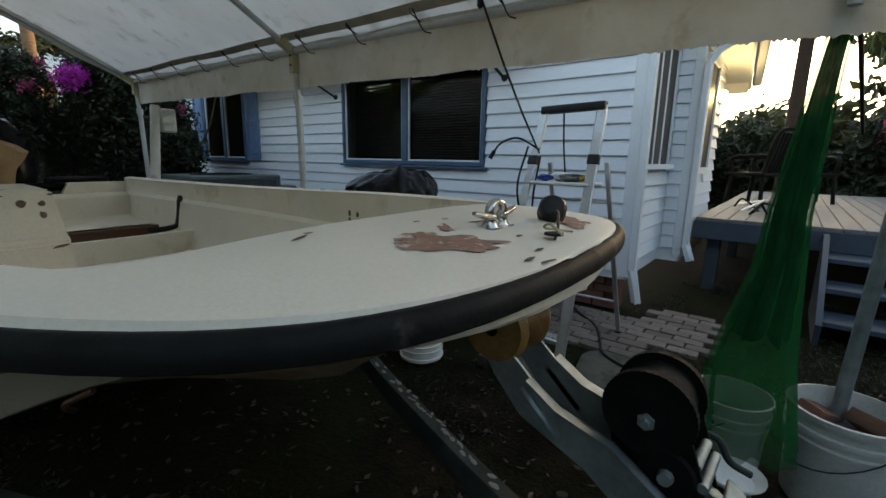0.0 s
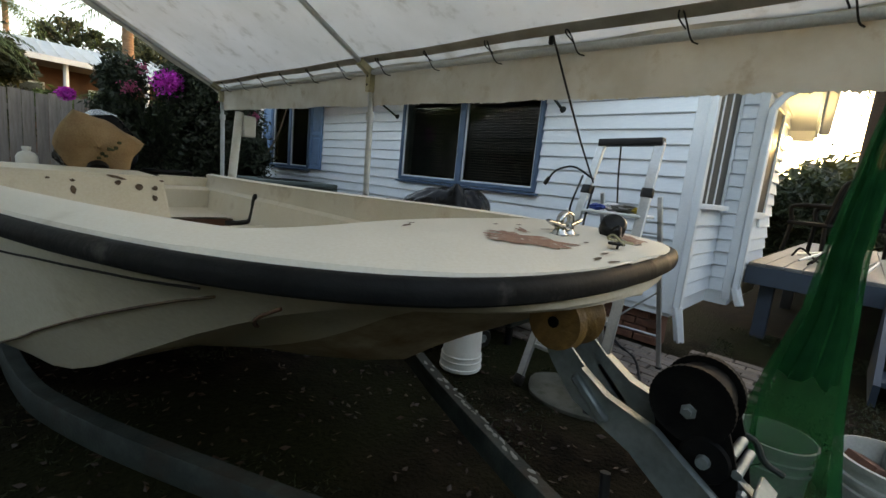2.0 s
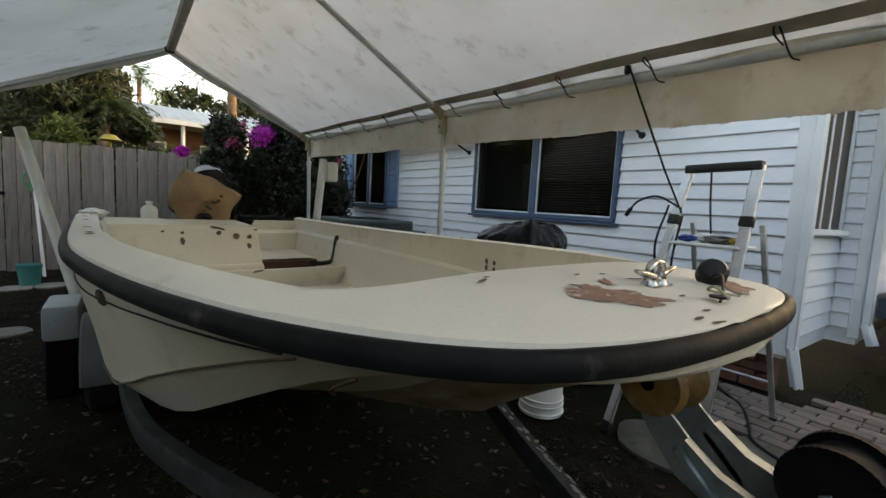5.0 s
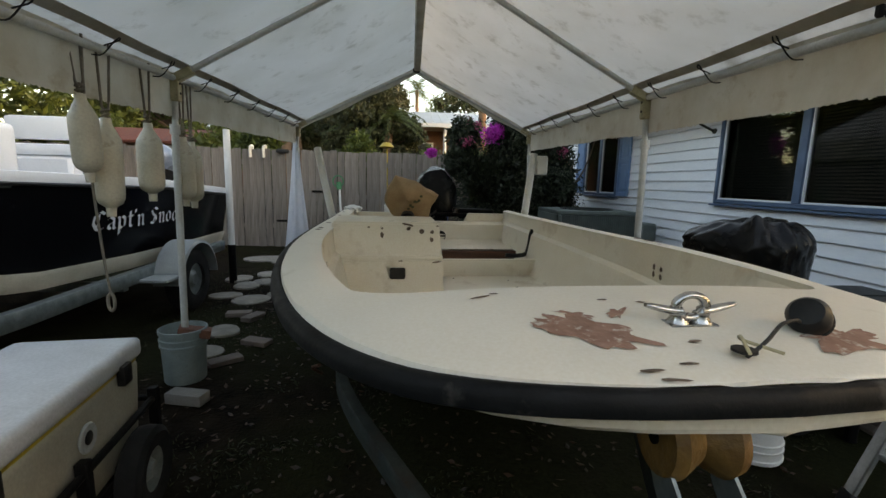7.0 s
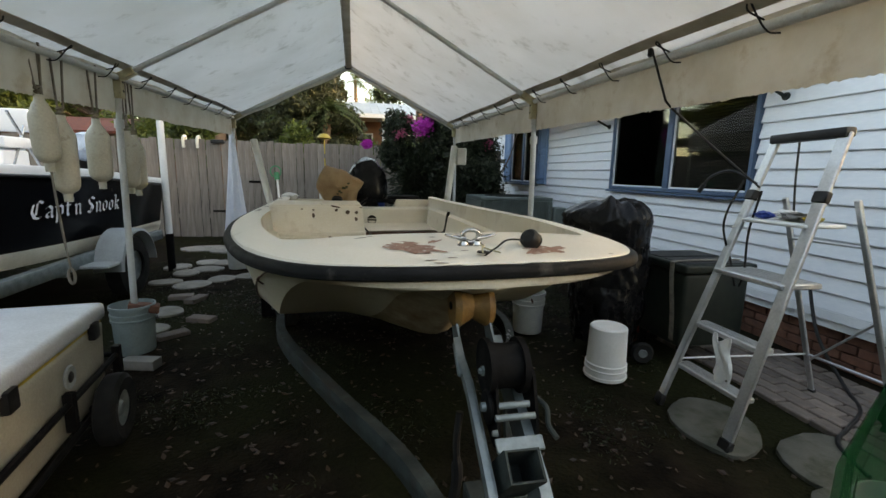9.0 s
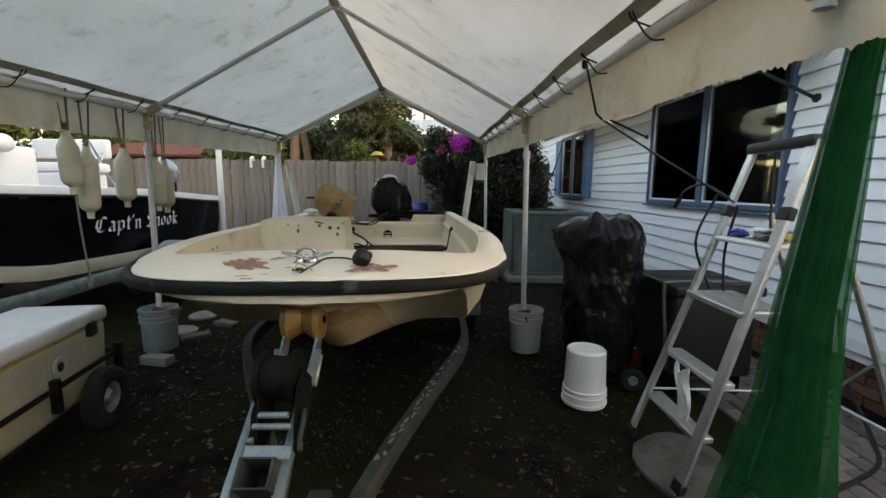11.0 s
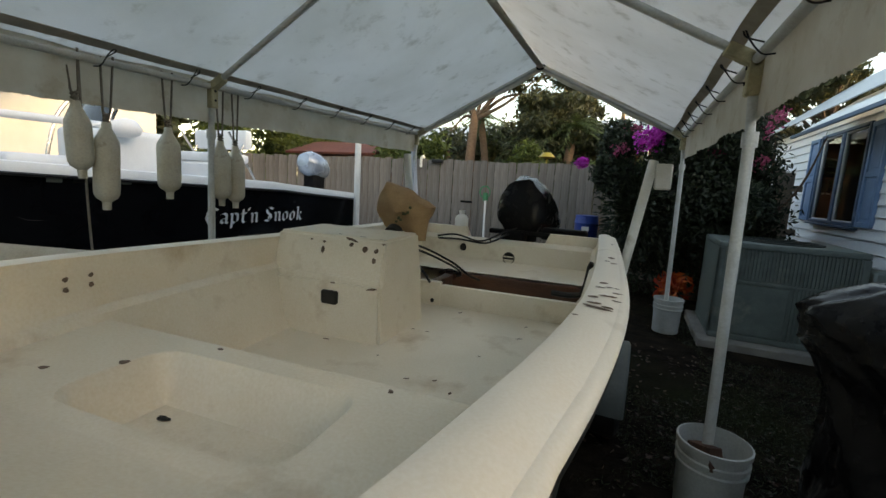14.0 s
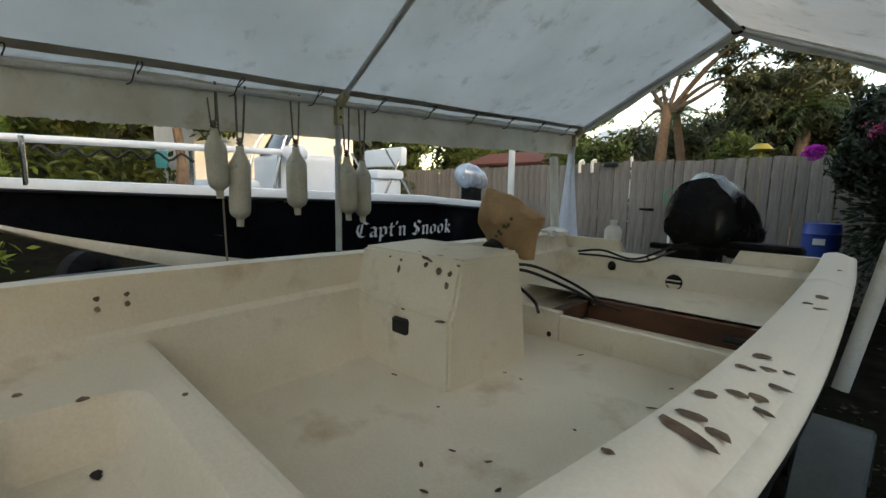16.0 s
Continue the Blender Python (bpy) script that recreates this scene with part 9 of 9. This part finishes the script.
# unseen trees added behind the walk and past the boats to block low sky
woods = thing("far_woods", "unseen added trees blocking low sky light behind the yard", "trees", (-4, -14, 0), kind="stuff")
leaves("foliage", clump_spots(lumps(150, (-20.0, 9.0, -17.0, -12.0, 0.3, 4.5), 1.5, 201), 130, 202), LEAF_PINE, woods, 0.3, 203, kind="stuff")
leaves("side_foliage", clump_spots(lumps(90, (-22.0, -17.0, -14.0, 12.0, 0.3, 4.5), 1.5, 204), 130, 205), LEAF_PINE, woods, 0.3, 206, kind="stuff")

# ---- beyond the porch ----
broad_tree((17.0, -9.5, 0), 7.5, 2.6, 63, LEAF_PINE, 34, 150, 0.1, "feathery pine against the evening sky", low=0.5)
palm((11.2, -2.52, 0), 4.9, 65, "palm with a ringed trunk beyond the porch", 34, 1.7, BARK_BACKLIT, thick=0.13, droop=1.5)
palm((12.6, -4.3, 0), 5.2, 66, "palm with drooping fronds beyond the porch", 34, 1.7, BARK_BACKLIT, thick=0.15, droop=1.5)
for x, y, h, k in ((15.0, -5.4, 6.6, 67), (15.6, -7.6, 7.4, 68), (16.5, -11.5, 7.0, 69)):
    broad_tree((x, y, 0), h, 2.3, k, LEAF_PINE, 34, 170, 0.1, "dark feathery tree against the evening sky", low=0.3)
hd = thing("porch_hedge", "clipped dark green hedge beyond the porch", "hedge", (13, -5, 0), kind="stuff")
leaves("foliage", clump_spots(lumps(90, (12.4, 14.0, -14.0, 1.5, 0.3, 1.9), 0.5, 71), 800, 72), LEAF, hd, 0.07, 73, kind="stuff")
leaves("red_foliage", clump_spots(lumps(12, (12.0, 12.6, -8.0, -4.2, 1.4, 2.2), 0.35, 74), 110, 75), PETAL_PINK, hd, 0.06, 76, kind="stuff")
leaves("far_trees", clump_spots(lumps(90, (22.0, 30.0, -24.0, 10.0, 0.5, 2.6), 1.5, 77), 420, 78), LEAF_PINE, hd, 0.2, 79, kind="stuff")


def chair(at, turn, label):
    c = thing("porch_chair", label, "chair", at, group="porch chairs", turn=turn)
    bm = BM()
    box(bm, -0.26, -0.24, 0.38, 0.26, 0.26, 0.43, 0.012)
    part("seat", bm, BLACK, c, local=True)
    for k in range(7):
        x = -0.2 + 0.067 * k
        bm = BM()
        tube(bm, [(x, 0.23, 0.43), (x * 1.05, 0.36, 0.95)], 0.02, 6)
        part("spindle", bm, BLACK, c, local=True)
    bm = BM()
    tube(bm, smoothline([(-0.23, 0.23, 0.43), (-0.24, 0.35, 0.92), (0, 0.4, 1.0), (0.24, 0.35, 0.92), (0.23, 0.23, 0.43)]), 0.024, 8)
    part("backrest", bm, BLACK, c, local=True)
    for x in (-0.22, 0.22):
        for y in (-0.2, 0.22):
            bm = BM()
            tube(bm, [(x, y, 0.41), (x * 1.15, y * 1.2, 0.0)], 0.026, 8)
            part("leg", bm, BLACK, c, local=True)
        bm = BM()
        tube(bm, smoothline([(x, -0.2, 0.41), (x * 1.1, -0.22, 0.62), (x * 1.1, 0.1, 0.65), (x, 0.3, 0.64)]), 0.028, 8)
        part("armrest", bm, BLACK, c, local=True)


chair((7.35, -2.28, 0.775), 150, "dark metal porch chair beside the wall")
chair((8.1, -2.85, 0.775), -70, "dark metal porch chair on the deck")
tb = thing("porch_clutter", "dark hose and tools heaped on the porch edge", "clutter", (5.8, -2.5, 0.775))
for k in range(7):
    rr = random.Random(k)
    bm = BM()
    p = Vector((5.7 + rr.uniform(-0.4, 0.5), -2.5 + rr.uniform(-0.3, 0.2), 0.79))
    tube(bm, smoothline([p, p + Vector((rr.uniform(-0.3, 0.3), rr.uniform(-0.2, 0.2), 0.12)), p + Vector((rr.uniform(-0.5, 0.5), rr.uniform(-0.3, 0.3), 0.02))]), 0.012, 6)
    part("tool", bm, BLACK if k % 2 else ALU, tb)

# ---- leaf litter and grass ----
rng = np.random.default_rng(91)


def scatter(n, x0, x1, y0, y1, z=0.012):
    x, y = rng.uniform(x0, x1, n), rng.uniform(y0, y1, n)
    keep = [k for k in range(n) if not (1.9 < x[k] < 3.1 and 2.45 < y[k] < 3.75)]
    return np.array([(x[k], y[k], ground_height(x[k], y[k]) + z) for k in keep])


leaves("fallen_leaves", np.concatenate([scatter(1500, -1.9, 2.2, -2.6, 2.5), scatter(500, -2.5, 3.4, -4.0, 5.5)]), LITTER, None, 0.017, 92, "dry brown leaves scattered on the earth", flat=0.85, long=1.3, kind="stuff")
g1 = scatter(5200, -2.9, -0.8, 0.6, 5.8, 0.015)
g2 = scatter(16000, 1.1, 3.3, 0.2, 4.2, 0.015)
g3 = scatter(22000, 2.4, 5.2, -6.0, -1.9, 0.02)
g4 = scatter(16000, -1.9, 2.4, -3.8, 0.8, 0.006)
g4 = np.array([p for p in g4 if noise.noise((p[0] * 1.7, p[1] * 1.7, 2)) > 0.12])
g = np.concatenate([g1, g2, g3, g4])
g = np.array([p for p in g if noise.noise((p[0] * 1.1, p[1] * 1.1, 5)) > -0.12])
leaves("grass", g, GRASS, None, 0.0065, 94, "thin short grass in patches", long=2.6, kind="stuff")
